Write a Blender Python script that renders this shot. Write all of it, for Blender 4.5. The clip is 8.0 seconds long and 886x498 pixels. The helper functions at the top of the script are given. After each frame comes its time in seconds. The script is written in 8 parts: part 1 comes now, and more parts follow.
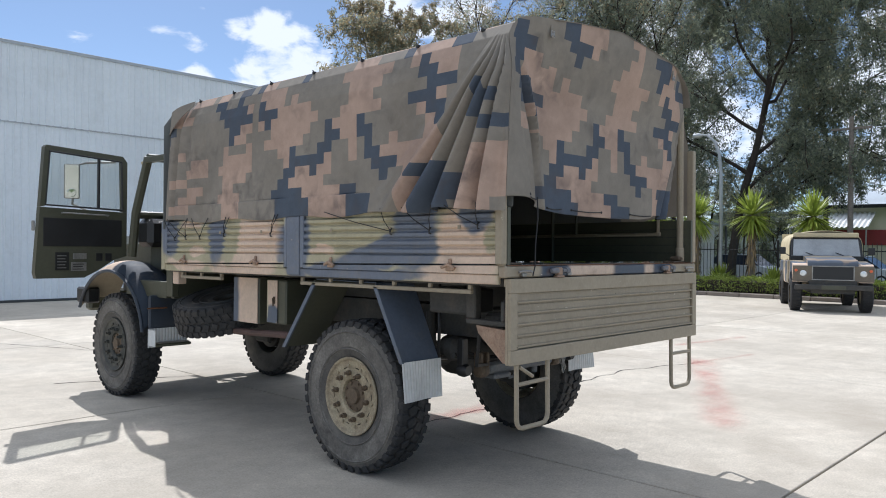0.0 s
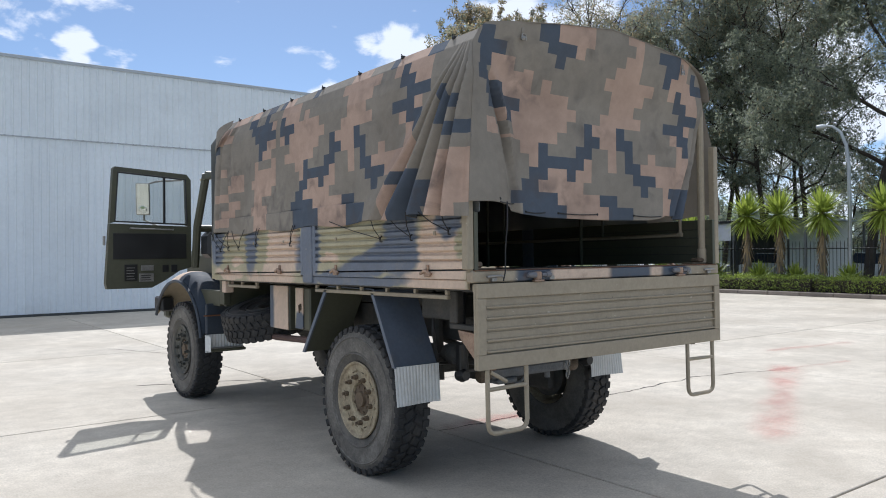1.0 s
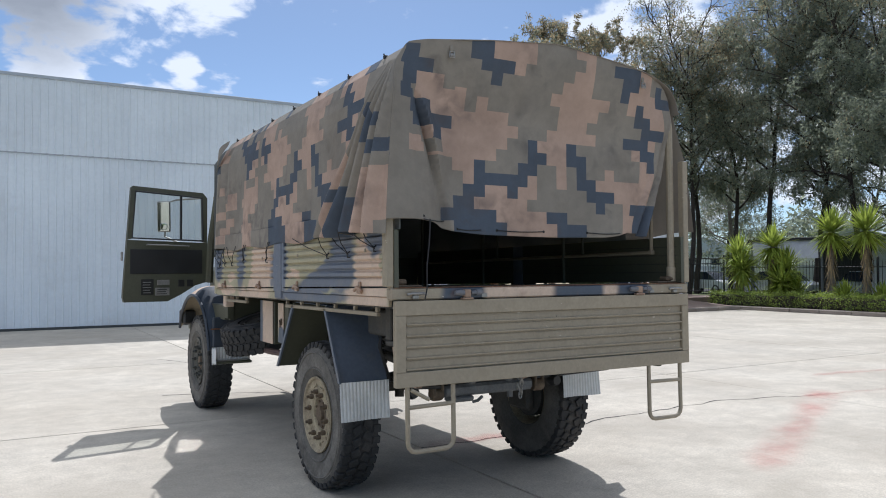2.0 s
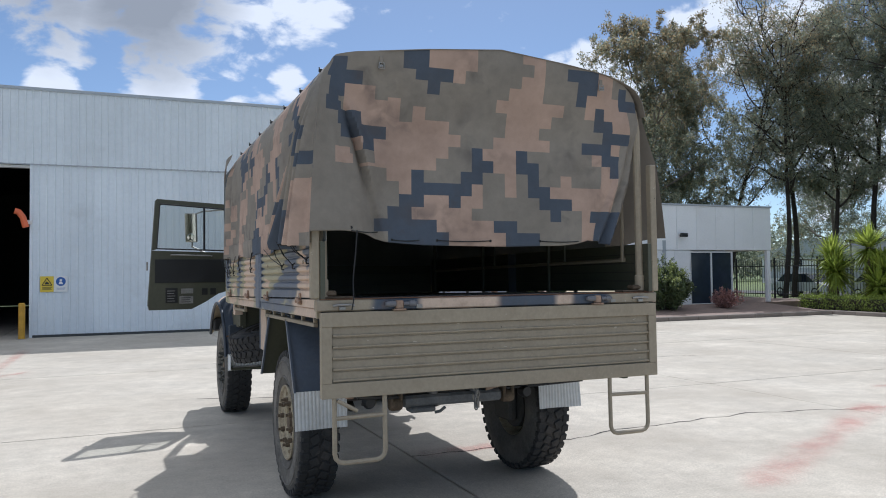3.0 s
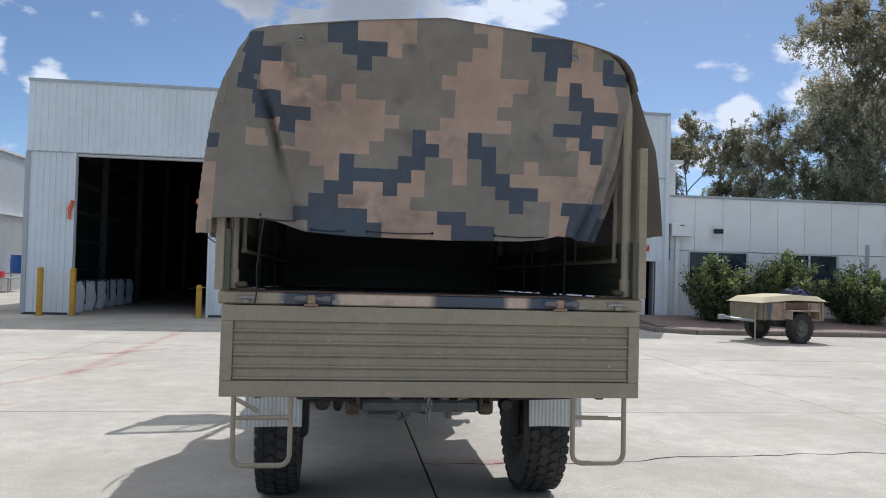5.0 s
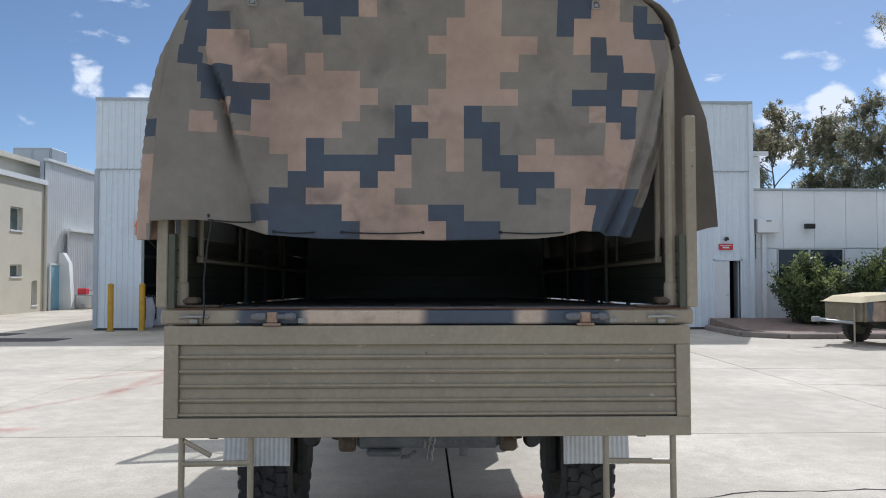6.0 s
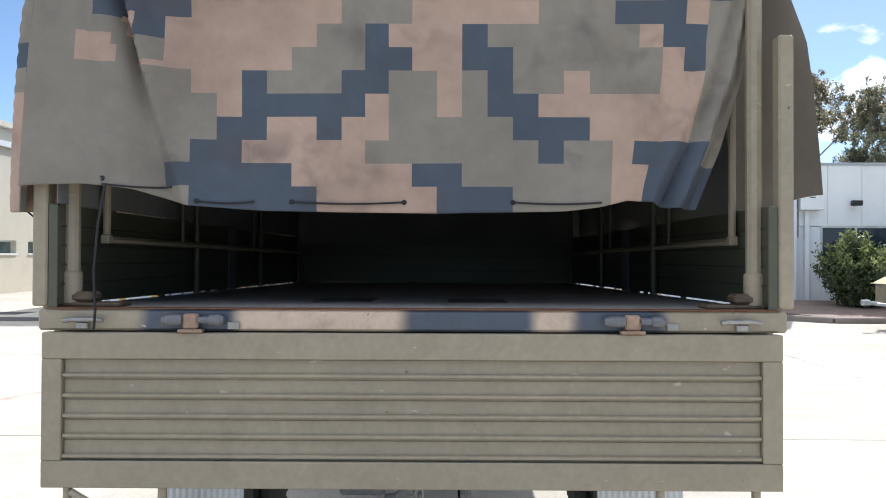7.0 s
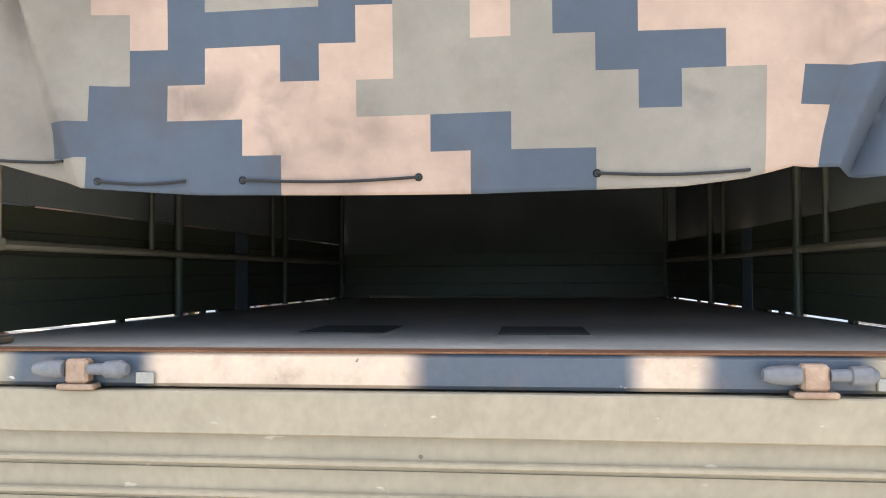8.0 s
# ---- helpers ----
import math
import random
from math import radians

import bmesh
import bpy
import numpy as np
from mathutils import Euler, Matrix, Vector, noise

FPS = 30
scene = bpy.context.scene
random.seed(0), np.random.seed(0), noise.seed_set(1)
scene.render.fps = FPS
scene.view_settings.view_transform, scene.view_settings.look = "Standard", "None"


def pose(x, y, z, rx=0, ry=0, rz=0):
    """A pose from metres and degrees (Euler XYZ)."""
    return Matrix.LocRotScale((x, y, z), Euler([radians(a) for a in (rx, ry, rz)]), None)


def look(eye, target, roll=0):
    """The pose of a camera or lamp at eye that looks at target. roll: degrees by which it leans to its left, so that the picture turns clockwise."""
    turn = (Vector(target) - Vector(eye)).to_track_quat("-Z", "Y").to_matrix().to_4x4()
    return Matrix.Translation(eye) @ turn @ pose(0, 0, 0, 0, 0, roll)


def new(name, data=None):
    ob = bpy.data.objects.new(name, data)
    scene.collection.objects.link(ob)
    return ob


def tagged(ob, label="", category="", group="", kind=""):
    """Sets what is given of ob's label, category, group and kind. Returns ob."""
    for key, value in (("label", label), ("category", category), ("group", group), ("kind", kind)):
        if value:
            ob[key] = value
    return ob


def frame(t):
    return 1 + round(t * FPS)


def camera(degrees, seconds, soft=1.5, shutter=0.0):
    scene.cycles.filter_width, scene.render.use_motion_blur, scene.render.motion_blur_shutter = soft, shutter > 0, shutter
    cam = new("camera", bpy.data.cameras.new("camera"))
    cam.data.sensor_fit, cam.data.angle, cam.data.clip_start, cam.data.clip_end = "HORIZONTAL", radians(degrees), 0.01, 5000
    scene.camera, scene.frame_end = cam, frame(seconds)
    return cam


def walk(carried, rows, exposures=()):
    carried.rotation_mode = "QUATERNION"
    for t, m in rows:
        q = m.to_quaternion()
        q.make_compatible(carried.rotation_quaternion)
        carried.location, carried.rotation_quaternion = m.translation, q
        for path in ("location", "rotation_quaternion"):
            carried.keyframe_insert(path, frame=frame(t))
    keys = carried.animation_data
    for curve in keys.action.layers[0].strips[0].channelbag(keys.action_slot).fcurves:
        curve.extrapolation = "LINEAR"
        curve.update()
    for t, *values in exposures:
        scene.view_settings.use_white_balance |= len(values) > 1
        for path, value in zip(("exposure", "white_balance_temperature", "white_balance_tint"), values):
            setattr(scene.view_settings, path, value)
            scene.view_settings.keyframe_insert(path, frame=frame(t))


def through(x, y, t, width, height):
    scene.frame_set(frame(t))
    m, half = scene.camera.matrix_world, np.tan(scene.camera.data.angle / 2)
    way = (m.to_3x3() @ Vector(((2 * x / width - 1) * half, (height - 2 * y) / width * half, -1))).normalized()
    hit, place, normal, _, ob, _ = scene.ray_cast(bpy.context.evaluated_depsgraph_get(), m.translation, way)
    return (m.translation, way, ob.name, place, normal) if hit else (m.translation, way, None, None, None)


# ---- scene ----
cam = camera(60.1, 8.0, soft=1.0)
PATH = [
    (0, (-4.68, -2.728, 1.638), (-3.223, -1.358, 1.633), 0.7),
    (0.5, (-4.366, -3.099, 1.643), (-3.012, -1.627, 1.632), 0.8),
    (1, (-4.02, -3.4, 1.643), (-2.814, -1.804, 1.652), -0.5),
    (1.5, (-3.616, -3.668, 1.668), (-2.517, -1.998, 1.722), 0.5),
    (1.7, (-3.452, -3.794, 1.635), (-2.386, -2.103, 1.685), 0.1),
    (2.8, (-2.474, -4.298, 1.691), (-1.65, -2.477, 1.763), -0.2),
    (3, (-2.286, -4.389, 1.683), (-1.506, -2.548, 1.746), -0.6),
    (3.5, (-1.814, -4.57, 1.708), (-1.168, -2.678, 1.736), 0.6),
    (4, (-1.365, -4.58, 1.696), (-0.836, -2.652, 1.755), 1.1),
    (4.2, (-1.188, -4.57, 1.704), (-0.714, -2.628, 1.766), 0.8),
    (5.3, (-0.375, -4.138, 1.688), (-0.166, -2.15, 1.734), 0.9),
    (5.5, (-0.266, -3.973, 1.703), (-0.086, -1.981, 1.749), -0.1),
    (6, (-0.035, -3.502, 1.695), (0.02, -1.504, 1.76), 0.0),
    (6.5, (0.076, -2.987, 1.694), (0.026, -0.988, 1.684), -0.3),
    (7, (0.121, -2.473, 1.726), (0.106, -0.473, 1.732), 0.2),
    (7.5, (0.19, -1.972, 1.724), (0.062, 0.024, 1.764), -0.5),
    (8, (0.196, -1.466, 1.712), (-0.024, 0.522, 1.747), -0.4),
]
EXPOSURES = [(0, 0.62, 5730, 12), (4.0, 0.38, 5640, 12), (5.5, 0.36, 5700, 12), (6.5, 0.72, 5680, 12), (7.0, 1.14, 5800, 12), (7.5, 1.82, 6050, 12), (8.0, 2.32, 6100, 12)]
walk(cam, [(t, look(eye, target, roll)) for t, eye, target, roll in PATH], exposures=EXPOSURES)

# ---- world and sun ----
SUN_AZ, SUN_EL = 25.6, 51.7  # degrees from +y towards +x, and above the horizon


def direction(az, el):
    a, e = radians(az), radians(el)
    return Vector((math.sin(a) * math.cos(e), math.cos(a) * math.cos(e), math.sin(e)))


def build_world():
    w = bpy.data.worlds.new("sky")
    scene.world = w
    w.use_nodes = True
    nt = w.node_tree
    nt.nodes.clear()
    N, L = nt.nodes.new, nt.links.new
    out, bg = N("ShaderNodeOutputWorld"), N("ShaderNodeBackground")
    sky = N("ShaderNodeTexSky")
    sky.sky_type, sky.sun_disc = "NISHITA", False
    sky.sun_elevation, sky.sun_rotation = radians(SUN_EL), radians(SUN_AZ)
    sky.air_density, sky.dust_density, sky.ozone_density = 0.60, 0.45, 0.8
    co = N("ShaderNodeTexCoord")
    # cloud puffs: azimuth, elevation and radius in degrees, scattered over the whole sky
    # western puffs, out of view, are added to brighten the truck's near side
    puffs = ["-5.9 18.5 4", "-2.2 18 4.6", "2.5 18.4 5.6", "7.2 17.7 3.7", "9.9 17 2.0", "13.2 19 2.9", "-4.1 12.7 1.9", "1.1 12.4 1.8", "4 11.9 2.4", "7.5 11.4 1.8",
             "44 17.7 4.2", "40.9 17.2 2.2", "33.6 14.5 2.2", "11.5 14.1 1.3", "-23.6 12.9 1.7", "-20.3 11.6 1.6", "25.5 9.5 3", "28.3 10.4 2.1", "31.6 14.9 1.3", "35 13.5 4",
             "47.2 17.5 3.6", "-4 24 7", "52 8 6", "63 9 8", "80 9 9", "97 9 9", "75 25 10", "120 30 14", "-70 20 10", "-120 35 14", "-48 30 8", "-60 11 8", "-86 13 10", "-104 20 11", "-92 34 13", "-140 16 9", "-160 12 8"]
    masses = ["1.5 19.3 6.5", "-4.5 22 8"]  # the thick grey part of the large cloud

    def gather(rows):
        total = None
        for p in rows:
            az, el, rad = map(float, p.split())
            dot = N("ShaderNodeVectorMath")
            dot.operation = "DOT_PRODUCT"
            dot.inputs[1].default_value = direction(az, el)
            L(co.outputs["Generated"], dot.inputs[0])
            m = N("ShaderNodeMapRange")
            m.inputs["From Min"].default_value = math.cos(radians(rad * 1.15))
            m.inputs["From Max"].default_value = 1.0
            L(dot.outputs["Value"], m.inputs["Value"])
            if total is None:
                total = m.outputs[0]
            else:
                x = N("ShaderNodeMath")
                x.operation = "MAXIMUM"
                L(total, x.inputs[0])
                L(m.outputs[0], x.inputs[1])
                total = x.outputs[0]
        return total
    total = gather(puffs)
    # broken cumulus over the upper sky, out of view, added for more fill light
    high = N("ShaderNodeSeparateXYZ")
    L(co.outputs["Generated"], high.inputs[0])
    up = N("ShaderNodeMapRange")
    up.inputs["From Min"].default_value, up.inputs["From Max"].default_value = 0.40, 0.52
    L(high.outputs["Z"], up.inputs["Value"])
    broad = N("ShaderNodeTexNoise")
    broad.inputs["Scale"].default_value, broad.inputs["Detail"].default_value = 3.2, 3.0
    L(co.outputs["Generated"], broad.inputs["Vector"])
    cover = N("ShaderNodeMapRange")
    cover.inputs["From Min"].default_value, cover.inputs["From Max"].default_value = 0.24, 0.46
    L(broad.outputs["Fac"], cover.inputs["Value"])
    upper = N("ShaderNodeMath")
    upper.operation = "MULTIPLY"
    L(up.outputs[0], upper.inputs[0])
    L(cover.outputs[0], upper.inputs[1])
    both = N("ShaderNodeMath")
    both.operation = "MAXIMUM"
    L(total, both.inputs[0])
    L(upper.outputs[0], both.inputs[1])
    total = both.outputs[0]
    thick = gather(masses)
    stretch = N("ShaderNodeMapping")
    stretch.inputs["Scale"].default_value = (1, 1, 1.9)
    L(co.outputs["Generated"], stretch.inputs["Vector"])
    n1 = N("ShaderNodeTexNoise")
    n1.inputs["Scale"].default_value, n1.inputs["Detail"].default_value, n1.inputs["Roughness"].default_value = 14.0, 10.0, 0.56
    n1.inputs["Distortion"].default_value = 0.25
    L(stretch.outputs[0], n1.inputs["Vector"])
    mul = N("ShaderNodeMath")
    mul.operation, mul.use_clamp = "MULTIPLY_ADD", False
    L(n1.outputs["Fac"], mul.inputs[0])
    mul.inputs[1].default_value, mul.inputs[2].default_value = 3.6, -2.0
    add = N("ShaderNodeMath")
    add.operation = "ADD"
    L(mul.outputs[0], add.inputs[0])
    L(total, add.inputs[1])
    edge = N("ShaderNodeMapRange")
    edge.interpolation_type = "SMOOTHSTEP"
    edge.inputs["From Min"].default_value, edge.inputs["From Max"].default_value = 0.16, 0.7
    L(add.outputs[0], edge.inputs["Value"])
    # thicker parts of a cloud are greyer
    core = N("ShaderNodeMapRange")
    core.inputs["From Min"].default_value, core.inputs["From Max"].default_value = 0.05, 0.9
    grey = N("ShaderNodeMath")
    grey.operation = "MULTIPLY_ADD"
    L(mul.outputs[0], grey.inputs[0])
    grey.inputs[1].default_value = 0.16
    L(thick, grey.inputs[2])
    L(grey.outputs[0], core.inputs["Value"])
    shade = N("ShaderNodeMix")
    shade.data_type = "RGBA"
    shade.inputs[6].default_value, shade.inputs[7].default_value = (6.2, 6.35, 6.5, 1), (2.5, 2.65, 2.85, 1)
    L(core.outputs[0], shade.inputs[0])
    mix = N("ShaderNodeMix")
    mix.data_type = "RGBA"
    L(edge.outputs[0], mix.inputs[0])
    haze = N("ShaderNodeMix")
    haze.data_type, haze.blend_type = "RGBA", "MULTIPLY"
    haze.inputs[0].default_value, haze.inputs[7].default_value = 1.0, (0.80, 0.825, 0.77, 1)
    L(sky.outputs[0], haze.inputs[6])
    L(haze.outputs[2], mix.inputs[6])
    L(shade.outputs[2], mix.inputs[7])
    L(mix.outputs[2], bg.inputs["Color"])
    bg.inputs["Strength"].default_value = 0.1
    L(bg.outputs[0], out.inputs[0])


build_world()
sun = new("sun", bpy.data.lights.new("sun", "SUN"))
sun.data.energy, sun.data.angle, sun.data.color = 2.75, radians(0.53), (1.0, 0.945, 0.86)
sun.matrix_world = look(direction(SUN_AZ, SUN_EL) * 60, (0, 0, 0))


# ---- mesh building ----
class Geo:
    """Vertices and faces of one mesh, with a material slot for each face."""

    def __init__(self):
        self.v, self.f, self.m, self.slot = [], [], [], 0

    def add(self, verts, faces, m=None):
        o = len(self.v)
        self.v += [tuple(p) for p in verts]
        self.f += [tuple(i + o for i in f) for f in faces]
        self.m += [self.slot if m is None else m] * len(faces)
        return self

    def box(self, x0, x1, y0, y1, z0, z1, c=0.004, m=None, turn=None):
        """A box with chamfered edges."""
        lo, hi = (min(x0, x1), min(y0, y1), min(z0, z1)), (max(x0, x1), max(y0, y1), max(z0, z1))
        c = min(c, *[(h - l) * 0.3 for l, h in zip(lo, hi)])
        vs, idx = [], {}
        for sx in (0, 1):
            for sy in (0, 1):
                for sz in (0, 1):
                    s = (sx, sy, sz)
                    for ax in range(3):
                        p = [(hi[k] - c if s[k] else lo[k] + c) for k in range(3)]
                        p[ax] = hi[ax] if s[ax] else lo[ax]
                        idx[s, ax] = len(vs)
                        vs.append(p)
        fs = []
        for ax in range(3):
            a, b = [k for k in range(3) if k != ax]
            for s in (0, 1):
                ring = []
                for u, w in ((0, 0), (1, 0), (1, 1), (0, 1)):
                    t = [0, 0, 0]
                    t[ax], t[a], t[b] = s, u, w
                    ring.append(idx[tuple(t), ax])
                fs.append(ring)
            for u in (0, 1):
                for w in (0, 1):
                    t0, t1 = [0, 0, 0], [0, 0, 0]
                    t0[a] = t1[a] = u
                    t0[b] = t1[b] = w
                    t1[ax] = 1
                    t0, t1 = tuple(t0), tuple(t1)
                    fs.append([idx[t0, a], idx[t1, a], idx[t1, b], idx[t0, b]])
        for s in [(i, j, k) for i in (0, 1) for j in (0, 1) for k in (0, 1)]:
            fs.append([idx[s, 0], idx[s, 1], idx[s, 2]])
        if turn is not None:
            vs = [turn @ Vector(p) for p in vs]
        return self.add(vs, fs, m)

    def tube(self, pts, r, seg=8, m=None, cap=True, r1=None):
        """A round bar along a line of points; r1: the radius at its end."""
        pts = [Vector(p) for p in pts]
        n = len(pts)
        vs, fs = [], []
        up = Vector((0, 0, 1))
        d0 = (pts[1] - pts[0]).normalized()
        side = d0.cross(up) if abs(d0.z) < 0.95 else d0.cross(Vector((1, 0, 0)))
        side.normalize()
        for i, p in enumerate(pts):
            d = (pts[min(i + 1, n - 1)] - pts[max(i - 1, 0)]).normalized()
            side = (side - d * side.dot(d)).normalized()
            other = d.cross(side)
            rad = r if r1 is None else r + (r1 - r) * i / (n - 1)
            for k in range(seg):
                a = 2 * math.pi * k / seg
                vs.append(p + side * (math.cos(a) * rad) + other * (math.sin(a) * rad))
        for i in range(n - 1):
            for k in range(seg):
                a, b = i * seg + k, i * seg + (k + 1) % seg
                fs.append((a, b, b + seg, a + seg))
        if cap:
            fs += [tuple(range(seg))[::-1], tuple(range((n - 1) * seg, n * seg))]
        return self.add(vs, fs, m)

    def lathe(self, profile, at=(0, 0, 0), axis="x", seg=32, m=None, close=False):
        """A turned form: profile rows of (along the axis, radius)."""
        vs, fs = [], []
        k = len(profile)
        for j in range(seg):
            a = 2 * math.pi * j / seg
            for h, r in profile:
                u, w = math.cos(a) * r, math.sin(a) * r
                p = {"x": (h, u, w), "y": (u, h, w), "z": (u, w, h)}[axis]
                vs.append((p[0] + at[0], p[1] + at[1], p[2] + at[2]))
        for j in range(seg):
            for i in range(k if close else k - 1):
                a, b = j * k + i, j * k + (i + 1) % k
                c, d = ((j + 1) % seg) * k + (i + 1) % k, ((j + 1) % seg) * k + i
                fs.append((a, b, c, d))
        return self.add(vs, fs, m)

    def prism(self, poly, axis, a, b, m=None):
        """A flat outline (of the two other coordinates) pushed from a to b along an axis."""
        def place(p, h):
            return {"x": (h, p[0], p[1]), "y": (p[0], h, p[1]), "z": (p[0], p[1], h)}[axis]
        n = len(poly)
        vs = [place(p, a) for p in poly] + [place(p, b) for p in poly]
        fs = [tuple(range(n))[::-1], tuple(range(n, 2 * n))]
        fs += [(i, (i + 1) % n, (i + 1) % n + n, i + n) for i in range(n)]
        return self.add(vs, fs, m)

    def sheet(self, fn, nu, nv, thick=0.0, slots=None):
        """A curved sheet: fn(u, v) for u, v from 0 to 1; slots(i, j): the material of a cell."""
        vs = [Vector(fn(i / nu, j / nv)) for i in range(nu + 1) for j in range(nv + 1)]
        at = lambda i, j: i * (nv + 1) + j
        fs = [(at(i, j), at(i + 1, j), at(i + 1, j + 1), at(i, j + 1)) for i in range(nu) for j in range(nv)]
        ms = [slots(i, j) if slots else self.slot for i in range(nu) for j in range(nv)]
        o = len(self.v)
        self.add(vs, fs)
        self.m[-len(fs):] = ms
        if thick:
            back = []
            for i in range(nu + 1):
                for j in range(nv + 1):
                    du = vs[at(min(i + 1, nu), j)] - vs[at(max(i - 1, 0), j)]
                    dv = vs[at(i, min(j + 1, nv))] - vs[at(i, max(j - 1, 0))]
                    n = du.cross(dv)
                    n = n.normalized() if n.length > 1e-9 else Vector((0, 0, 1))
                    back.append(vs[at(i, j)] - n * thick)
            k = len(vs)
            rim = [at(i, 0) for i in range(nu)] + [at(nu, j) for j in range(nv)] + [at(nu - i, nv) for i in range(nu)] + [at(0, nv - j) for j in range(nv)]
            fb = [(a + k, d + k, c + k, b + k) for a, b, c, d in fs]
            edge = [(rim[i], rim[i] + k, rim[(i + 1) % len(rim)] + k, rim[(i + 1) % len(rim)]) for i in range(len(rim))]
            self.v += [tuple(p) for p in back]
            self.f += [tuple(x + o for x in f) for f in fb + edge]
            self.m += ms + [ms[0]] * len(edge)
        return self


def mesh_of(name, geo, mats, smooth=30):
    me = bpy.data.meshes.new(name)
    me.from_pydata(geo.v, [], geo.f)
    for m in mats if isinstance(mats, (list, tuple)) else [mats]:
        me.materials.append(m)
    me.polygons.foreach_set("material_index", geo.m)
    bm = bmesh.new()
    bm.from_mesh(me)
    bmesh.ops.recalc_face_normals(bm, faces=bm.faces)
    bm.to_mesh(me)
    bm.free()
    if smooth:
        me.polygons.foreach_set("use_smooth", [True] * len(me.polygons))
        me.set_sharp_from_angle(angle=radians(smooth))
    return me


def part(name, geo, mats, parent=None, label="", smooth=30):
    ob = new(name, mesh_of(name, geo, mats, smooth))
    if parent is not None:
        ob.parent = parent
    return tagged(ob, label)


def piece(name, me, parent, m=None):
    """One more object on a shared mesh."""
    ob = new(name, me)
    ob.parent = parent
    if m is not None:
        ob.matrix_local = m
    return ob


def thing(name, label, category, at=(0, 0, 0), rz=0, group="", kind=""):
    ob = new(name)
    ob.empty_display_size = 0.2
    ob.matrix_basis = pose(*at, 0, 0, rz)
    return tagged(ob, label, category, group, kind)


# ---- materials ----
def material(name, color, rough=0.6, metal=0.0, vary=0.12, scale=3.0, fine=60.0, bump=0.1, dirt=None, dirt_amount=0.0,
             dirt_scale=1.5, spec=0.5, per_object=0.0, per_island=0.0, translucent=0.0, world=False, mid=0.0, chips=None, grain=0.0, smudge=None):
    """A painted or natural surface: its colour in two scales of variation, with stains and fine relief."""
    mat = bpy.data.materials.new(name)
    mat.use_nodes = True
    nt = mat.node_tree
    N, L = nt.nodes.new, nt.links.new
    bsdf = nt.nodes["Principled BSDF"]
    co = N("ShaderNodeTexCoord")
    place = N("ShaderNodeNewGeometry").outputs["Position"] if world else co.outputs["Object"]

    def noise_tex(sc, detail=5.0, rough_=0.6):
        t = N("ShaderNodeTexNoise")
        t.inputs["Scale"].default_value, t.inputs["Detail"].default_value, t.inputs["Roughness"].default_value = sc, detail, rough_
        L(place, t.inputs["Vector"])
        return t.outputs["Fac"]

    def mix(fac, a, b, blend="MIX"):
        n = N("ShaderNodeMix")
        n.data_type, n.blend_type = "RGBA", blend
        for sock, val in ((n.inputs[0], fac), (n.inputs[6], a), (n.inputs[7], b)):
            if isinstance(val, (int, float)):
                sock.default_value = val
            elif isinstance(val, (tuple, list)):
                sock.default_value = (*val, 1) if len(val) == 3 else val
            else:
                L(val, sock)
        return n.outputs[2]

    def span(sock, a, b, lo, hi):
        n = N("ShaderNodeMapRange")
        n.inputs["From Min"].default_value, n.inputs["From Max"].default_value = a, b
        n.inputs["To Min"].default_value, n.inputs["To Max"].default_value = lo, hi
        L(sock, n.inputs["Value"])
        return n.outputs[0]

    big, small = noise_tex(scale, 4.0), noise_tex(fine, 3.0)
    base = color(nt, co) if callable(color) else tuple(color)

    def scaled(sock, lo, hi):
        c = N("ShaderNodeCombineColor")
        for k in range(3):
            L(span(sock, 0.3, 0.7, lo, hi), c.inputs[k])
        return c.outputs[0]

    col = mix(1.0, base, scaled(big, 1 - vary, 1 + vary), "MULTIPLY")
    col = mix(1.0, col, scaled(small, 1 - vary * 0.6, 1 + vary * 0.6), "MULTIPLY")
    if mid:
        col = mix(1.0, col, scaled(noise_tex(scale * 7, 6.0, 0.7), 1 - mid, 1 + mid), "MULTIPLY")
    if grain:
        col = mix(1.0, col, scaled(noise_tex(70.0, 3.0, 0.7), 1 - grain, 1 + grain), "MULTIPLY")
        col = mix(span(noise_tex(16.0, 3.0, 0.6), 0.70, 0.74, 0.0, 0.5), col, (0.22, 0.19, 0.15))
    if per_object:
        info = N("ShaderNodeObjectInfo")
        c = N("ShaderNodeCombineColor")
        for k in range(3):
            L(span(info.outputs["Random"], 0, 1, 1 - per_object, 1 + per_object), c.inputs[k])
        col = mix(1.0, col, c.outputs[0], "MULTIPLY")
    if per_island:
        g = N("ShaderNodeNewGeometry")
        c = N("ShaderNodeCombineColor")
        for k, e in enumerate((1.15, 1.0, 0.8)):
            L(span(g.outputs["Random Per Island"], 0, 1, 1 - per_island * e, 1 + per_island * e), c.inputs[k])
        col = mix(1.0, col, c.outputs[0], "MULTIPLY")
    if dirt_amount:
        spots = span(noise_tex(dirt_scale, 8.0, 0.7), 0.62 - 0.25 * dirt_amount, 0.72, 0.0, min(1.0, dirt_amount))
        col = mix(spots, col, dirt or (0.12, 0.1, 0.08))
    if smudge:
        # greasy hand marks that run across the printed colours
        ground = N("ShaderNodeNewGeometry").outputs["Position"]
        soil = []
        for size, detail in ((2.3, 2.0), (8.0, 6.0)):
            t = N("ShaderNodeTexNoise")
            t.inputs["Scale"].default_value, t.inputs["Detail"].default_value, t.inputs["Distortion"].default_value = size, detail, 0.6
            L(ground, t.inputs["Vector"])
            soil.append(t.outputs["Fac"])
        both = N("ShaderNodeMath")
        both.operation = "MULTIPLY"
        L(span(soil[0], 0.47, 0.62, 0.0, 1.0), both.inputs[0])
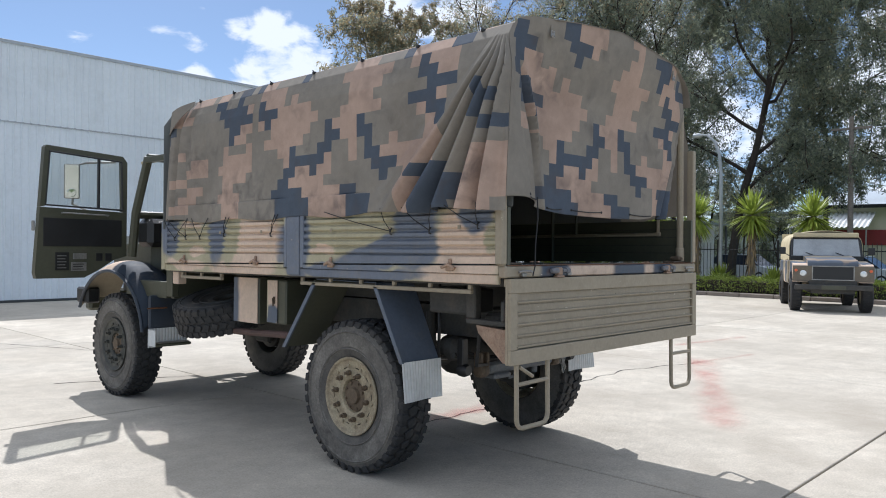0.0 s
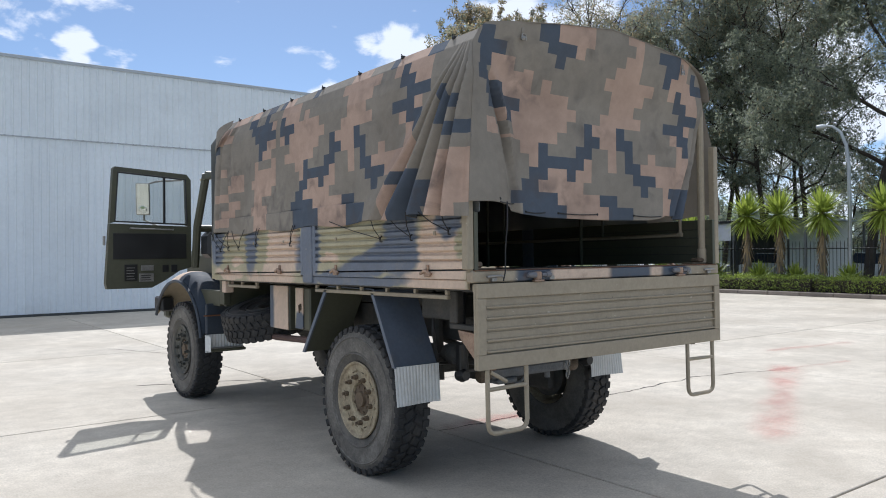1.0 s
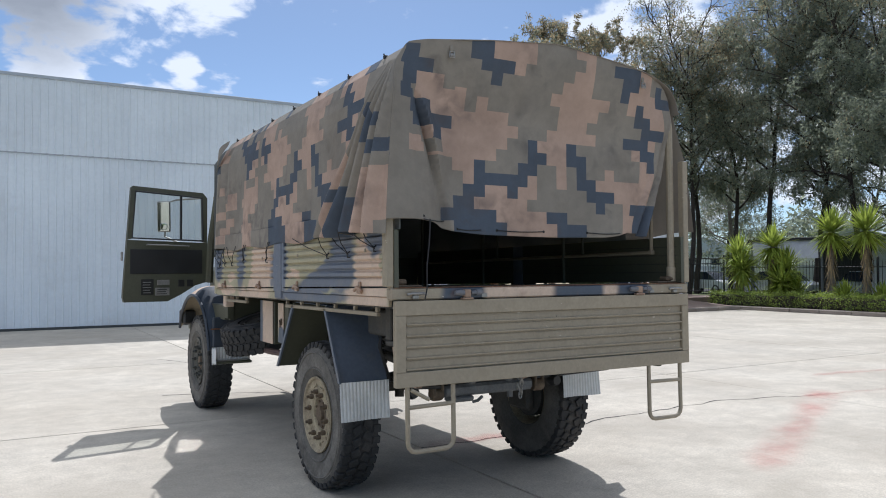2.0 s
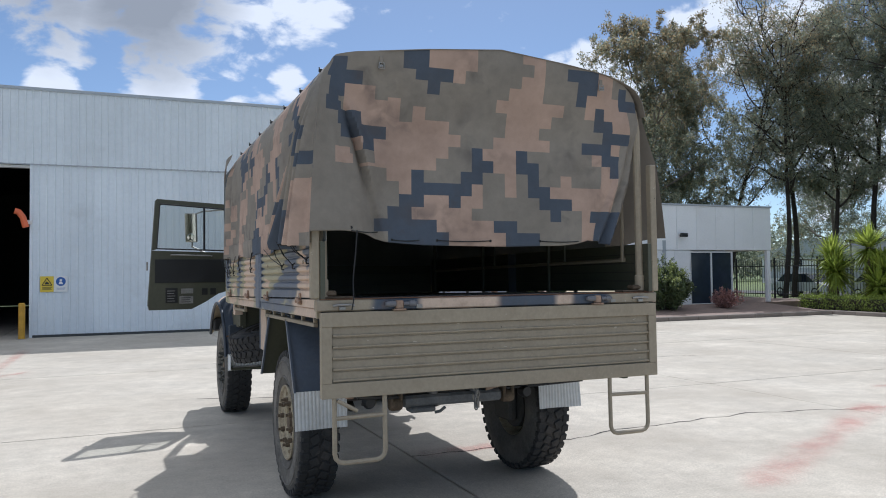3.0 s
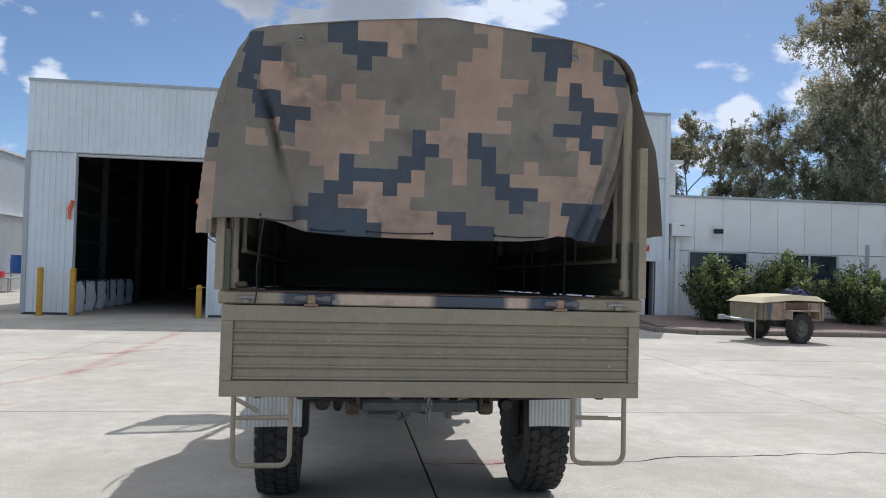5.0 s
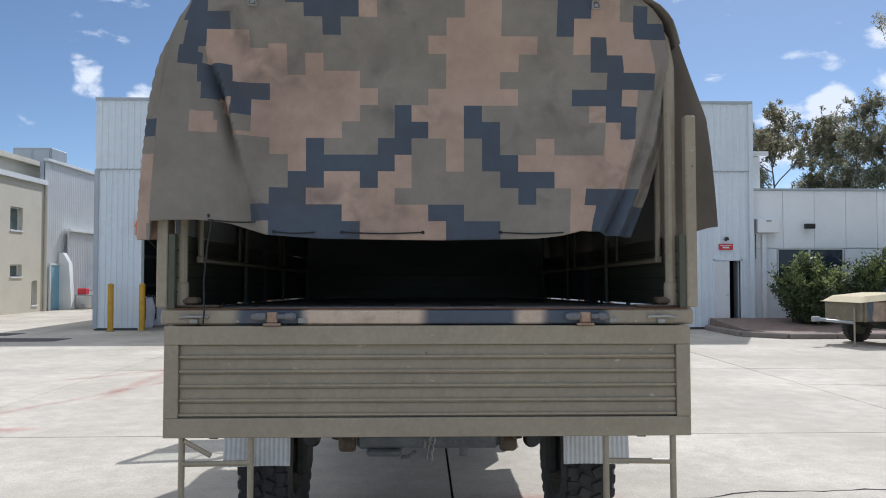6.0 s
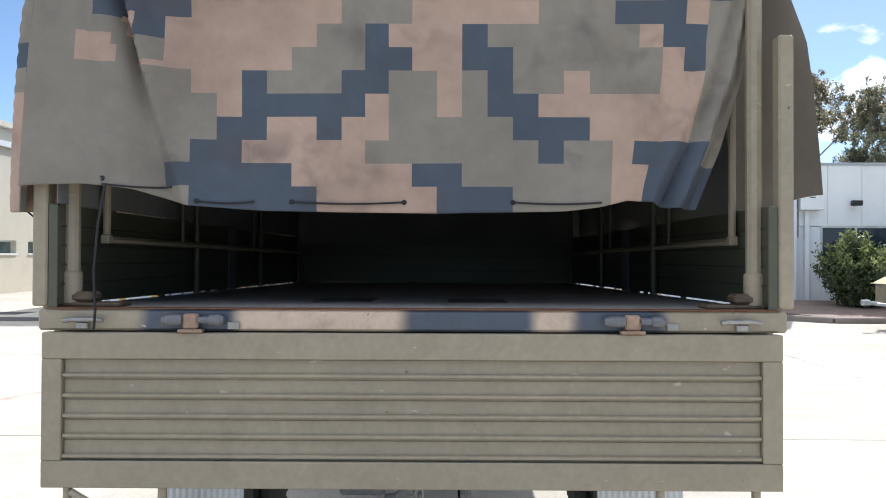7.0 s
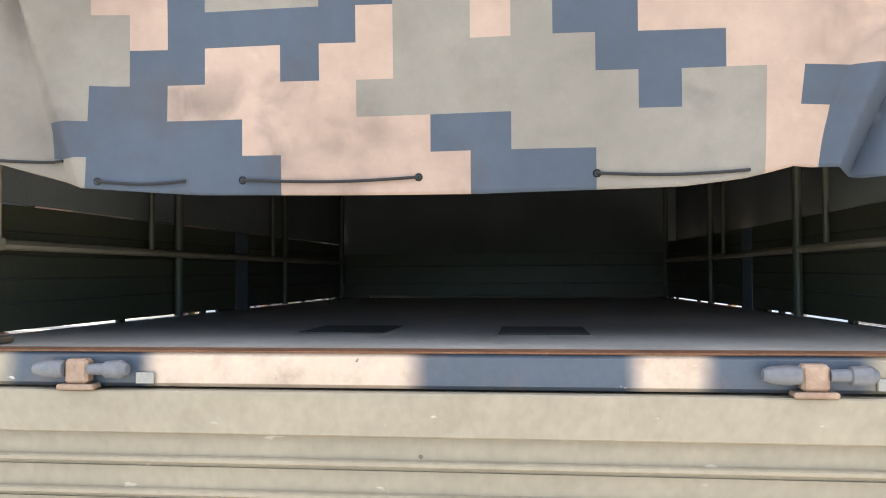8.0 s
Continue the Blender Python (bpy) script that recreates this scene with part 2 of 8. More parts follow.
        L(span(soil[1], 0.46, 0.70, 0.0, 0.58), both.inputs[1])
        col = mix(both.outputs[0], col, smudge)
    if chips:
        squash = N("ShaderNodeMapping")
        squash.inputs["Scale"].default_value = (17.0, 17.0, 42.0)
        L(place, squash.inputs["Vector"])
        scratch = N("ShaderNodeTexNoise")
        scratch.inputs["Scale"].default_value, scratch.inputs["Detail"].default_value = 1.0, 9.0
        L(squash.outputs[0], scratch.inputs["Vector"])
        fleck = span(scratch.outputs["Fac"], 0.70, 0.73, 0.0, 0.75)
        col = mix(fleck, col, chips)
        dent = span(noise_tex(38.0, 2.0, 0.5), 0.765, 0.79, 0.0, 0.7)
        col = mix(dent, col, (0.07, 0.055, 0.04))
        rub = span(noise_tex(5.0, 9.0, 0.8), 0.62, 0.74, 0.0, 0.3)
        col = mix(rub, col, chips)
    L(col, bsdf.inputs["Base Color"])
    L(span(big, 0.3, 0.7, max(0.02, rough - 0.08), min(1, rough + 0.08)), bsdf.inputs["Roughness"])
    bsdf.inputs["Metallic"].default_value = metal
    bsdf.inputs["Specular IOR Level"].default_value = spec
    if bump:
        b = N("ShaderNodeBump")
        b.inputs["Strength"].default_value, b.inputs["Distance"].default_value = bump, 0.01
        L(small, b.inputs["Height"])
        L(b.outputs[0], bsdf.inputs["Normal"])
    if translucent:
        tr = N("ShaderNodeBsdfTranslucent")
        L(col, tr.inputs["Color"])
        mx = N("ShaderNodeMixShader")
        mx.inputs[0].default_value = translucent
        L(bsdf.outputs[0], mx.inputs[1])
        L(tr.outputs[0], mx.inputs[2])
        L(mx.outputs[0], nt.nodes["Material Output"].inputs["Surface"])
    return mat


def banded(axis, slant, wobble, stops, world=False):
    """Sprayed camouflage: bands of colour along one axis, leaning and wavering, with soft edges. stops: rows of place and colour."""
    lo, hi = stops[0][0], stops[-1][0]

    def build(nt, co):
        N, L = nt.nodes.new, nt.links.new
        place = N("ShaderNodeNewGeometry").outputs["Position"] if world else co.outputs["Object"]
        sep = N("ShaderNodeSeparateXYZ")
        L(place, sep.inputs[0])
        n = N("ShaderNodeTexNoise")
        n.inputs["Scale"].default_value, n.inputs["Detail"].default_value = 2.6, 2.0
        L(place, n.inputs["Vector"])
        a = N("ShaderNodeMath")
        a.operation = "MULTIPLY_ADD"
        L(sep.outputs["Z"], a.inputs[0])
        a.inputs[1].default_value = slant
        L(sep.outputs["XYZ".index(axis)], a.inputs[2])
        b = N("ShaderNodeMath")
        b.operation = "MULTIPLY_ADD"
        L(n.outputs["Fac"], b.inputs[0])
        b.inputs[1].default_value = wobble
        L(a.outputs[0], b.inputs[2])
        m = N("ShaderNodeMapRange")
        m.inputs["From Min"].default_value, m.inputs["From Max"].default_value = lo + wobble * 0.5, hi + wobble * 0.5
        L(b.outputs[0], m.inputs["Value"])
        ramp = N("ShaderNodeValToRGB")
        els = ramp.color_ramp.elements
        soft = 0.02 / (hi - lo)
        flat = []
        for i, (p, c) in enumerate(stops):
            q = (p - lo) / (hi - lo)
            if i:
                flat.append((max(0.0, q - soft), stops[i - 1][1]))
            flat.append((min(1.0, q + (soft if i else 0)), c))
        while len(els) < len(flat):
            els.new(1.0)
        for e, (q, c) in zip(els, flat):
            e.position, e.color = q, (*c, 1)
        L(m.outputs[0], ramp.inputs[0])
        return ramp.outputs[0]
    return build


def sprayed(base, blobs, soft=0.16, wander=0.16):
    """Sprayed camouflage on an upright side: soft-edged patches over a base colour. blobs: y, z, half length, half height, tilt, colour."""
    def build(nt, co):
        N, L = nt.nodes.new, nt.links.new
        place = N("ShaderNodeNewGeometry").outputs["Position"]
        n = N("ShaderNodeTexNoise")
        n.inputs["Scale"].default_value, n.inputs["Detail"].default_value = 3.4, 2.5
        L(place, n.inputs["Vector"])
        off = N("ShaderNodeVectorMath")
        off.operation = "MULTIPLY_ADD"
        L(n.outputs["Color"], off.inputs[0])
        off.inputs[1].default_value, off.inputs[2].default_value = (wander,) * 3, (-wander / 2,) * 3
        moved = N("ShaderNodeVectorMath")
        L(place, moved.inputs[0])
        L(off.outputs[0], moved.inputs[1])
        col = None
        for y, z, ry, rz, tilt, c in blobs:
            m = N("ShaderNodeMapping")
            m.vector_type = "TEXTURE"
            m.inputs["Location"].default_value = (0, y, z)
            m.inputs["Rotation"].default_value = (radians(tilt), 0, 0)
            m.inputs["Scale"].default_value = (1000, ry, rz)
            L(moved.outputs[0], m.inputs["Vector"])
            d = N("ShaderNodeVectorMath")
            d.operation = "LENGTH"
            L(m.outputs[0], d.inputs[0])
            e = N("ShaderNodeMapRange")
            e.interpolation_type = "SMOOTHSTEP"
            for k, v in zip(("From Min", "From Max", "To Min", "To Max"), (1 - soft, 1 + soft, 1.0, 0.0)):
                e.inputs[k].default_value = v
            L(d.outputs["Value"], e.inputs["Value"])
            mx = N("ShaderNodeMix")
            mx.data_type = "RGBA"
            L(e.outputs[0], mx.inputs[0])
            if col is None:
                mx.inputs[6].default_value = (*base, 1)
            else:
                L(col, mx.inputs[6])
            mx.inputs[7].default_value = (*c, 1)
            col = mx.outputs[2]
        return col
    return build


def glass_material(name, color=(0.95, 0.97, 0.97), rough=0.0):
    mat = bpy.data.materials.new(name)
    mat.use_nodes = True
    nt = mat.node_tree
    b = nt.nodes["Principled BSDF"]
    b.inputs["Base Color"].default_value = (*color, 1)
    b.inputs["Roughness"].default_value = rough
    b.inputs["Transmission Weight"].default_value = 1.0
    b.inputs["IOR"].default_value = 1.06
    return mat


OLIVE, TAN, NAVY = (0.315, 0.266, 0.190), (0.68, 0.52, 0.395), (0.10, 0.122, 0.16)
CLOTH_G, CLOTH_P, CLOTH_D = (0.242, 0.217, 0.182), (0.418, 0.302, 0.236), (0.078, 0.094, 0.120)

mat_cloth_g = material("canvas_olive", CLOTH_G, 0.88, vary=0.13, scale=2.2, fine=650, bump=0.07, dirt=(0.15, 0.12, 0.09), dirt_amount=0.42, dirt_scale=1.8, spec=0.2, mid=0.07, smudge=(0.085, 0.075, 0.075))
mat_cloth_p = material("canvas_brown_pink", CLOTH_P, 0.88, vary=0.13, scale=2.2, fine=650, bump=0.07, dirt=(0.19, 0.13, 0.10), dirt_amount=0.42, dirt_scale=1.8, spec=0.2, mid=0.07, smudge=(0.085, 0.075, 0.075))
mat_cloth_d = material("canvas_slate", CLOTH_D, 0.85, vary=0.13, scale=2.2, fine=650, bump=0.07, dirt=(0.10, 0.09, 0.08), dirt_amount=0.45, dirt_scale=1.6, spec=0.2, mid=0.07, smudge=(0.085, 0.075, 0.075))
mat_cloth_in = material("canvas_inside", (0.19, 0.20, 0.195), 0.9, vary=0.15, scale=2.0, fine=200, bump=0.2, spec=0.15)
mat_olive = material("olive_paint", OLIVE, 0.5, vary=0.1, scale=1.6, fine=45, bump=0.05, dirt=(0.21, 0.17, 0.11), dirt_amount=0.35, dirt_scale=6, spec=0.4, chips=(0.52, 0.46, 0.36), mid=0.07, world=True)
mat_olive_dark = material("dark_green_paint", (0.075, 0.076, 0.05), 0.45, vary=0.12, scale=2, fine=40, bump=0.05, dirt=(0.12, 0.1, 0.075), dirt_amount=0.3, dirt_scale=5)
mat_navy = material("slate_blue_paint", NAVY, 0.45, vary=0.15, scale=2, fine=40, bump=0.05, dirt=(0.16, 0.14, 0.11), dirt_amount=0.35, dirt_scale=5)
mat_tan = material("tan_paint", TAN, 0.5, vary=0.08, scale=2, fine=40, bump=0.05, dirt=(0.2, 0.15, 0.1), dirt_amount=0.3, dirt_scale=6)
SIDE_OLIVE, SIDE_TAN, SIDE_NAVY = (0.40, 0.36, 0.235), (0.62, 0.475, 0.36), (0.145, 0.165, 0.205)
mat_side = material("sprayed_camouflage_side", sprayed(SIDE_OLIVE, [
    (0.33, 1.62, 0.27, 0.30, 0, SIDE_TAN), (0.42, 1.455, 0.34, 0.08, 0, SIDE_TAN), (0.13, 1.74, 0.07, 0.12, 0, SIDE_OLIVE), (0.30, 1.87, 0.14, 0.13, 0, SIDE_NAVY),
    (0.78, 1.79, 0.20, 0.22, 0, SIDE_NAVY), (1.12, 1.585, 0.50, 0.085, -10, SIDE_NAVY), (0.80, 1.62, 0.23, 0.14, 0, SIDE_NAVY), (1.36, 1.45, 0.68, 0.055, 0, SIDE_NAVY),
    (1.75, 1.60, 0.16, 0.04, 0, SIDE_TAN), (2.06, 1.68, 0.16, 0.42, 0, SIDE_NAVY), (2.25, 1.66, 0.09, 0.15, 0, SIDE_NAVY),
    (2.63, 1.68, 0.36, 0.32, 0, SIDE_TAN), (2.85, 1.455, 0.48, 0.07, 0, SIDE_TAN), (2.98, 1.68, 0.12, 0.22, 8, SIDE_OLIVE), (3.22, 1.72, 0.13, 0.24, 6, SIDE_NAVY),
    (3.62, 1.86, 0.24, 0.07, 0, SIDE_TAN), (3.55, 1.58, 0.14, 0.05, 0, SIDE_TAN), (4.05, 1.73, 0.15, 0.24, 0, SIDE_NAVY), (3.75, 1.45, 0.34, 0.055, 0, SIDE_TAN)]),
    0.5, vary=0.12, scale=3, fine=45, bump=0.05, dirt=(0.30, 0.255, 0.185), dirt_amount=0.35, dirt_scale=7, mid=0.06, chips=(0.50, 0.44, 0.34))
SILL_TAN, SILL_NAVY = (0.56, 0.43, 0.325), (0.062, 0.078, 0.105)
mat_sill = material("sprayed_camouflage_sill", banded("X", 0.0, 0.08, [
    (-1.3, OLIVE), (-0.88, SILL_NAVY), (-0.565, SILL_TAN), (-0.025, SILL_NAVY), (0.40, SILL_TAN), (0.533, SILL_NAVY), (0.82, OLIVE), (1.3, OLIVE)]), 0.45, vary=0.1, scale=4, fine=60,
    bump=0.06, dirt=(0.22, 0.13, 0.085), dirt_amount=0.45, dirt_scale=9, chips=(0.62, 0.55, 0.46))
mat_rubber = material("tyre_rubber", (0.036, 0.036, 0.036), 0.75, vary=0.2, scale=4, fine=50, bump=0.15, dirt=(0.14, 0.12, 0.10), dirt_amount=0.5, dirt_scale=3, spec=0.3)
mat_sidewall = material("dusty_sidewall", (0.20, 0.187, 0.165), 0.8, vary=0.35, scale=3, fine=60, bump=0.15, dirt=(0.055, 0.05, 0.045), dirt_amount=0.9, dirt_scale=4, spec=0.3, mid=0.15)
mat_sidewall_dark = material("dark_sidewall", (0.095, 0.09, 0.082), 0.75, vary=0.3, scale=4, fine=60, bump=0.15, dirt=(0.2, 0.18, 0.15), dirt_amount=0.6, dirt_scale=5, spec=0.3)
mat_rim_dark = material("front_rim_dark", (0.055, 0.056, 0.048), 0.6, vary=0.25, scale=6, fine=60, bump=0.12, dirt=(0.2, 0.17, 0.12), dirt_amount=0.4, dirt_scale=9)
mat_rim = material("rim_olive_dusty", (0.37, 0.315, 0.21), 0.65, vary=0.3, scale=6, fine=60, bump=0.12, dirt=(0.10, 0.06, 0.035), dirt_amount=0.75, dirt_scale=11)
mat_hub = material("rusty_hub", (0.13, 0.095, 0.06), 0.7, vary=0.3, scale=14, fine=70, bump=0.2, dirt=(0.06, 0.035, 0.022), dirt_amount=0.7, dirt_scale=16)
mat_under = material("underbody_grime", (0.055, 0.053, 0.047), 0.7, vary=0.3, scale=5, fine=50, bump=0.15, dirt=(0.11, 0.085, 0.06), dirt_amount=0.5, dirt_scale=5)
mat_rust = material("rusted_steel", (0.17, 0.075, 0.035), 0.75, metal=0.2, vary=0.3, scale=12, fine=90, bump=0.2, dirt=(0.3, 0.22, 0.13), dirt_amount=0.4, dirt_scale=20)
mat_steel = material("worn_steel", (0.32, 0.31, 0.29), 0.45, metal=0.7, vary=0.2, scale=10, fine=90, bump=0.1)
mat_flap = material("white_mudflap_rubber", (0.62, 0.62, 0.60), 0.6, vary=0.08, scale=3, fine=40, bump=0.05, dirt=(0.3, 0.28, 0.25), dirt_amount=0.35, dirt_scale=4)
mat_bed = material("worn_plywood_deck", (0.34, 0.325, 0.305), 0.6, vary=0.2, scale=2, fine=50, bump=0.1, dirt=(0.3, 0.26, 0.2), dirt_amount=0.4, dirt_scale=3)
mat_black = material("black_plastic", (0.018, 0.018, 0.018), 0.45, vary=0.15, scale=5, fine=80, bump=0.06)
mat_cord = material("dark_cord", (0.02, 0.02, 0.022), 0.8, vary=0.1, fine=200)
mat_white = material("white_paint", (0.72, 0.73, 0.72), 0.5, vary=0.05, scale=1.2, fine=30, bump=0.04, dirt=(0.5, 0.49, 0.45), dirt_amount=0.25, dirt_scale=1.2)
mat_red_lens = material("red_lamp_lens", (0.5, 0.03, 0.015), 0.2, vary=0.05)
mat_orange = material("orange_plastic", (0.75, 0.16, 0.06), 0.45, vary=0.06)
mat_mirror = material("mirror_glass", (0.85, 0.87, 0.88), 0.03, metal=1.0, vary=0.01, bump=0.0)
mat_glass = glass_material("clear_glass")


def tinted_pane(name, through, gloss=0.07):
    """A flat pane that dims the light behind it and mirrors a little."""
    mat = bpy.data.materials.new(name)
    mat.use_nodes = True
    nt = mat.node_tree
    tr, gl, mx = nt.nodes.new("ShaderNodeBsdfTransparent"), nt.nodes.new("ShaderNodeBsdfGlossy"), nt.nodes.new("ShaderNodeMixShader")
    tr.inputs["Color"].default_value = (*through, 1)
    gl.inputs["Roughness"].default_value = 0.02
    mx.inputs[0].default_value = gloss
    nt.links.new(tr.outputs[0], mx.inputs[1])
    nt.links.new(gl.outputs[0], mx.inputs[2])
    nt.links.new(mx.outputs[0], nt.nodes["Material Output"].inputs["Surface"])
    return mat


mat_pane = tinted_pane("door_pane_glass", (0.90, 0.92, 0.91))
# the lightened base colour stands for reflections in the panes
mat_lane_glass = material("grey_green_glass", (0.12, 0.16, 0.155), 0.08, vary=0.25, scale=1.5, bump=0.0, spec=0.6)
mat_dark_glass = material("tinted_window_glass", (0.026, 0.036, 0.055), 0.06, vary=0.15, bump=0.0, spec=0.45)
mat_concrete = material("yard_concrete", (0.515, 0.468, 0.39), 0.85, vary=0.14, scale=0.55, fine=30, bump=0.3, dirt=(0.37, 0.325, 0.26), dirt_amount=0.9, dirt_scale=0.4, per_object=0.07, spec=0.3, world=True, mid=0.15, grain=0.22)
mat_joint = material("joint_filler", (0.022, 0.02, 0.018), 0.9, vary=0.2, fine=60)
mat_asphalt = material("old_asphalt", (0.075, 0.073, 0.07), 0.9, vary=0.2, scale=1, fine=60, bump=0.3)
mat_kerb = material("kerb_concrete", (0.235, 0.20, 0.17), 0.85, vary=0.15, scale=2, fine=30, bump=0.15, dirt=(0.15, 0.12, 0.1), dirt_amount=0.4, dirt_scale=3, per_object=0.1, world=True)
mat_brick_pave = material("paving_red_brown", (0.215, 0.155, 0.125), 0.85, vary=0.2, scale=4, fine=30, bump=0.15, per_object=0.12, world=True)
mat_soil = material("bark_mulch", (0.1, 0.065, 0.042), 0.95, vary=0.35, scale=8, fine=60, bump=0.6)
mat_grass = material("lawn_grass", (0.10, 0.135, 0.035), 0.9, vary=0.3, scale=1.2, fine=60, bump=0.5)
mat_clad = material("shed_cladding_paint", (0.72, 0.765, 0.80), 0.42, vary=0.05, scale=0.6, fine=10, bump=0.03, dirt=(0.46, 0.47, 0.46), dirt_amount=0.25, dirt_scale=0.8, per_object=0.03, world=True)
mat_flash = material("flashing_grey", (0.42, 0.45, 0.48), 0.45, vary=0.06, metal=0.1)
mat_panel = material("office_panel_white", (0.85, 0.86, 0.86), 0.55, vary=0.04, scale=0.8, fine=15, bump=0.03, dirt=(0.52, 0.52, 0.5), dirt_amount=0.2, dirt_scale=1.0, per_object=0.03, world=True)
mat_cream = material("cream_render", (0.60, 0.56, 0.46), 0.85, vary=0.07, scale=0.8, fine=25, bump=0.1, dirt=(0.4, 0.36, 0.28), dirt_amount=0.3, dirt_scale=0.8)
mat_yellow = material("yellow_bollard_paint", (0.56, 0.31, 0.03), 0.5, vary=0.15, scale=5, fine=40, bump=0.05, dirt=(0.2, 0.13, 0.06), dirt_amount=0.35, dirt_scale=6)
# near-black, so that the colour carries the shade of the open bay
mat_shed_in = material("shed_inside_dark", (0.055, 0.06, 0.06), 0.7, vary=0.15, scale=1.5, fine=20)
mat_bag = material("white_bulk_bag", (0.62, 0.62, 0.66), 0.7, vary=0.12, scale=3, fine=50, bump=0.25)
mat_fence = material("black_fence_paint", (0.014, 0.014, 0.015), 0.45, vary=0.1)
mat_galv = material("galvanised_steel", (0.38, 0.40, 0.41), 0.5, metal=0.5, vary=0.12, scale=4, fine=40)
mat_dim_steel = material("dark_grey_steel", (0.13, 0.135, 0.135), 0.65, vary=0.15, scale=3, fine=30)
mat_bark = material("gum_bark", (0.22, 0.19, 0.16), 0.9, vary=0.35, scale=1.5, fine=14, bump=0.4, dirt=(0.08, 0.06, 0.05), dirt_amount=0.5, dirt_scale=1.5)
mat_bark_dark = material("dark_bark", (0.055, 0.044, 0.037), 0.95, vary=0.35, scale=1.5, fine=14, bump=0.5)
mat_gum = material("gum_leaves", (0.25, 0.275, 0.20), 0.42, vary=0.25, scale=0.3, fine=2, bump=0.0, per_island=0.4, translucent=0.6, spec=0.4)
mat_gum_warm = material("gum_leaves_brownish", (0.33, 0.27, 0.16), 0.42, vary=0.25, scale=0.3, fine=2, bump=0.0, per_island=0.4, translucent=0.6, spec=0.4)
mat_yucca = material("yucca_leaf", (0.34, 0.41, 0.075), 0.45, vary=0.2, scale=2, fine=12, bump=0.0, per_island=0.3, translucent=0.42)
mat_yucca_dead = material("dry_yucca_thatch", (0.24, 0.18, 0.10), 0.9, vary=0.3, scale=4, fine=20, per_island=0.3)
mat_hedge = material("hedge_leaf", (0.28, 0.35, 0.065), 0.5, vary=0.3, scale=1.5, fine=8, bump=0.0, per_island=0.4, translucent=0.25)
mat_shrub = material("shrub_leaf", (0.095, 0.125, 0.05), 0.4, vary=0.25, scale=1.5, fine=8, bump=0.0, per_island=0.4, translucent=0.3)
mat_redshrub = material("red_shrub_leaf", (0.36, 0.19, 0.165), 0.6, vary=0.4, scale=2, fine=8, bump=0.0, per_island=0.4, translucent=0.25)
mat_canvas_tan = material("tan_canvas", (0.54, 0.46, 0.29), 0.85, vary=0.1, scale=3, fine=120, bump=0.15)
mat_lr = material("vehicle_camouflage", banded("X", 0.4, 1.0, [(-2.6, OLIVE), (-1.7, TAN), (-1.2, NAVY), (-0.6, OLIVE), (0.1, NAVY), (0.6, TAN), (1.1, OLIVE), (1.5, NAVY), (2.6, OLIVE)]), 0.5, vary=0.12, scale=3, fine=40)
mat_trailer = material("trailer_camouflage", banded("X", 0.5, 0.7, [(-1.3, (0.36, 0.28, 0.20)), (-0.9, (0.20, 0.17, 0.11)), (-0.55, NAVY), (-0.3, (0.40, 0.30, 0.22)), (0.35, (0.24, 0.19, 0.13)), (0.8, (0.38, 0.29, 0.21)), (1.3, (0.30, 0.23, 0.16))]), 0.55, vary=0.2, scale=3, fine=40, dirt=(0.12, 0.09, 0.06), dirt_amount=0.5, dirt_scale=5)
mat_screen = material("dusty_windscreen", (0.34, 0.36, 0.37), 0.12, vary=0.15, scale=3, bump=0.0, spec=0.5)
mat_dull_red = material("dull_red_sheet", (0.26, 0.035, 0.045), 0.6, vary=0.12, scale=1.0)
mat_headlamp = material("headlamp_glass", (0.75, 0.76, 0.74), 0.15, metal=0.4, vary=0.05)
mat_sign_yellow = material("sign_yellow", (0.75, 0.55, 0.05), 0.5, vary=0.04)
mat_sign_white = material("sign_white", (0.78, 0.78, 0.76), 0.5, vary=0.03)
mat_sign_blue = material("sign_blue", (0.03, 0.11, 0.38), 0.5, vary=0.04)
mat_sign_red = material("sign_red", (0.6, 0.035, 0.05), 0.5, vary=0.05)
mat_navy_cloth = material("dark_blue_cloth", (0.02, 0.022, 0.05), 0.8, vary=0.3, scale=9, fine=80, bump=0.3)
mat_roof = material("far_roof_metal", (0.36, 0.40, 0.43), 0.5, vary=0.08, scale=0.5, fine=5)
mat_carpaint = material("pale_car_paint", (0.66, 0.68, 0.70), 0.3, vary=0.04, per_object=0.3)

# ---- ground ----
def build_ground():
    g = Geo()
    xs, ys = [-900, -60, -33.4, 22.3, 60, 900], [-900, -60, -34, 46, 90, 900]
    vs = [(x, y, -0.03) for x in xs for y in ys]
    fs, ms = [], []
    for i in range(5):
        for j in range(5):
            g.add([vs[i * 6 + j], vs[(i + 1) * 6 + j], vs[(i + 1) * 6 + j + 1], vs[i * 6 + j + 1]], [(0, 1, 2, 3)], 1 if (i, j) == (2, 2) else 0)
    ground = part("ground", g, [mat_grass, mat_joint], smooth=0)
    tagged(ground, "pale concrete yard with lawn beyond it", "ground", kind="structure")
    return ground


ground = build_ground()


def build_slabs():
    xj = [-33.4 + 5.6 * k for k in range(10)] + [22.25]
    yj = [-34 + 5.5167 * k for k in range(15)]
    made = {}
    for i in range(len(xj) - 1):
        for j in range(len(yj) - 1):
            w, d = round(xj[i + 1] - xj[i], 3), round(yj[j + 1] - yj[j], 3)
            if (w, d) not in made:
                g = Geo().box(0.0095, w - 0.0095, 0.0095, d - 0.0095, -0.026, 0, c=0.005)
                made[w, d] = mesh_of("concrete_slab", g, mat_concrete, smooth=0)
            piece("concrete_slab", made[w, d], ground, pose(xj[i], yj[j], random.uniform(-0.002, 0.001)))


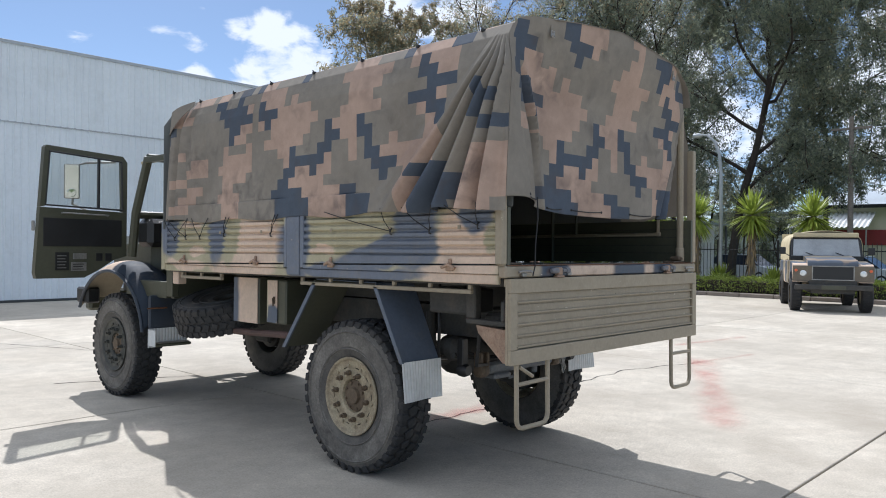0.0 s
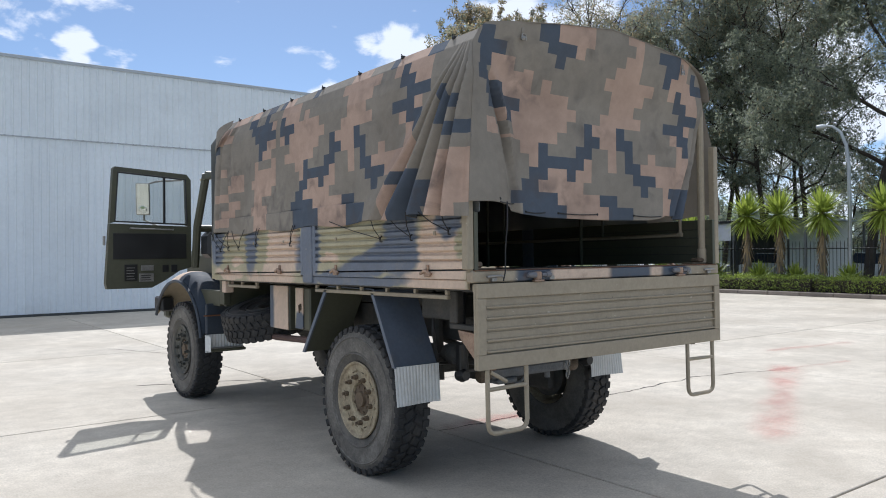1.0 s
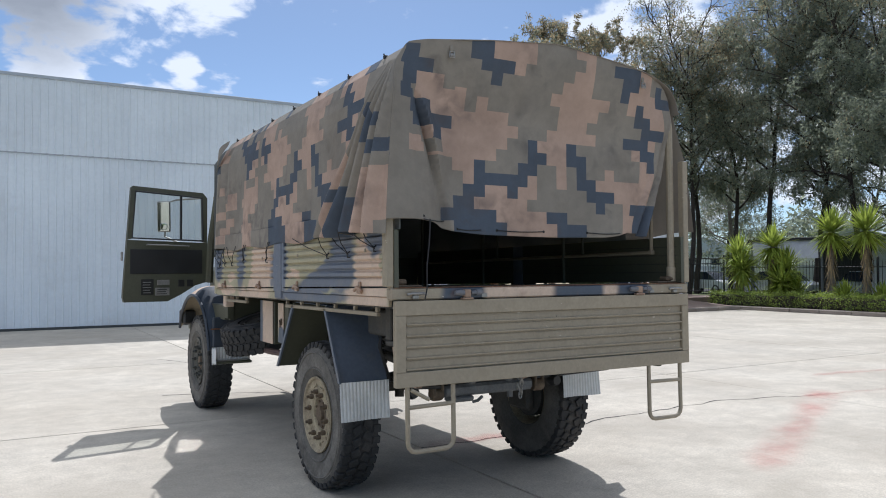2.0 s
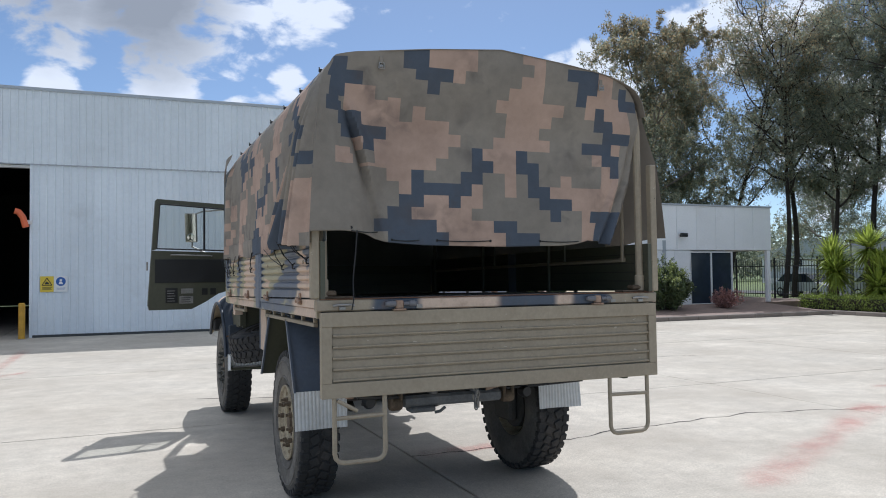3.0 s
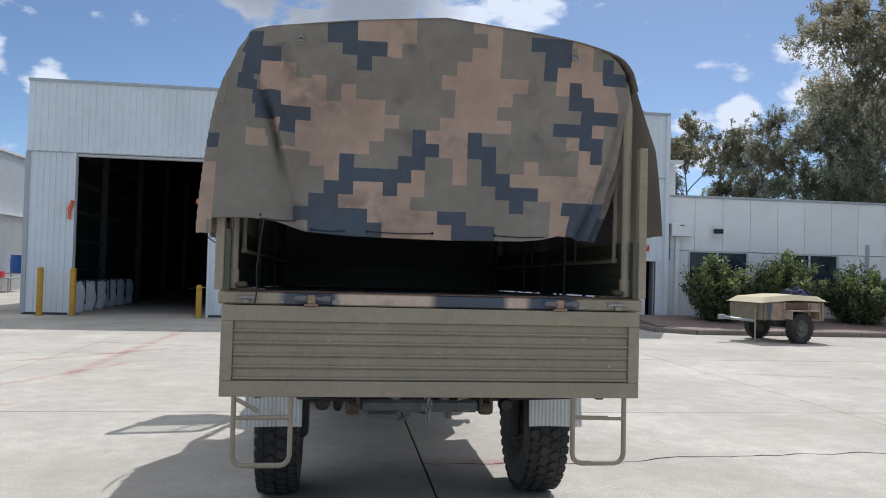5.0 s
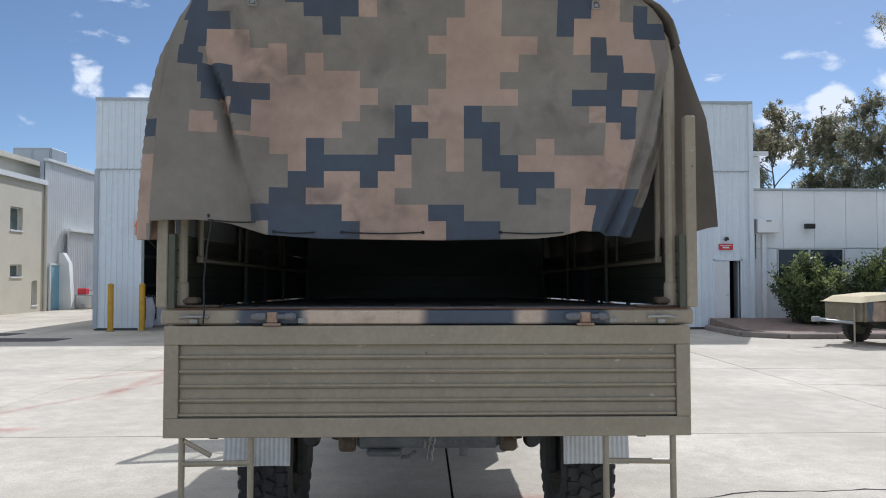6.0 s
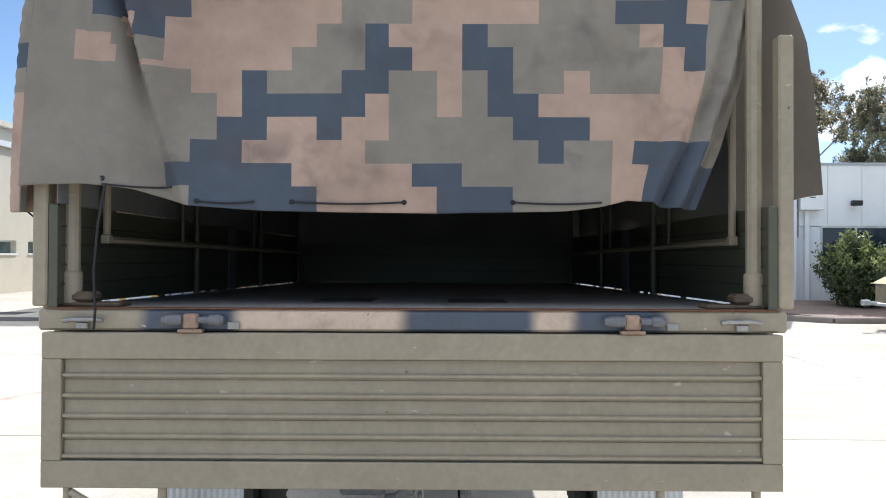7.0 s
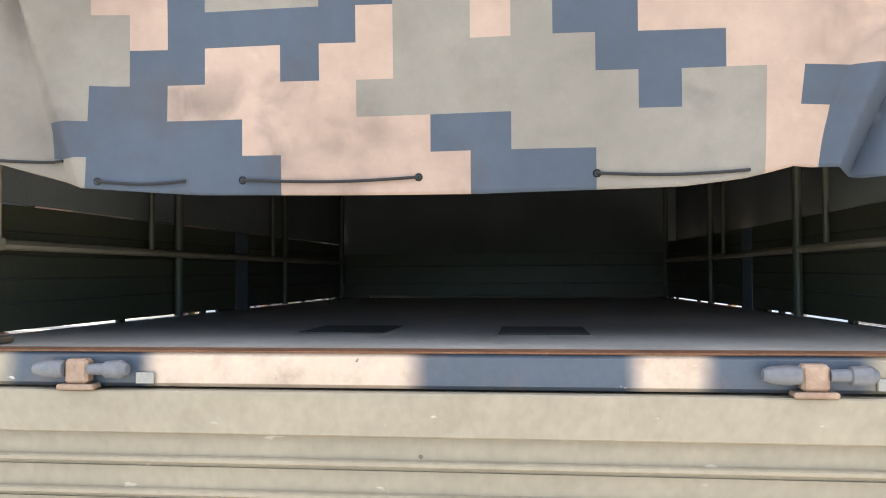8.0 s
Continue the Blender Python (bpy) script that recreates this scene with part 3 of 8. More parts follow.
build_slabs()


def crack(ends, width=0.028, wander=0.035, step=0.12):
    """A jagged crack along a broken line."""
    g = Geo()
    rnd = random.Random(len(ends) + int(ends[0][0] * 100))
    for (ax, ay), (bx, by) in zip(ends, ends[1:]):
        a, b = Vector((ax, ay, 0.003)), Vector((bx, by, 0.003))
        n = max(2, int((b - a).length / step))
        side = Vector((-(b - a).y, (b - a).x, 0)).normalized()
        rows, off = [], 0.0
        for k in range(n + 1):
            off = off * 0.8 + rnd.uniform(-wander, wander) if 0 < k < n else 0.0
            c = a.lerp(b, k / n) + side * off
            w = width * rnd.uniform(0.25, 1.0)
            rows += [c - side * w / 2, c + side * w / 2]
        g.add(rows, [(2 * k, 2 * k + 1, 2 * k + 3, 2 * k + 2) for k in range(n)])
    return part("crack", g, mat_joint, ground, smooth=0)


for ends in ([(0.2, 2.27), (1.9, 2.25), (2.6, 2.46), (3.7, 2.50), (4.66, 2.55), (5.9, 2.2)], [(-0.62, 10.9), (0.2, 9.0)], [(0.2, 6.0), (-1.3, 6.6)],
             [(5.6, 8.2), (8.3, 7.7)], [(-5.6, 12.1), (-3.1, 11.6)], [(2.1, -2.6), (3.2, -3.6), (3.5, -4.8)]):
    crack(ends)


def paint_material():
    mat = bpy.data.materials.new("faded_red_marking")
    mat.use_nodes = True
    nt = mat.node_tree
    N, L = nt.nodes.new, nt.links.new
    b = nt.nodes["Principled BSDF"]
    b.inputs["Base Color"].default_value, b.inputs["Roughness"].default_value = (0.62, 0.20, 0.17, 1), 0.85
    geo = N("ShaderNodeNewGeometry")
    n = N("ShaderNodeTexNoise")
    n.inputs["Scale"].default_value, n.inputs["Detail"].default_value, n.inputs["Roughness"].default_value = 1.4, 8.0, 0.7
    L(geo.outputs["Position"], n.inputs["Vector"])
    co = N("ShaderNodeTexCoord")
    sep = N("ShaderNodeSeparateXYZ")
    L(co.outputs["UV"], sep.inputs[0])
    fade = N("ShaderNodeMapRange")
    fade.interpolation_type = "SMOOTHSTEP"
    fade.inputs["From Min"].default_value, fade.inputs["From Max"].default_value = 0.0, 0.95
    L(sep.outputs["X"], fade.inputs["Value"])
    r = N("ShaderNodeMapRange")
    r.inputs["From Min"].default_value, r.inputs["From Max"].default_value, r.inputs["To Max"].default_value = 0.32, 0.70, 0.36
    L(n.outputs["Fac"], r.inputs["Value"])
    m = N("ShaderNodeMath")
    m.operation = "MULTIPLY"
    L(fade.outputs[0], m.inputs[0])
    L(r.outputs[0], m.inputs[1])
    tr, mx = N("ShaderNodeBsdfTransparent"), N("ShaderNodeMixShader")
    L(m.outputs[0], mx.inputs[0])
    L(tr.outputs[0], mx.inputs[1])
    L(b.outputs[0], mx.inputs[2])
    L(mx.outputs[0], nt.nodes["Material Output"].inputs["Surface"])
    return mat


mat_redline = paint_material()


def red_mark(ends, width):
    """A worn line of red paint that fades at both edges."""
    me = bpy.data.meshes.new("red_paint_mark")
    vs, fs, uv = [], [], []
    a, b = Vector((*ends[0], 0.0045)), Vector((*ends[1], 0.0045))
    side = Vector((-(b - a).y, (b - a).x, 0)).normalized() * width / 2
    stations = 9
    wander = random.Random(int(ends[0][0] * 100))
    for k in range(stations):
        p = a.lerp(b, k / (stations - 1)) + side * wander.uniform(-0.12, 0.12)
        s = side * wander.uniform(0.75, 1.3)
        vs += [p - s, p, p + s]
        if k:
            o = 3 * k - 3
            fs += [(o, o + 1, o + 4, o + 3), (o + 1, o + 2, o + 5, o + 4)]
    me.from_pydata(vs, [], fs)
    layer = me.uv_layers.new()
    for poly in me.polygons:
        for li in poly.loop_indices:
            vi = me.loops[li].vertex_index
            layer.data[li].uv = (1.0 if vi % 3 == 1 and 2 < vi < 3 * stations - 3 else 0.0, 0.5)
    me.materials.append(mat_redline)
    ob = new("red_paint_mark", me)
    ob.parent = ground
    return ob


for ends, w in (([(6.6, 2.4), (2.0, 0.1)], 0.5), ([(5.6, 2.25), (7.6, 1.95)], 0.22), ([(-4.45, 6.6), (-4.25, 16.2)], 0.35), ([(-6.3, 8.3), (-3.6, 11.2)], 0.3),
                ([(-7.4, 4.9), (-4.0, 5.0)], 0.35), ([(0.2, 2.3), (1.6, 2.35)], 0.35), ([(-5.3, 5.6), (-3.9, 9.0)], 0.25), ([(7.5, 3.4), (10.0, 3.0)], 0.3)):
    red_mark(ends, w)


def build_kerbs():
    path = Geo().prism([(8.75, 19.7), (8.75, 17.2), (9.6, 16.45), (22.19, 16.45), (22.19, 19.7), (26.5, 19.7), (26.5, 27), (20.9, 27), (20.9, 19.7)], "z", -0.02, 0.125)
    # the path rises gently from the kerb to the office
    path.v = [(x, y, z + (0.22 * min(1.0, max(0.0, (y - 16.45) / 3.25)) if z > 0 else 0)) for x, y, z in path.v]
    pavement = part("pavement", path, mat_brick_pave, smooth=0)
    tagged(pavement, "raised red-brown footpath before the white office", "footpath", kind="structure")
    bed = part("garden_bed", Geo().prism([(22.42, -30), (26.8, -30), (26.8, 19.6), (22.42, 18.9)], "z", -0.02, 0.13), mat_soil, smooth=0)
    tagged(bed, "mulched garden bed behind the kerb", "garden bed", kind="structure")
    kerb = thing("kerb", "weathered concrete kerb round the yard", "kerb", kind="structure")
    made = {}

    def run(a, b):
        a, b = Vector((*a, 0)), Vector((*b, 0))
        n = max(1, round((b - a).length / 1.2))
        ln = (b - a).length / n
        key = round(ln, 3)
        if key not in made:
            made[key] = mesh_of("kerb_stone", Geo().box(0.004, ln - 0.004, -0.1, 0.1, -0.02, 0.14, c=0.025), mat_kerb)
        ang = math.degrees(math.atan2((b - a).y, (b - a).x))
        for k in range(n):
            p = a.lerp(b, k / n)
            piece("kerb_stone", made[key], kerb, pose(p.x, p.y, 0, 0, 0, ang))
    run((8.65, 19.6), (8.65, 17.1))
    run((8.65, 17.1), (9.55, 16.33))
    run((9.55, 16.33), (22.15, 16.33))
    run((22.3, 18.9), (22.3, -30))
    # the island by the lane on the far side of the shed
    island = part("lane_island", Geo().prism([(-16, 12.55), (-9.5, 12.55), (-9.2, 13.0), (-9.5, 13.6), (-16, 14.1)], "z", -0.02, 0.12), mat_kerb)
    tagged(island, "low concrete island with a rounded nose", "traffic island", kind="structure")
    for x, y, r in ((-9.9, 16.4, 1.0), (-12.0, 18.2, 1.6)):
        part("asphalt_patch", Geo().prism([(x - 4 * r, y - 0.5), (x + 0.6, y - 0.35), (x + 0.7, y + 0.5), (x - 3.4 * r, y + 0.8)], "z", 0.001, 0.006), mat_asphalt, ground, smooth=0)


build_kerbs()


# ---- the ribbed metal shed ----
def cladding_mesh(width, height, ribs=4, deep=0.024):
    """A ribbed steel sheet that stands in the plane y = 0 and faces -y."""
    g, prof = Geo(), []
    p = width / ribs
    for k in range(ribs):
        x = k * p
        prof += [(x + p * 0.02, 0), (x + p * 0.70, 0), (x + p * 0.78, -deep), (x + p * 0.90, -deep), (x + p * 0.98, 0)]
    prof = [(0, 0)] + prof + [(width, 0)]
    back = [(x, y + 0.004) for x, y in reversed(prof)]
    n = len(prof)
    vs = [(x, y, 0) for x, y in prof] + [(x, y, height) for x, y in prof]
    g.add(vs, [(i, i + 1, i + 1 + n, i + n) for i in range(n - 1)])
    vs = [(x, y, 0) for x, y in back] + [(x, y, height) for x, y in back]
    g.add(vs, [(i, i + 1, i + 1 + n, i + n) for i in range(n - 1)])
    return mesh_of("cladding_sheet", g, mat_clad, smooth=20)


def clad_row(parent, x0, x1, z0, z1, y, count, ribs=4):
    me = cladding_mesh((x1 - x0) / count, z1 - z0, ribs)
    for k in range(count):
        piece("cladding_sheet", me, parent, pose(x0 + (x1 - x0) * k / count, y, z0))


SH_Y, SH_L, SH_R, SH_TOP = 19.8, -9.87, 10.15, 6.94
BAY_L, BAY_R, BAY_TOP = -8.53, -4.52, 4.84
DR_L, DR_R, DR_TOP = 8.95, 9.75, 2.14


def build_shed():
    wall = thing("wall_shed_front", "pale grey ribbed steel shed wall with an open bay", "wall", kind="structure")
    y0, y1 = SH_Y + 0.006, SH_Y + 0.15
    core = Geo()
    for x0, x1, z0, z1 in ((SH_L, BAY_L, 0, BAY_TOP), (BAY_R, DR_L, 0, BAY_TOP), (DR_R, SH_R, 0, BAY_TOP), (DR_L, DR_R, DR_TOP, BAY_TOP), (SH_L, SH_R, BAY_TOP, SH_TOP)):
        core.box(x0, x1, y0, y1, z0 + 0.001, z1 - 0.001, c=0.001)
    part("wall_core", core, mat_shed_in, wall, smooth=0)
    clad_row(wall, SH_L, BAY_L, 0.07, BAY_TOP, SH_Y, 2, 4)
    clad_row(wall, BAY_R, DR_L, 0.07, BAY_TOP, SH_Y, 17)
    clad_row(wall, DR_R, SH_R, 0.07, BAY_TOP, SH_Y, 1, 2)
    clad_row(wall, DR_L, DR_R, DR_TOP, BAY_TOP, SH_Y, 1)
    clad_row(wall, SH_L, SH_R, BAY_TOP + 0.03, SH_TOP, SH_Y - 0.03, 26)
    part("flashing", Geo().box(SH_L - 0.02, SH_R + 0.02, SH_Y - 0.07, SH_Y + 0.2, SH_TOP, SH_TOP + 0.09), mat_flash, wall)
    part("flashing", Geo().box(SH_L, SH_R, SH_Y - 0.035, SH_Y - 0.002, BAY_TOP, BAY_TOP + 0.028, c=0.002), mat_flash, wall)
    part("corner_flashing", Geo().box(SH_L - 0.03, SH_L + 0.1, SH_Y - 0.035, SH_Y - 0.028, 0.05, BAY_TOP), mat_flash, wall)
    part("corner_flashing", Geo().box(SH_R - 0.12, SH_R + 0.025, SH_Y - 0.066, SH_Y - 0.058, 0.05, SH_TOP), mat_clad, wall)
    part("base_strip", Geo().box(BAY_R, DR_L, SH_Y - 0.03, SH_Y + 0.004, 0.0, 0.06), mat_shed_in, wall)
    part("bay_frame", Geo().box(BAY_L - 0.02, BAY_L + 0.06, SH_Y - 0.04, SH_Y + 0.2, 0, BAY_TOP), mat_clad, wall)
    part("bay_frame", Geo().box(BAY_R - 0.06, BAY_R + 0.02, SH_Y - 0.04, SH_Y + 0.2, 0, BAY_TOP), mat_clad, wall)
    part("bay_frame", Geo().box(BAY_L + 0.06, BAY_R - 0.06, SH_Y + 0.05, SH_Y + 0.25, BAY_TOP - 0.08, BAY_TOP - 0.005), mat_white, wall)

    for name, x0, x1, ya, yb in (("wall_shed_west", SH_L, SH_L + 0.12, y1, 48), ("wall_shed_east", SH_R - 0.12, SH_R, y1, 48), ("wall_shed_rear", SH_L + 0.12, SH_R - 0.12, 47.85, 48)):
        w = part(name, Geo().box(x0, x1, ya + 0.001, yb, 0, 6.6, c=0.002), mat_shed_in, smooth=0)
        tagged(w, "inner shed wall coloured near-black for the shade in the bay", "wall", kind="structure")
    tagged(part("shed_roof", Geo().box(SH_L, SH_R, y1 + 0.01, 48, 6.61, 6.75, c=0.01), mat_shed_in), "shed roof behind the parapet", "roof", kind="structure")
    # frame seen in the dark bay
    for k in range(5):
        y = 21.4 + 5.2 * k
        c = part("steel_column", Geo().box(SH_L + 0.13, SH_L + 0.36, y, y + 0.16, 0, 6.6), mat_dim_steel)
        tagged(c, "grey steel column inside the shed", "column", group="shed columns", kind="structure")
    for k in range(5):
        z = 1.25 + 1.0 * k
        r = part("wall_girt", Geo().box(SH_L + 0.13, SH_L + 0.22, 20.0, 47.8, z, z + 0.1), mat_dim_steel)
        tagged(r, "horizontal steel girt along the shed wall", "girt", group="shed girts", kind="structure")
    # the person door, half of it standing open
    door = thing("door_1", "white double door with one leaf open", "door", (DR_L, SH_Y, 0.1), kind="structure")
    fr = Geo().box(-0.05, 0.0, -0.05, 0.1, 0, 2.05).box(0.8, 0.85, -0.05, 0.1, 0, 2.05).box(-0.05, 0.85, -0.05, 0.1, 2.0, 2.05)
    part("door_frame", fr, mat_clad, door)
    leaf = part("door_leaf", Geo().box(0.005, 0.46, -0.03, 0.01, 0.01, 1.99), mat_white, door)
    part("handle", Geo().tube([(0.40, -0.03, 0.95), (0.40, -0.07, 0.95), (0.32, -0.075, 0.95)], 0.01), mat_steel, leaf)
    part("door_leaf", Geo().box(0.75, 0.79, 0.05, 0.4, 0.01, 1.99), mat_flash, door)
    part("threshold", Geo().box(-0.1, 1.5, -0.25, 0.1, -0.1, 0.03), mat_kerb, door)
    return wall


build_shed()


def sign_board(name, label, x, z, w, h, y, mat, draw):
    s = thing(name, label, "sign", (x, y, z))
    part("plate", Geo().box(0, w, -0.008, 0, 0, h, c=0.002), mat, s)
    draw(s, w, h)
    return s


def bars(s, mat, rows):
    """Unreadable lines of writing as plain bars: x, z, width and height, as shares of the plate."""
    for x, z, w, h in rows:
        part("text_bar", Geo().box(x, x + w, -0.011, -0.0085, z, z + h, c=0.0005), mat, s)


def draw_warning(s, w, h):
    t = 0.012
    cx, z0, z1, r = w / 2, 0.19, 0.39, 0.125
    for a, b in (((cx - r, z0), (cx + r, z0)), ((cx + r, z0), (cx, z1)), ((cx, z1), (cx - r, z0))):
        part("triangle_edge", Geo().tube([(a[0], -0.011, a[1]), (b[0], -0.011, b[1])], t, 6), mat_black, s)
    part("pictogram", Geo().prism([(cx - 0.055, 0.215), (cx + 0.06, 0.215), (cx + 0.05, 0.25), (cx - 0.01, 0.29), (cx - 0.05, 0.25)], "y", -0.012, -0.0085), mat_black, s)
    bars(s, mat_black, [(0.05, 0.12, 0.25, 0.012), (0.05, 0.09, 0.22, 0.012), (0.05, 0.06, 0.24, 0.012)])


def draw_mandatory(s, w, h):
    part("disc", Geo().lathe([(-0.012, 0.0), (-0.012, 0.125), (-0.0085, 0.125)], (w / 2, 0, 0.29), "y", 28), mat_sign_blue, s)
    g = Geo().lathe([(-0.014, 0.0), (-0.014, 0.035), (-0.0125, 0.035)], (w / 2, 0, 0.325), "y", 16)
    g.prism([(w / 2 - 0.06, 0.215), (w / 2 + 0.06, 0.215), (w / 2 + 0.03, 0.285), (w / 2 - 0.03, 0.285)], "y", -0.014, -0.0125)
    part("pictogram", g, mat_sign_white, s)
    bars(s, mat_sign_blue, [(0.06, 0.1, 0.22, 0.01), (0.07, 0.07, 0.2, 0.01)])


def draw_red(s, w, h):
    bars(s, mat_sign_white, [(0.04, 0.13, 0.36, 0.018), (0.12, 0.05, 0.2, 0.05)])


sign_board("warning_sign", "yellow warning sign with a black triangle on the shed wall", -4.31, 1.27, 0.34, 0.44, SH_Y - 0.03, mat_sign_yellow, draw_warning)
sign_board("safety_sign", "white safety sign with a blue disc on the shed wall", -3.96, 1.27, 0.34, 0.44, SH_Y - 0.03, mat_sign_white, draw_mandatory)
sign_board("door_sign", "red plate with white lettering above the door", 9.08, 2.43, 0.44, 0.19, SH_Y - 0.03, mat_sign_red, draw_red)

lamp = thing("wall_lamp", "small dark lamp above the red door sign", "lamp", (9.3, SH_Y - 0.03, 2.73))
part("lamp_bracket", Geo().box(-0.03, 0.03, -0.05, 0.0, -0.02, 0.1), mat_black, lamp)
part("lamp_head", Geo().lathe([(0, 0.0), (0.0, 0.07), (0.08, 0.05), (0.1, 0.0)], (0, -0.09, 0), "z", 16), mat_black, lamp)

horn = thing("warning_horn", "orange curved pipe on the bay frame", "pipe", (BAY_R - 0.06, SH_Y, 3.2))
part("bracket", Geo().box(-0.06, 0.07, -0.09, -0.03, -0.03, 0.08), mat_white, horn)
part("pipe", Geo().tube([(-0.08, -0.1, -0.12), (-0.12, -0.1, 0.0), (-0.16, -0.1, 0.16), (-0.26, -0.11, 0.3), (-0.36, -0.12, 0.33)], 0.085, 12), mat_orange, horn)
horn2 = thing("fire_hose_bracket", "red lever bracket on the bay frame", "bracket", (BAY_L - 0.05, SH_Y - 0.05, 3.1))
part("lever", Geo().box(-0.05, 0.03, -0.06, 0.0, -0.25, 0.1).tube([(-0.02, -0.05, 0.0), (0.1, -0.1, 0.3)], 0.06, 8), mat_orange, horn2)


def bollard(x, y, h):
    b = thing("bollard", "yellow steel safety bollard by the shed bay", "bollard", (x, y, 0), group="bay bollards")
    part("post", Geo().lathe([(0, 0.085), (h - 0.03, 0.085), (h, 0.06), (h, 0.0)], axis="z", seg=20), mat_yellow, b)
    part("base_plate", Geo().box(-0.12, 0.12, -0.12, 0.12, 0, 0.012), mat_steel, b)


for x, y, h in ((-9.2, 19.35, 1.41), (-8.37, 19.6, 1.41), (-4.72, 19.4, 0.99)):
    bollard(x, y, h)


def bulk_bag(x, y):
    b = thing("bulk_bag", "filled white woven bulk bag with black straps", "bag", (x, y, 0), random.uniform(-6, 6), group="bags in the shed bay")
    rnd = random.Random(int(y * 10))

    def fn(u, v):
        a = u * 2 * math.pi
        r = 0.5 * (1 + 0.10 * math.cos(4 * a)) * (1 - 0.12 * (2 * v - 1) ** 4) * (1 + 0.04 * math.sin(7 * a + 9 * v + y))
        return (r * math.cos(a), r * math.sin(a), 0.02 + 0.93 * v)
    g = Geo().sheet(fn, 40, 14)
    g.lathe([(0.93, 0.47), (0.96, 0.3), (0.94, 0.0)], axis="z", seg=20)
    part("sack", g, mat_bag, b)
    for k in range(4):
        a = radians(45 + 90 * k)
        c, s = 0.56 * math.cos(a), 0.56 * math.sin(a)
        part("strap", Geo().tube([(c, s, 0.25), (c * 1.03, s * 1.03, 0.6), (c, s, 0.93), (c * 0.8, s * 0.8, 1.02), (c * 0.6, s * 0.6, 0.95)], 0.022, 6), mat_black, b)


for k in range(6):
    bulk_bag(-8.95, 20.75 + 1.12 * k)


# ---- the white office ----
OF_Y = 20.0


def window(parent_name, x0, x1, z0, z1, y, mull, frame_mat):
    w = thing(parent_name, "dark office window with white mullions", "window", (0, 0, 0), kind="structure")
    xs = [x0] + mull + [x1]
    fr = Geo()
    for x in xs:
        fr.box(x - 0.03, x + 0.03, y - 0.02, y + 0.08, z0, z1)
    fr.box(x0, x1, y - 0.018, y + 0.078, z0 - 0.05, z0).box(x0, x1, y - 0.018, y + 0.078, z1 - 0.05, z1)
    part("window_frame", fr, frame_mat, w)
    for a, b in zip(xs, xs[1:]):
        part("pane", Geo().box(a + 0.03, b - 0.03, y + 0.03, y + 0.04, z0, z1 - 0.05, c=0.001), mat_dark_glass, w, smooth=0)
    return w


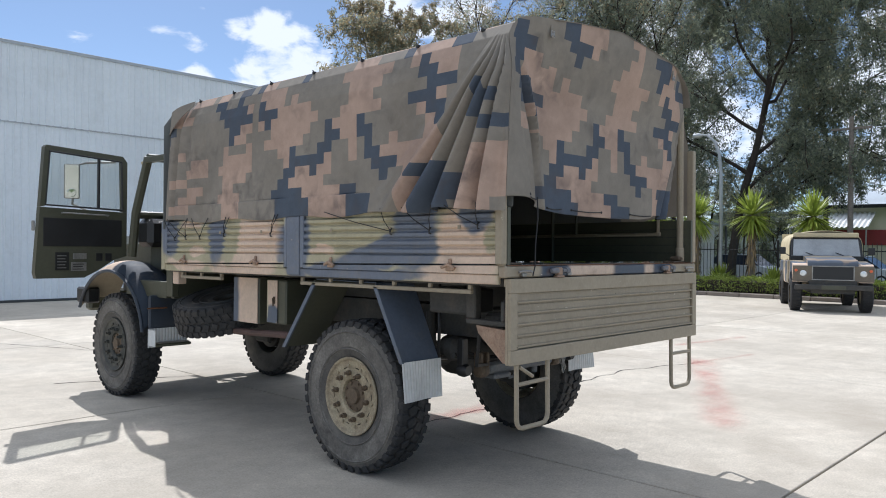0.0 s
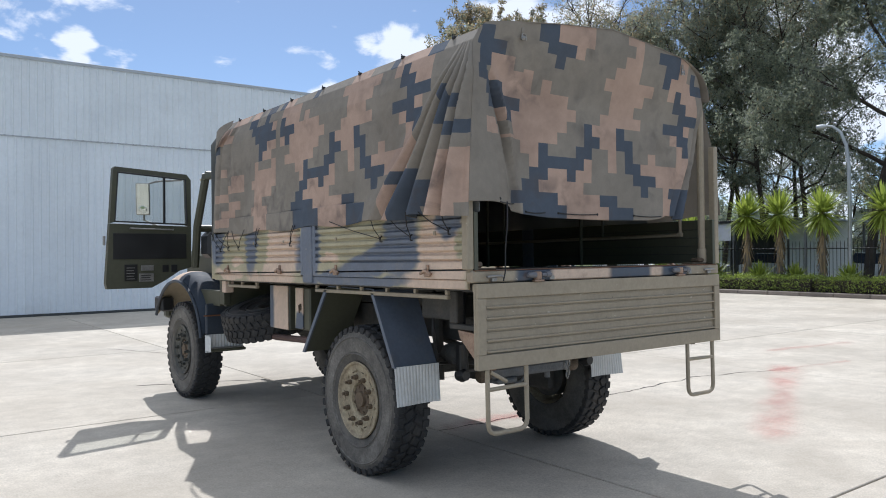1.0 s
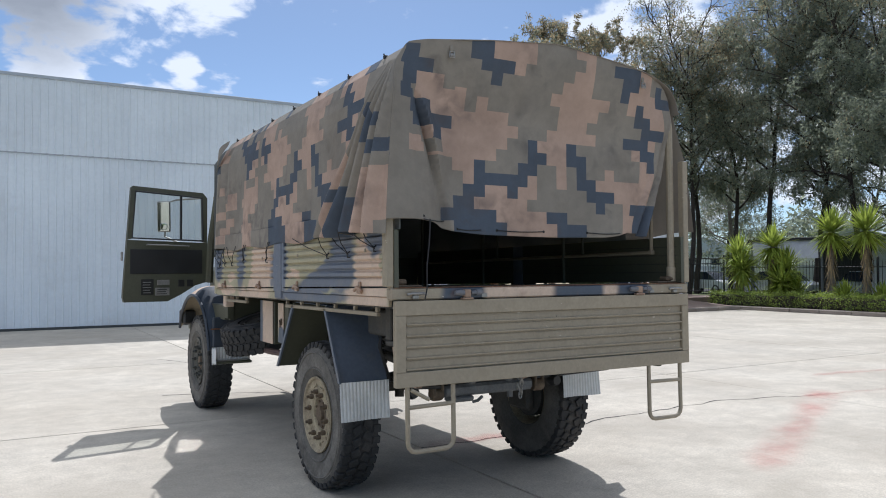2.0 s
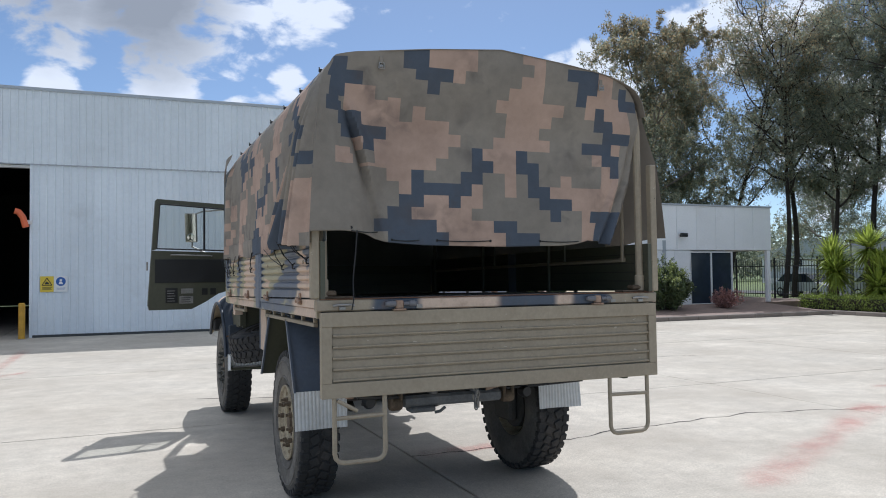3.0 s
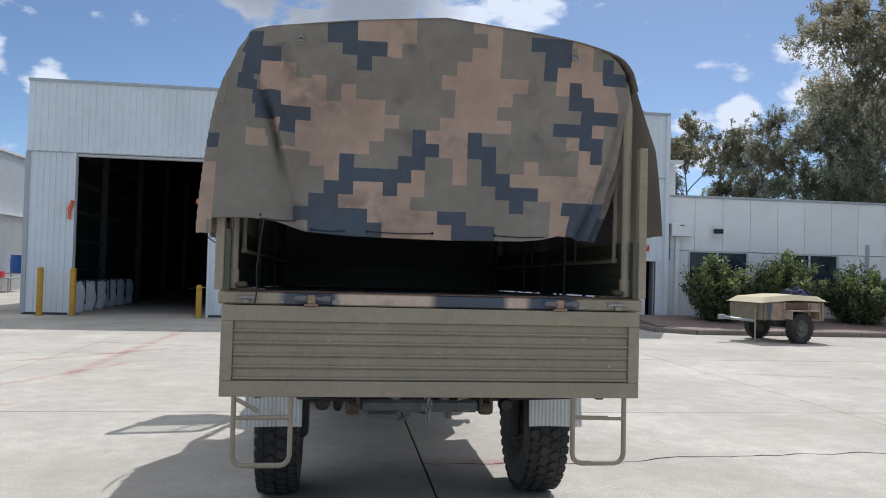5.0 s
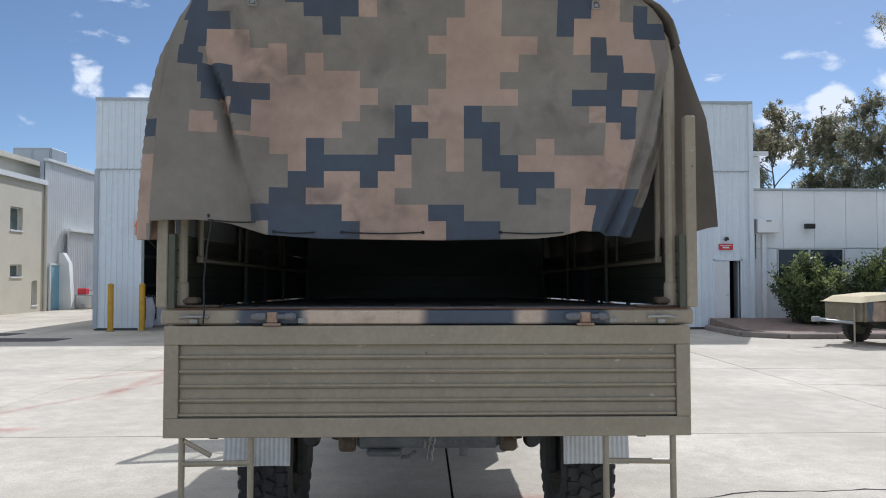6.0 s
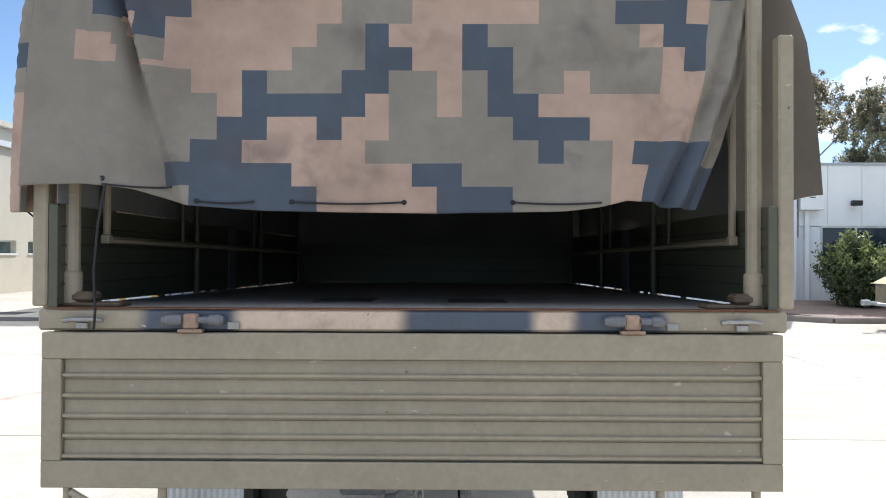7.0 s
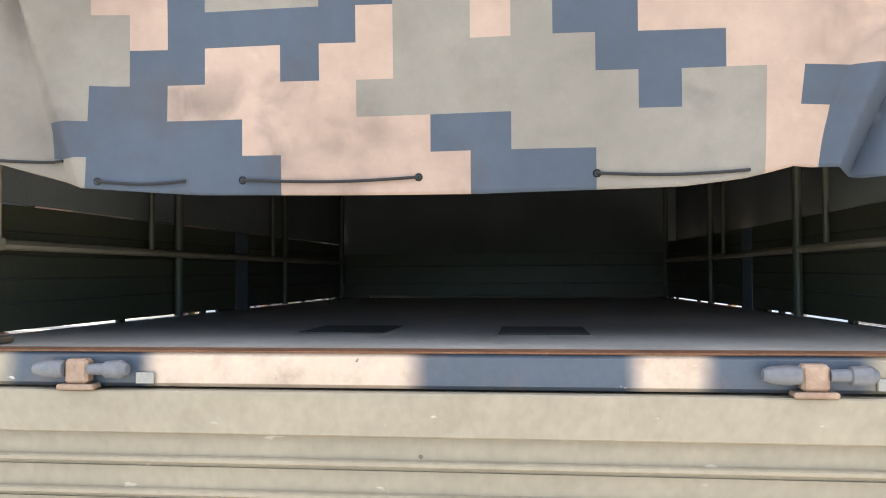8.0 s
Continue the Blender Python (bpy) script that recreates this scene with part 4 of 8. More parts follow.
def build_office():
    wall = thing("wall_office_front", "white panelled single-storey office wall", "wall", kind="structure")
    x0, x1, top = 10.02, 22.93, 4.16
    n = 13
    pw = (x1 - x0) / n
    me = mesh_of("wall_panel", Geo().box(0.006, pw - 0.006, 0, 0.12, 2.43, top, c=0.006), mat_panel)
    for k in range(n):
        piece("wall_panel", me, wall, pose(x0 + pw * k, OF_Y, 0))
    part("wall_core", Geo().box(x0, x1, OF_Y + 0.125, OF_Y + 0.24, 2.43, top - 0.01, c=0.002), mat_panel, wall, smooth=0)
    for a, b in ((10.02, 10.42), (10.42, 10.84), (12.93, 13.52), (13.52, 14.12), (16.25, 17.05), (17.05, 17.85), (17.85, 18.65)):
        part("wall_panel", Geo().box(a + 0.004, b - 0.004, OF_Y + 0.02, OF_Y + 0.24, 0.1, 2.415, c=0.005), mat_panel, wall)
    for a, b in ((10.84, 12.93), (14.12, 16.25)):
        part("wall_panel", Geo().box(a, b, OF_Y + 0.02, OF_Y + 0.24, 0.1, 0.9, c=0.005), mat_panel, wall)
    part("coping", Geo().box(x0 - 0.02, x1 + 0.03, OF_Y - 0.035, OF_Y + 0.28, top + 0.002, top + 0.07), mat_flash, wall)
    part("column", Geo().box(22.72, 22.89, OF_Y + 0.02, OF_Y + 0.18, 0.1, 2.42, c=0.01), mat_panel, wall)
    part("soffit", Geo().box(20.85, 22.9, OF_Y + 0.25, OF_Y + 6, 2.43, 2.6), mat_panel, wall)
    body = part("office_body", Geo().box(10.05, 20.7, OF_Y + 0.3, 27, 0.1, 4.05, c=0.01), mat_panel)
    tagged(body, "plain white office walls behind the front", "wall", kind="structure")
    tagged(part("wall_office_step", Geo().box(10.05, 10.75, 21.0, 24.0, 4.1, 5.35).box(10.0, 11.0, 20.9, 24.1, 5.36, 5.5), mat_panel), "small white roof block beside the shed", "roof block", kind="structure")
    window("window_1", 10.84, 12.93, 0.95, 2.43, OF_Y + 0.04, [11.85], mat_white)
    window("window_2", 14.12, 16.25, 0.95, 2.43, OF_Y + 0.04, [15.2], mat_white)
    d = window("door_2", 18.65, 20.8, 0.345, 2.38, OF_Y + 0.04, [19.72], mat_white)
    tagged(d, "dark glass entrance door with white frame", "glass door", kind="structure")
    ac = thing("awning_box", "white metal box on the office wall", "vent box", (10.09, OF_Y - 0.001, 2.87))
    part("case", Geo().box(0, 0.68, -0.3, 0, 0, 0.42, c=0.015), mat_panel, ac)
    part("slot", Geo().box(0.26, 0.42, -0.306, -0.298, 0.34, 0.37), mat_black, ac)
    pipe = thing("downpipe", "white square downpipe below the box", "downpipe", (10.3, OF_Y - 0.001, 0.12))
    part("pipe", Geo().box(0, 0.14, -0.1, 0, 0, 2.74, c=0.012), mat_panel, pipe)
    for x in (9.98 + 0.05, 10.14):
        cab = thing("wall_conduit", "thin grey conduit on the office wall", "conduit", (x, OF_Y - 0.012, 2.1))
        part("conduit", Geo().tube([(0, 0, 0), (0, 0, 0.75)], 0.012, 6), mat_black, cab)
    for x, z in ((11.6, 3.05), (18.0, 2.98)):
        v = thing("wall_floodlight", "small dark floodlight on the office wall", "lamp", (x, OF_Y - 0.001, z), group="office floodlights")
        part("arm", Geo().box(0.1, 0.16, -0.12, 0, 0.02, 0.06), mat_black, v)
        part("lamp_head", Geo().box(0, 0.3, -0.28, -0.12, -0.05, 0.1, c=0.02), mat_black, v)
    con = thing("notice_strip", "narrow grey strip on the office wall", "wall strip", (17.25, OF_Y + 0.018, 2.2))
    part("strip", Geo().box(0, 0.16, -0.03, 0, -0.4, 0.6), mat_flash, con)


before = set(scene.objects)
build_office()
for ob in set(scene.objects) - before:
    if ob.parent is None:  # set the whole office to its place beside the shed and its storey height
        ob.matrix_basis = Matrix.Translation((0.19, 0, 0)) @ Matrix.Diagonal((1, 1, 1.03, 1)) @ ob.matrix_basis


# ---- the cream building and grey shed across the lane ----
def build_cream():
    X = -17.3
    wall = thing("wall_cream_building", "cream rendered two-storey building wall", "wall", kind="structure")
    g = Geo()
    ya, yb, top = 14.0, 32.0, 5.75
    holes = [(24.3, 25.9, 3.6, 4.55), (29.05, 30.05, 3.55, 4.55), (24.2, 25.95, 1.57, 2.1), (26.75, 28.25, 1.57, 2.1), (29.1, 30.05, 1.57, 2.1), (30.9, 31.4, 0.3, 1.4),
             (19.8, 21.3, 3.6, 4.55), (19.8, 21.3, 1.57, 2.1)]
    ys = sorted({ya, yb, *[h[0] for h in holes], *[h[1] for h in holes]})
    zs = sorted({0.0, top, *[h[2] for h in holes], *[h[3] for h in holes]})
    for y0, y1 in zip(ys, ys[1:]):
        for z0, z1 in zip(zs, zs[1:]):
            cy, cz = (y0 + y1) / 2, (z0 + z1) / 2
            if not any(h[0] < cy < h[1] and h[2] < cz < h[3] for h in holes):
                g.add([(X, y0, z0), (X, y1, z0), (X, y1, z1), (X, y0, z1)], [(0, 1, 2, 3)])
    for y0, y1, z0, z1 in holes:
        d = X - 0.22
        g.add([(X, y0, z0), (X, y1, z0), (d, y1, z0), (d, y0, z0)], [(0, 1, 2, 3)])
        g.add([(X, y0, z1), (X, y1, z1), (d, y1, z1), (d, y0, z1)], [(0, 1, 2, 3)])
        g.add([(X, y0, z0), (X, y0, z1), (d, y0, z1), (d, y0, z0)], [(0, 1, 2, 3)])
        g.add([(X, y1, z0), (X, y1, z1), (d, y1, z1), (d, y1, z0)], [(0, 1, 2, 3)])
    g.box(X - 0.4, X - 0.26, ya, yb, 0, top, c=0.01)
    g.box(X - 9, X - 0.4, ya, ya + 0.2, 0, top)
    part("plaster_wall", g, mat_cream, wall, smooth=0)
    for i, (y0, y1, z0, z1) in enumerate(holes):
        w = thing("window_%d" % (10 + i), "recessed window with white sill in the cream wall", "window", kind="structure")
        f = Geo().box(X - 0.24, X - 0.16, y0, y0 + 0.05, z0, z1).box(X - 0.24, X - 0.16, y1 - 0.05, y1, z0, z1)
        f.box(X - 0.24, X - 0.16, y0 + 0.05, y1 - 0.05, z1 - 0.05, z1)
        part("window_frame", f, mat_white, w)
        part("window_sill", Geo().box(X - 0.2, X + 0.04, y0 - 0.02, y1 + 0.02, z0 - 0.06, z0 + 0.01), mat_white, w)
        part("pane", Geo().box(X - 0.22, X - 0.21, y0 + 0.05, y1 - 0.05, z0, z1 - 0.05, c=0.001), mat_lane_glass, w, smooth=0)
    part("fascia", Geo().box(X - 0.3, X + 0.12, ya - 0.3, yb + 0.02, top + 0.003, top + 0.22), mat_white, wall)
    roof = part("cream_building_roof", Geo().box(X - 9, X - 0.3, ya, yb, top - 0.2, top - 0.05), mat_roof)
    tagged(roof, "flat metal roof of the cream building", "roof", kind="structure")
    up = part("upper_parapet", Geo().box(X - 8, X - 0.9, 27.5, 35.7, top + 0.1, 6.75).box(X - 8.2, X - 0.7, 27.3, 35.8, 6.755, 6.98), mat_cream)
    tagged(up, "raised cream roof section with pale fascia", "parapet", kind="structure")
    ac = thing("rooftop_unit", "grey box-shaped rooftop air unit", "air unit", (X - 2.5, 33.9, 6.985))
    part("case", Geo().box(0, 1.85, 0, 1.6, 0, 0.82, c=0.03), mat_galv, ac)
    part("louvre_band", Geo().box(0.1, 0.9, -0.02, 0.01, 0.12, 0.72).box(1.0, 1.75, -0.02, 0.01, 0.12, 0.72), mat_flash, ac)
    # corrugated shed further along the lane
    w = thing("wall_lane_shed", "tall white corrugated shed wall along the lane", "wall", kind="structure")
    n, y0, y1, z1 = 150, 32.05, 62.0, 6.9
    prof = []
    for k in range(n + 1):
        for s in range(2):
            prof.append((y0 + (y1 - y0) * (k + s * 0.5) / (n + 0.5), X - 0.05 + (0.035 if s else 0.0)))
    vs = [(x, y, 0) for y, x in prof] + [(x, y, z1) for y, x in prof]
    m = len(prof)
    part("corrugated_sheet", Geo().add(vs, [(i, i + 1, i + 1 + m, i + m) for i in range(m - 1)]), mat_white, w, smooth=0)
    part("wall_core", Geo().box(X - 0.3, X - 0.1, y0, y1, 0, z1, c=0.01), mat_flash, w)
    part("gutter", Geo().box(X - 0.12, X + 0.1, y0, y1, z1, z1 + 0.12), mat_white, w)
    part("corner_pipe", Geo().tube([(X + 0.06, 31.95, 0), (X + 0.06, 31.95, 5.8)], 0.06), mat_cream, w)
    bdoor = thing("door_3", "pale blue door in the corrugated wall", "door", (X + 0.02, 32.42, 0), kind="structure")
    part("door_leaf", Geo().box(0, 0.05, 0.05, 0.95, 0.02, 2.1), material("pale_blue_paint", (0.22, 0.42, 0.55), 0.5), bdoor)
    part("door_frame", Geo().box(0, 0.08, -0.03, 0.05, 0, 2.18).box(0, 0.08, 0.95, 1.03, 0, 2.18).box(0, 0.08, 0.05, 0.95, 2.1, 2.18), mat_white, bdoor)
    lean = thing("lean_to", "lower corrugated lean-to with pale roof edge", "lean-to", (X + 0.05, 33.75, 0), kind="structure")
    part("roof_edge", Geo().box(0, 0.34, 0, 9, 3.75, 3.87), mat_white, lean)
    part("front_sheet", Geo().sheet(lambda u, v: (0.2 + 0.02 * math.sin(2 * math.pi * 45 * u), 0.05 + 8.9 * u, 3.74 * v), 360, 1, 0.06), mat_white, lean, smooth=0)
    butt = thing("wall_buttress", "white concrete buttress by the lane shed", "buttress", (X + 0.02, 33.32, 0), kind="structure")
    part("buttress", Geo().prism([(0, 0), (0.65, 0), (0.5, 2.2), (0.22, 2.7), (0, 2.7)], "y", 0, 0.35), mat_white, butt)
    drum = thing("blue_drum", "blue plastic drum standing in the lane", "drum", (X + 0.95, 35.9, 0.9))
    part("drum", Geo().lathe([(0, 0.0), (0, 0.28), (0.3, 0.3), (0.6, 0.3), (0.88, 0.28), (0.88, 0.0)], axis="z", seg=24), mat_sign_blue, drum)
    rack = thing("steel_rack", "low steel rack carrying a drum", "rack", (X + 0.55, 33.9, 0))
    for x in (0.0, 0.8):
        for y in (0.0, 2.25):
            part("leg", Geo().box(x, x + 0.06, y, y + 0.06, 0, 0.64 if y < 1 else 0.84), mat_galv, rack)
    part("shelf", Geo().box(-0.05, 0.9, -0.1, 1.2, 0.642, 0.698).box(-0.05, 0.9, 1.5, 2.45, 0.842, 0.898), mat_galv, rack)
    red = thing("red_box", "small red box on the steel rack", "box", (X + 0.65, 33.95, 0.7))
    part("box", Geo().box(0, 0.4, 0, 0.4, 0, 0.3, c=0.02), mat_sign_red, red)


build_cream()

# ---- the truck ----
truck = thing("military_truck", "camouflaged four-wheel-drive army truck with canvas-covered tray and open cab door", "truck")


def wheel_parts():
    """Meshes of one wheel, its outer face towards -x, the axle along x."""
    tyre = Geo()
    R = 0.538
    prof = [(-0.125, 0.272), (-0.148, 0.30), (-0.163, 0.36), (-0.168, 0.42), (-0.162, 0.478), (-0.150, 0.508)]
    tyre.lathe(prof[:3], seg=56, m=2).lathe(prof[2:5], seg=56, m=1).lathe(prof[4:], seg=56, m=2)
    tyre.lathe([(-0.150, 0.508), (-0.135, R), (0.135, R), (0.150, 0.508)], seg=56, m=0)
    # the inner sidewall takes the dark colour for the shade behind the wheel
    tyre.lathe([(-p, r) for p, r in prof[::-1]], seg=56, m=2)
    for r in (0.345, 0.465):  # moulded rings on the sidewall
        tyre.lathe([(-0.158 if r < 0.4 else -0.1655, r - 0.006), (-0.168 if r < 0.4 else -0.172, r), (-0.158 if r < 0.4 else -0.1645, r + 0.006)], seg=56, m=1)
    n = 40
    for k in range(n):
        a = 360 * k / n
        for row, (x0, x1, sh, ln) in enumerate(((-0.154, -0.090, 0.0, 0.056), (-0.080, -0.008, 0.5, 0.060), (0.008, 0.080, 0.0, 0.060), (0.090, 0.154, 0.5, 0.056))):
            t = pose(0, 0, 0, a + sh * 360 / n) @ pose((x0 + x1) / 2, 0, 0, 0, 0, (0, 24, -24, 0)[row])
            w = (x1 - x0) / 2
            tyre.box(-w, w, -ln / 2, ln / 2, R - 0.014, 0.553 - (0.007 if row in (0, 3) else 0), c=0.004, m=0, turn=t)
        for side in (-1, 1):  # shoulder lugs that run down the sidewall
            t = pose(0, 0, 0, a + (0.0 if side < 0 else 0.5) * 360 / n)
            tyre.box(side * 0.144, side * 0.1585, -0.023, 0.023, 0.500, R + 0.003, c=0.004, m=0, turn=t)
    rim = Geo()
    rim.lathe([(-0.125, 0.272), (-0.150, 0.285), (-0.160, 0.281), (-0.155, 0.268), (-0.142, 0.258), (-0.136, 0.240)], seg=40)
    rim.lathe([(-0.130, 0.198), (-0.134, 0.150), (-0.122, 0.125), (-0.09, 0.118)], seg=40)
    seg = 100
    for j in range(seg):  # the web between the hand holes
        if j % 10 in (0, 1, 2):
            continue
        a0, a1 = 2 * math.pi * j / seg, 2 * math.pi * (j + 1) / seg
        rim.add([(-0.136, 0.240 * math.cos(a0), 0.240 * math.sin(a0)), (-0.136, 0.240 * math.cos(a1), 0.240 * math.sin(a1)),
                 (-0.130, 0.198 * math.cos(a1), 0.198 * math.sin(a1)), (-0.130, 0.198 * math.cos(a0), 0.198 * math.sin(a0))], [(0, 1, 2, 3)])
    rim.lathe([(-0.1345, 0.229), (-0.1325, 0.213)], seg=40).lathe([(-0.1365, 0.242), (-0.1345, 0.229)], seg=40).lathe([(-0.1325, 0.206), (-0.130, 0.196)], seg=40)
    rim.lathe([(0.13, 0.27), (0.05, 0.25), (-0.136, 0.241)], seg=40)
    hub = Geo().lathe([(-0.09, 0.118), (-0.105, 0.112), (-0.112, 0.085), (-0.11, 0.06), (-0.135, 0.055), (-0.140, 0.03), (-0.140, 0.0)], seg=28)
    for k in range(8):
        a = 2 * math.pi * k / 8
        hub.tube([(-0.105, 0.095 * math.cos(a), 0.095 * math.sin(a)), (-0.122, 0.095 * math.cos(a), 0.095 * math.sin(a))], 0.009, 6)
    drum = Geo().lathe([(-0.07, 0.0), (-0.07, 0.2), (0.1, 0.2), (0.14, 0.13), (0.14, 0.0)], seg=28)
    nut = Geo().lathe([(0, 0.019), (-0.034, 0.018), (-0.036, 0.011), (-0.058, 0.011), (-0.060, 0.0)], seg=6)
    bolt = Geo().lathe([(0, 0.012), (-0.012, 0.011), (-0.015, 0.0)], seg=6)
    return (mesh_of("rim", rim, mat_rim), mesh_of("tyre", tyre, [mat_rubber, mat_sidewall, mat_sidewall_dark]), mesh_of("hub", hub, mat_hub), mesh_of("brake_drum", drum, mat_under),
            mesh_of("wheel_nut", nut, mat_hub), mesh_of("rim_bolt", bolt, mat_rim))


WHEEL = wheel_parts()


def repaint(me, mats):
    me = me.copy()
    me.materials.clear()
    for m in mats:
        me.materials.append(m)
    return me


WHEEL_FRONT = (repaint(WHEEL[0], [mat_rim_dark]), WHEEL[1], repaint(WHEEL[2], [mat_hub]), WHEEL[3], repaint(WHEEL[4], [mat_rim_dark]), repaint(WHEEL[5], [mat_rim_dark]))
# the spare's rim and sidewalls are darkened to imitate the shade under the tray
WHEEL_SPARE = (repaint(WHEEL[0], [mat_under]), repaint(WHEEL[1], [mat_rubber, mat_rubber, mat_rubber]))


def wheel(parent, at, rz=0, rx=0, label="", full=True, ry=0, scale=1.0, kit=WHEEL):
    m = pose(*at, rx, ry, rz) @ Matrix.Diagonal((0.9 * scale, scale, scale, 1))
    w = piece("wheel", kit[0], parent, m)
    tagged(w, label)
    piece("tyre", kit[1], w)
    if full:
        piece("hub", kit[2], w)
        piece("brake_drum", kit[3], w)
        for k in range(10):
            a = 2 * math.pi * (k + 0.5) / 10
            piece("wheel_nut", kit[4], w, pose(-0.132, 0.168 * math.cos(a), 0.168 * math.sin(a)))
        for k in range(10):
            a = 2 * math.pi * (k + 0.5) / 10
            piece("rim_bolt", kit[5], w, pose(-0.133, 0.22 * math.cos(a), 0.22 * math.sin(a)))
    return w


YR, YF, HUB = 1.542, 5.485, 0.551
for y in (YR, YF):
    wheel(truck, (-0.96, y, HUB), 0, 17 * y, kit=WHEEL if y == YR else WHEEL_FRONT)
    wheel(truck, (0.96, y, HUB), 180, 31 * y, kit=WHEEL if y == YR else WHEEL_FRONT)
wheel(truck, (-0.72, 3.80, 1.035), rz=6, ry=75, label="spare wheel lying behind the cab", full=False, kit=WHEEL_SPARE, scale=0.93)


mat_hinge = material("chipped_tan_paint", (0.33, 0.225, 0.155), 0.55, vary=0.25, scale=12, fine=90, dirt=(0.17, 0.07, 0.035), dirt_amount=0.6, dirt_scale=18)


mat_dusty_beam = material("dusty_beam_paint", (0.15, 0.155, 0.16), 0.7, vary=0.25, scale=7, fine=60, bump=0.1, dirt=(0.28, 0.25, 0.2), dirt_amount=0.5, dirt_scale=9)


def build_chassis():
    g = Geo()
    for s in (-1, 1):
        g.box(s * 0.37, s * 0.45, 0.25, 6.1, 0.98, 1.2)
        g.box(s * 0.33, s * 0.37, 0.25, 6.1, 1.16, 1.2).box(s * 0.33, s * 0.37, 0.25, 6.1, 0.98, 1.02)
    for y in (0.3, 1.0, 2.2, 3.2, 4.4, 5.9):
        g.box(-0.37, 0.37, y, y + 0.1, 1.0, 1.16)
    part("chassis_frame", g, mat_under, truck, "grimy ladder chassis")
    for y in (YR, YF):
        ax = Geo().tube([(-0.76, y, 0.75), (0.76, y, 0.75)], 0.075, 14)
        ax.lathe([(-0.2, 0.08), (-0.13, 0.16), (0.0, 0.19), (0.13, 0.16), (0.2, 0.08)], (0.1, y, 0.76), "x", 20)
        for s in (-1, 1):
            ax.box(s * 0.76, s * 0.84, y - 0.15, y + 0.15, 0.42, 0.88, c=0.04)
        part("portal_axle", ax, mat_under, truck)
        for s in (-1, 1):
            pts = [(s * 0.6 + 0.085 * math.cos(a), y + 0.02 + 0.085 * math.sin(a), 0.78 + 0.42 * a / (2 * math.pi * 6)) for a in [2 * math.pi * 6 * k / 96 for k in range(97)]]
            part("coil_spring", Geo().tube(pts, 0.013, 6), mat_under, truck)
            part("shock_absorber", Geo().tube([(s * 0.55, y - 0.3, 0.68), (s * 0.5, y - 0.22, 1.15)], 0.035, 10), mat_under, truck)
            part("radius_arm", Geo().tube([(s * 0.55, y + 0.1, 0.60), (s * 0.42, y + 1.15, 0.86)], 0.032, 10), mat_under, truck)
    part("propeller_shaft", Geo().tube([(0.1, YR, 0.72), (0.05, 3.2, 0.86), (0.05, YF, 0.72)], 0.05, 12), mat_under, truck)
    gear = Geo().box(-0.25, 0.3, 3.0, 4.3, 0.72, 1.1, c=0.06).box(-0.3, 0.3, 4.4, 5.9, 0.85, 1.35, c=0.06)
    part("gearbox", gear, mat_under, truck)
    part("exhaust_pipe", Geo().tube([(0.55, 4.4, 0.95), (0.6, 3.6, 0.9), (0.6, 2.9, 0.85), (0.75, 2.6, 0.8)], 0.05, 12), mat_rust, truck)
    # rear cross beam, hitch and shackles
    part("rear_beam", Geo().box(-0.72, 0.72, 0.22, 0.34, 1.02, 1.17, c=0.012), mat_under, truck)
    # cross tube over the axle with its bushes, and a chain bunched on the hook
    tube = Geo().box(-0.40, 0.40, 0.82, 0.92, 0.715, 0.80, c=0.02).box(-0.345, -0.15, 0.81, 0.93, 0.675, 0.716, c=0.012).box(-0.20, -0.13, 0.80, 0.90, 0.80, 0.98, c=0.015).box(0.13, 0.20, 0.80, 0.90, 0.80, 0.98, c=0.015)
    tube.lathe([(-0.03, 0.0), (-0.03, 0.022), (0.03, 0.022), (0.03, 0.0)], (0.20, 0.86, 0.70), "z", 10).tube([(-0.15, 0.84, 0.665), (-0.11, 0.83, 0.672), (-0.07, 0.83, 0.70)], 0.012, 6)
    cross = part("cross_tube", tube, mat_dusty_beam, truck, "dusty blue-grey cross tube")
    for s in (-1, 1):
        bush = Geo().lathe([(-0.045, 0.0), (-0.045, 0.04), (-0.03, 0.048), (0.03, 0.048), (0.045, 0.04), (0.045, 0.0)], (s * 0.452, 0.85, 0.745), "x", 18)
        bush.box(s * 0.405, s * 0.43, 0.81, 0.89, 0.72, 0.88, c=0.008).box(s * 0.474, s * 0.499, 0.81, 0.89, 0.72, 0.88, c=0.008)
        part("bush", bush, mat_hub, cross, "rusty bush and clevis")
    part("plate", Geo().prism([(0.25, 0.80), (0.40, 0.83), (0.42, 0.90), (0.27, 0.90)], "y", 0.80, 0.812), mat_hinge, cross, "rust-brown steel plate")
    rnd = random.Random(5)
    for k in range(9):  # links of the chain
        cx, cz = rnd.uniform(-0.018, 0.022), 0.755 + 0.022 * k
        turn = k % 2 * 1.4 + rnd.uniform(-0.3, 0.3)
        ring = [(cx + 0.013 * math.cos(b) * math.cos(turn), 0.46 + 0.013 * math.cos(b) * math.sin(turn), cz + 0.024 * math.sin(b)) for b in [2 * math.pi * j / 10 for j in range(11)]]
        part("chain_link", Geo().tube(ring, 0.0055, 6), mat_steel, truck)
    part("brake_line", Geo().tube([(-0.6, 0.95, 0.90), (-0.35, 0.84, 0.83), (0.0, 0.80, 0.82), (0.3, 0.84, 0.83), (0.55, 0.9, 0.92)], 0.01, 6), mat_black, truck)
    hitch = Geo().box(-0.07, 0.07, 0.08, 0.22, 1.03, 1.15, c=0.015).box(-0.04, 0.04, 0.04, 0.12, 0.99, 1.06, c=0.015)
    hitch.tube([(0.0, 0.06, 1.14), (0.0, 0.06, 0.98)], 0.022, 10)
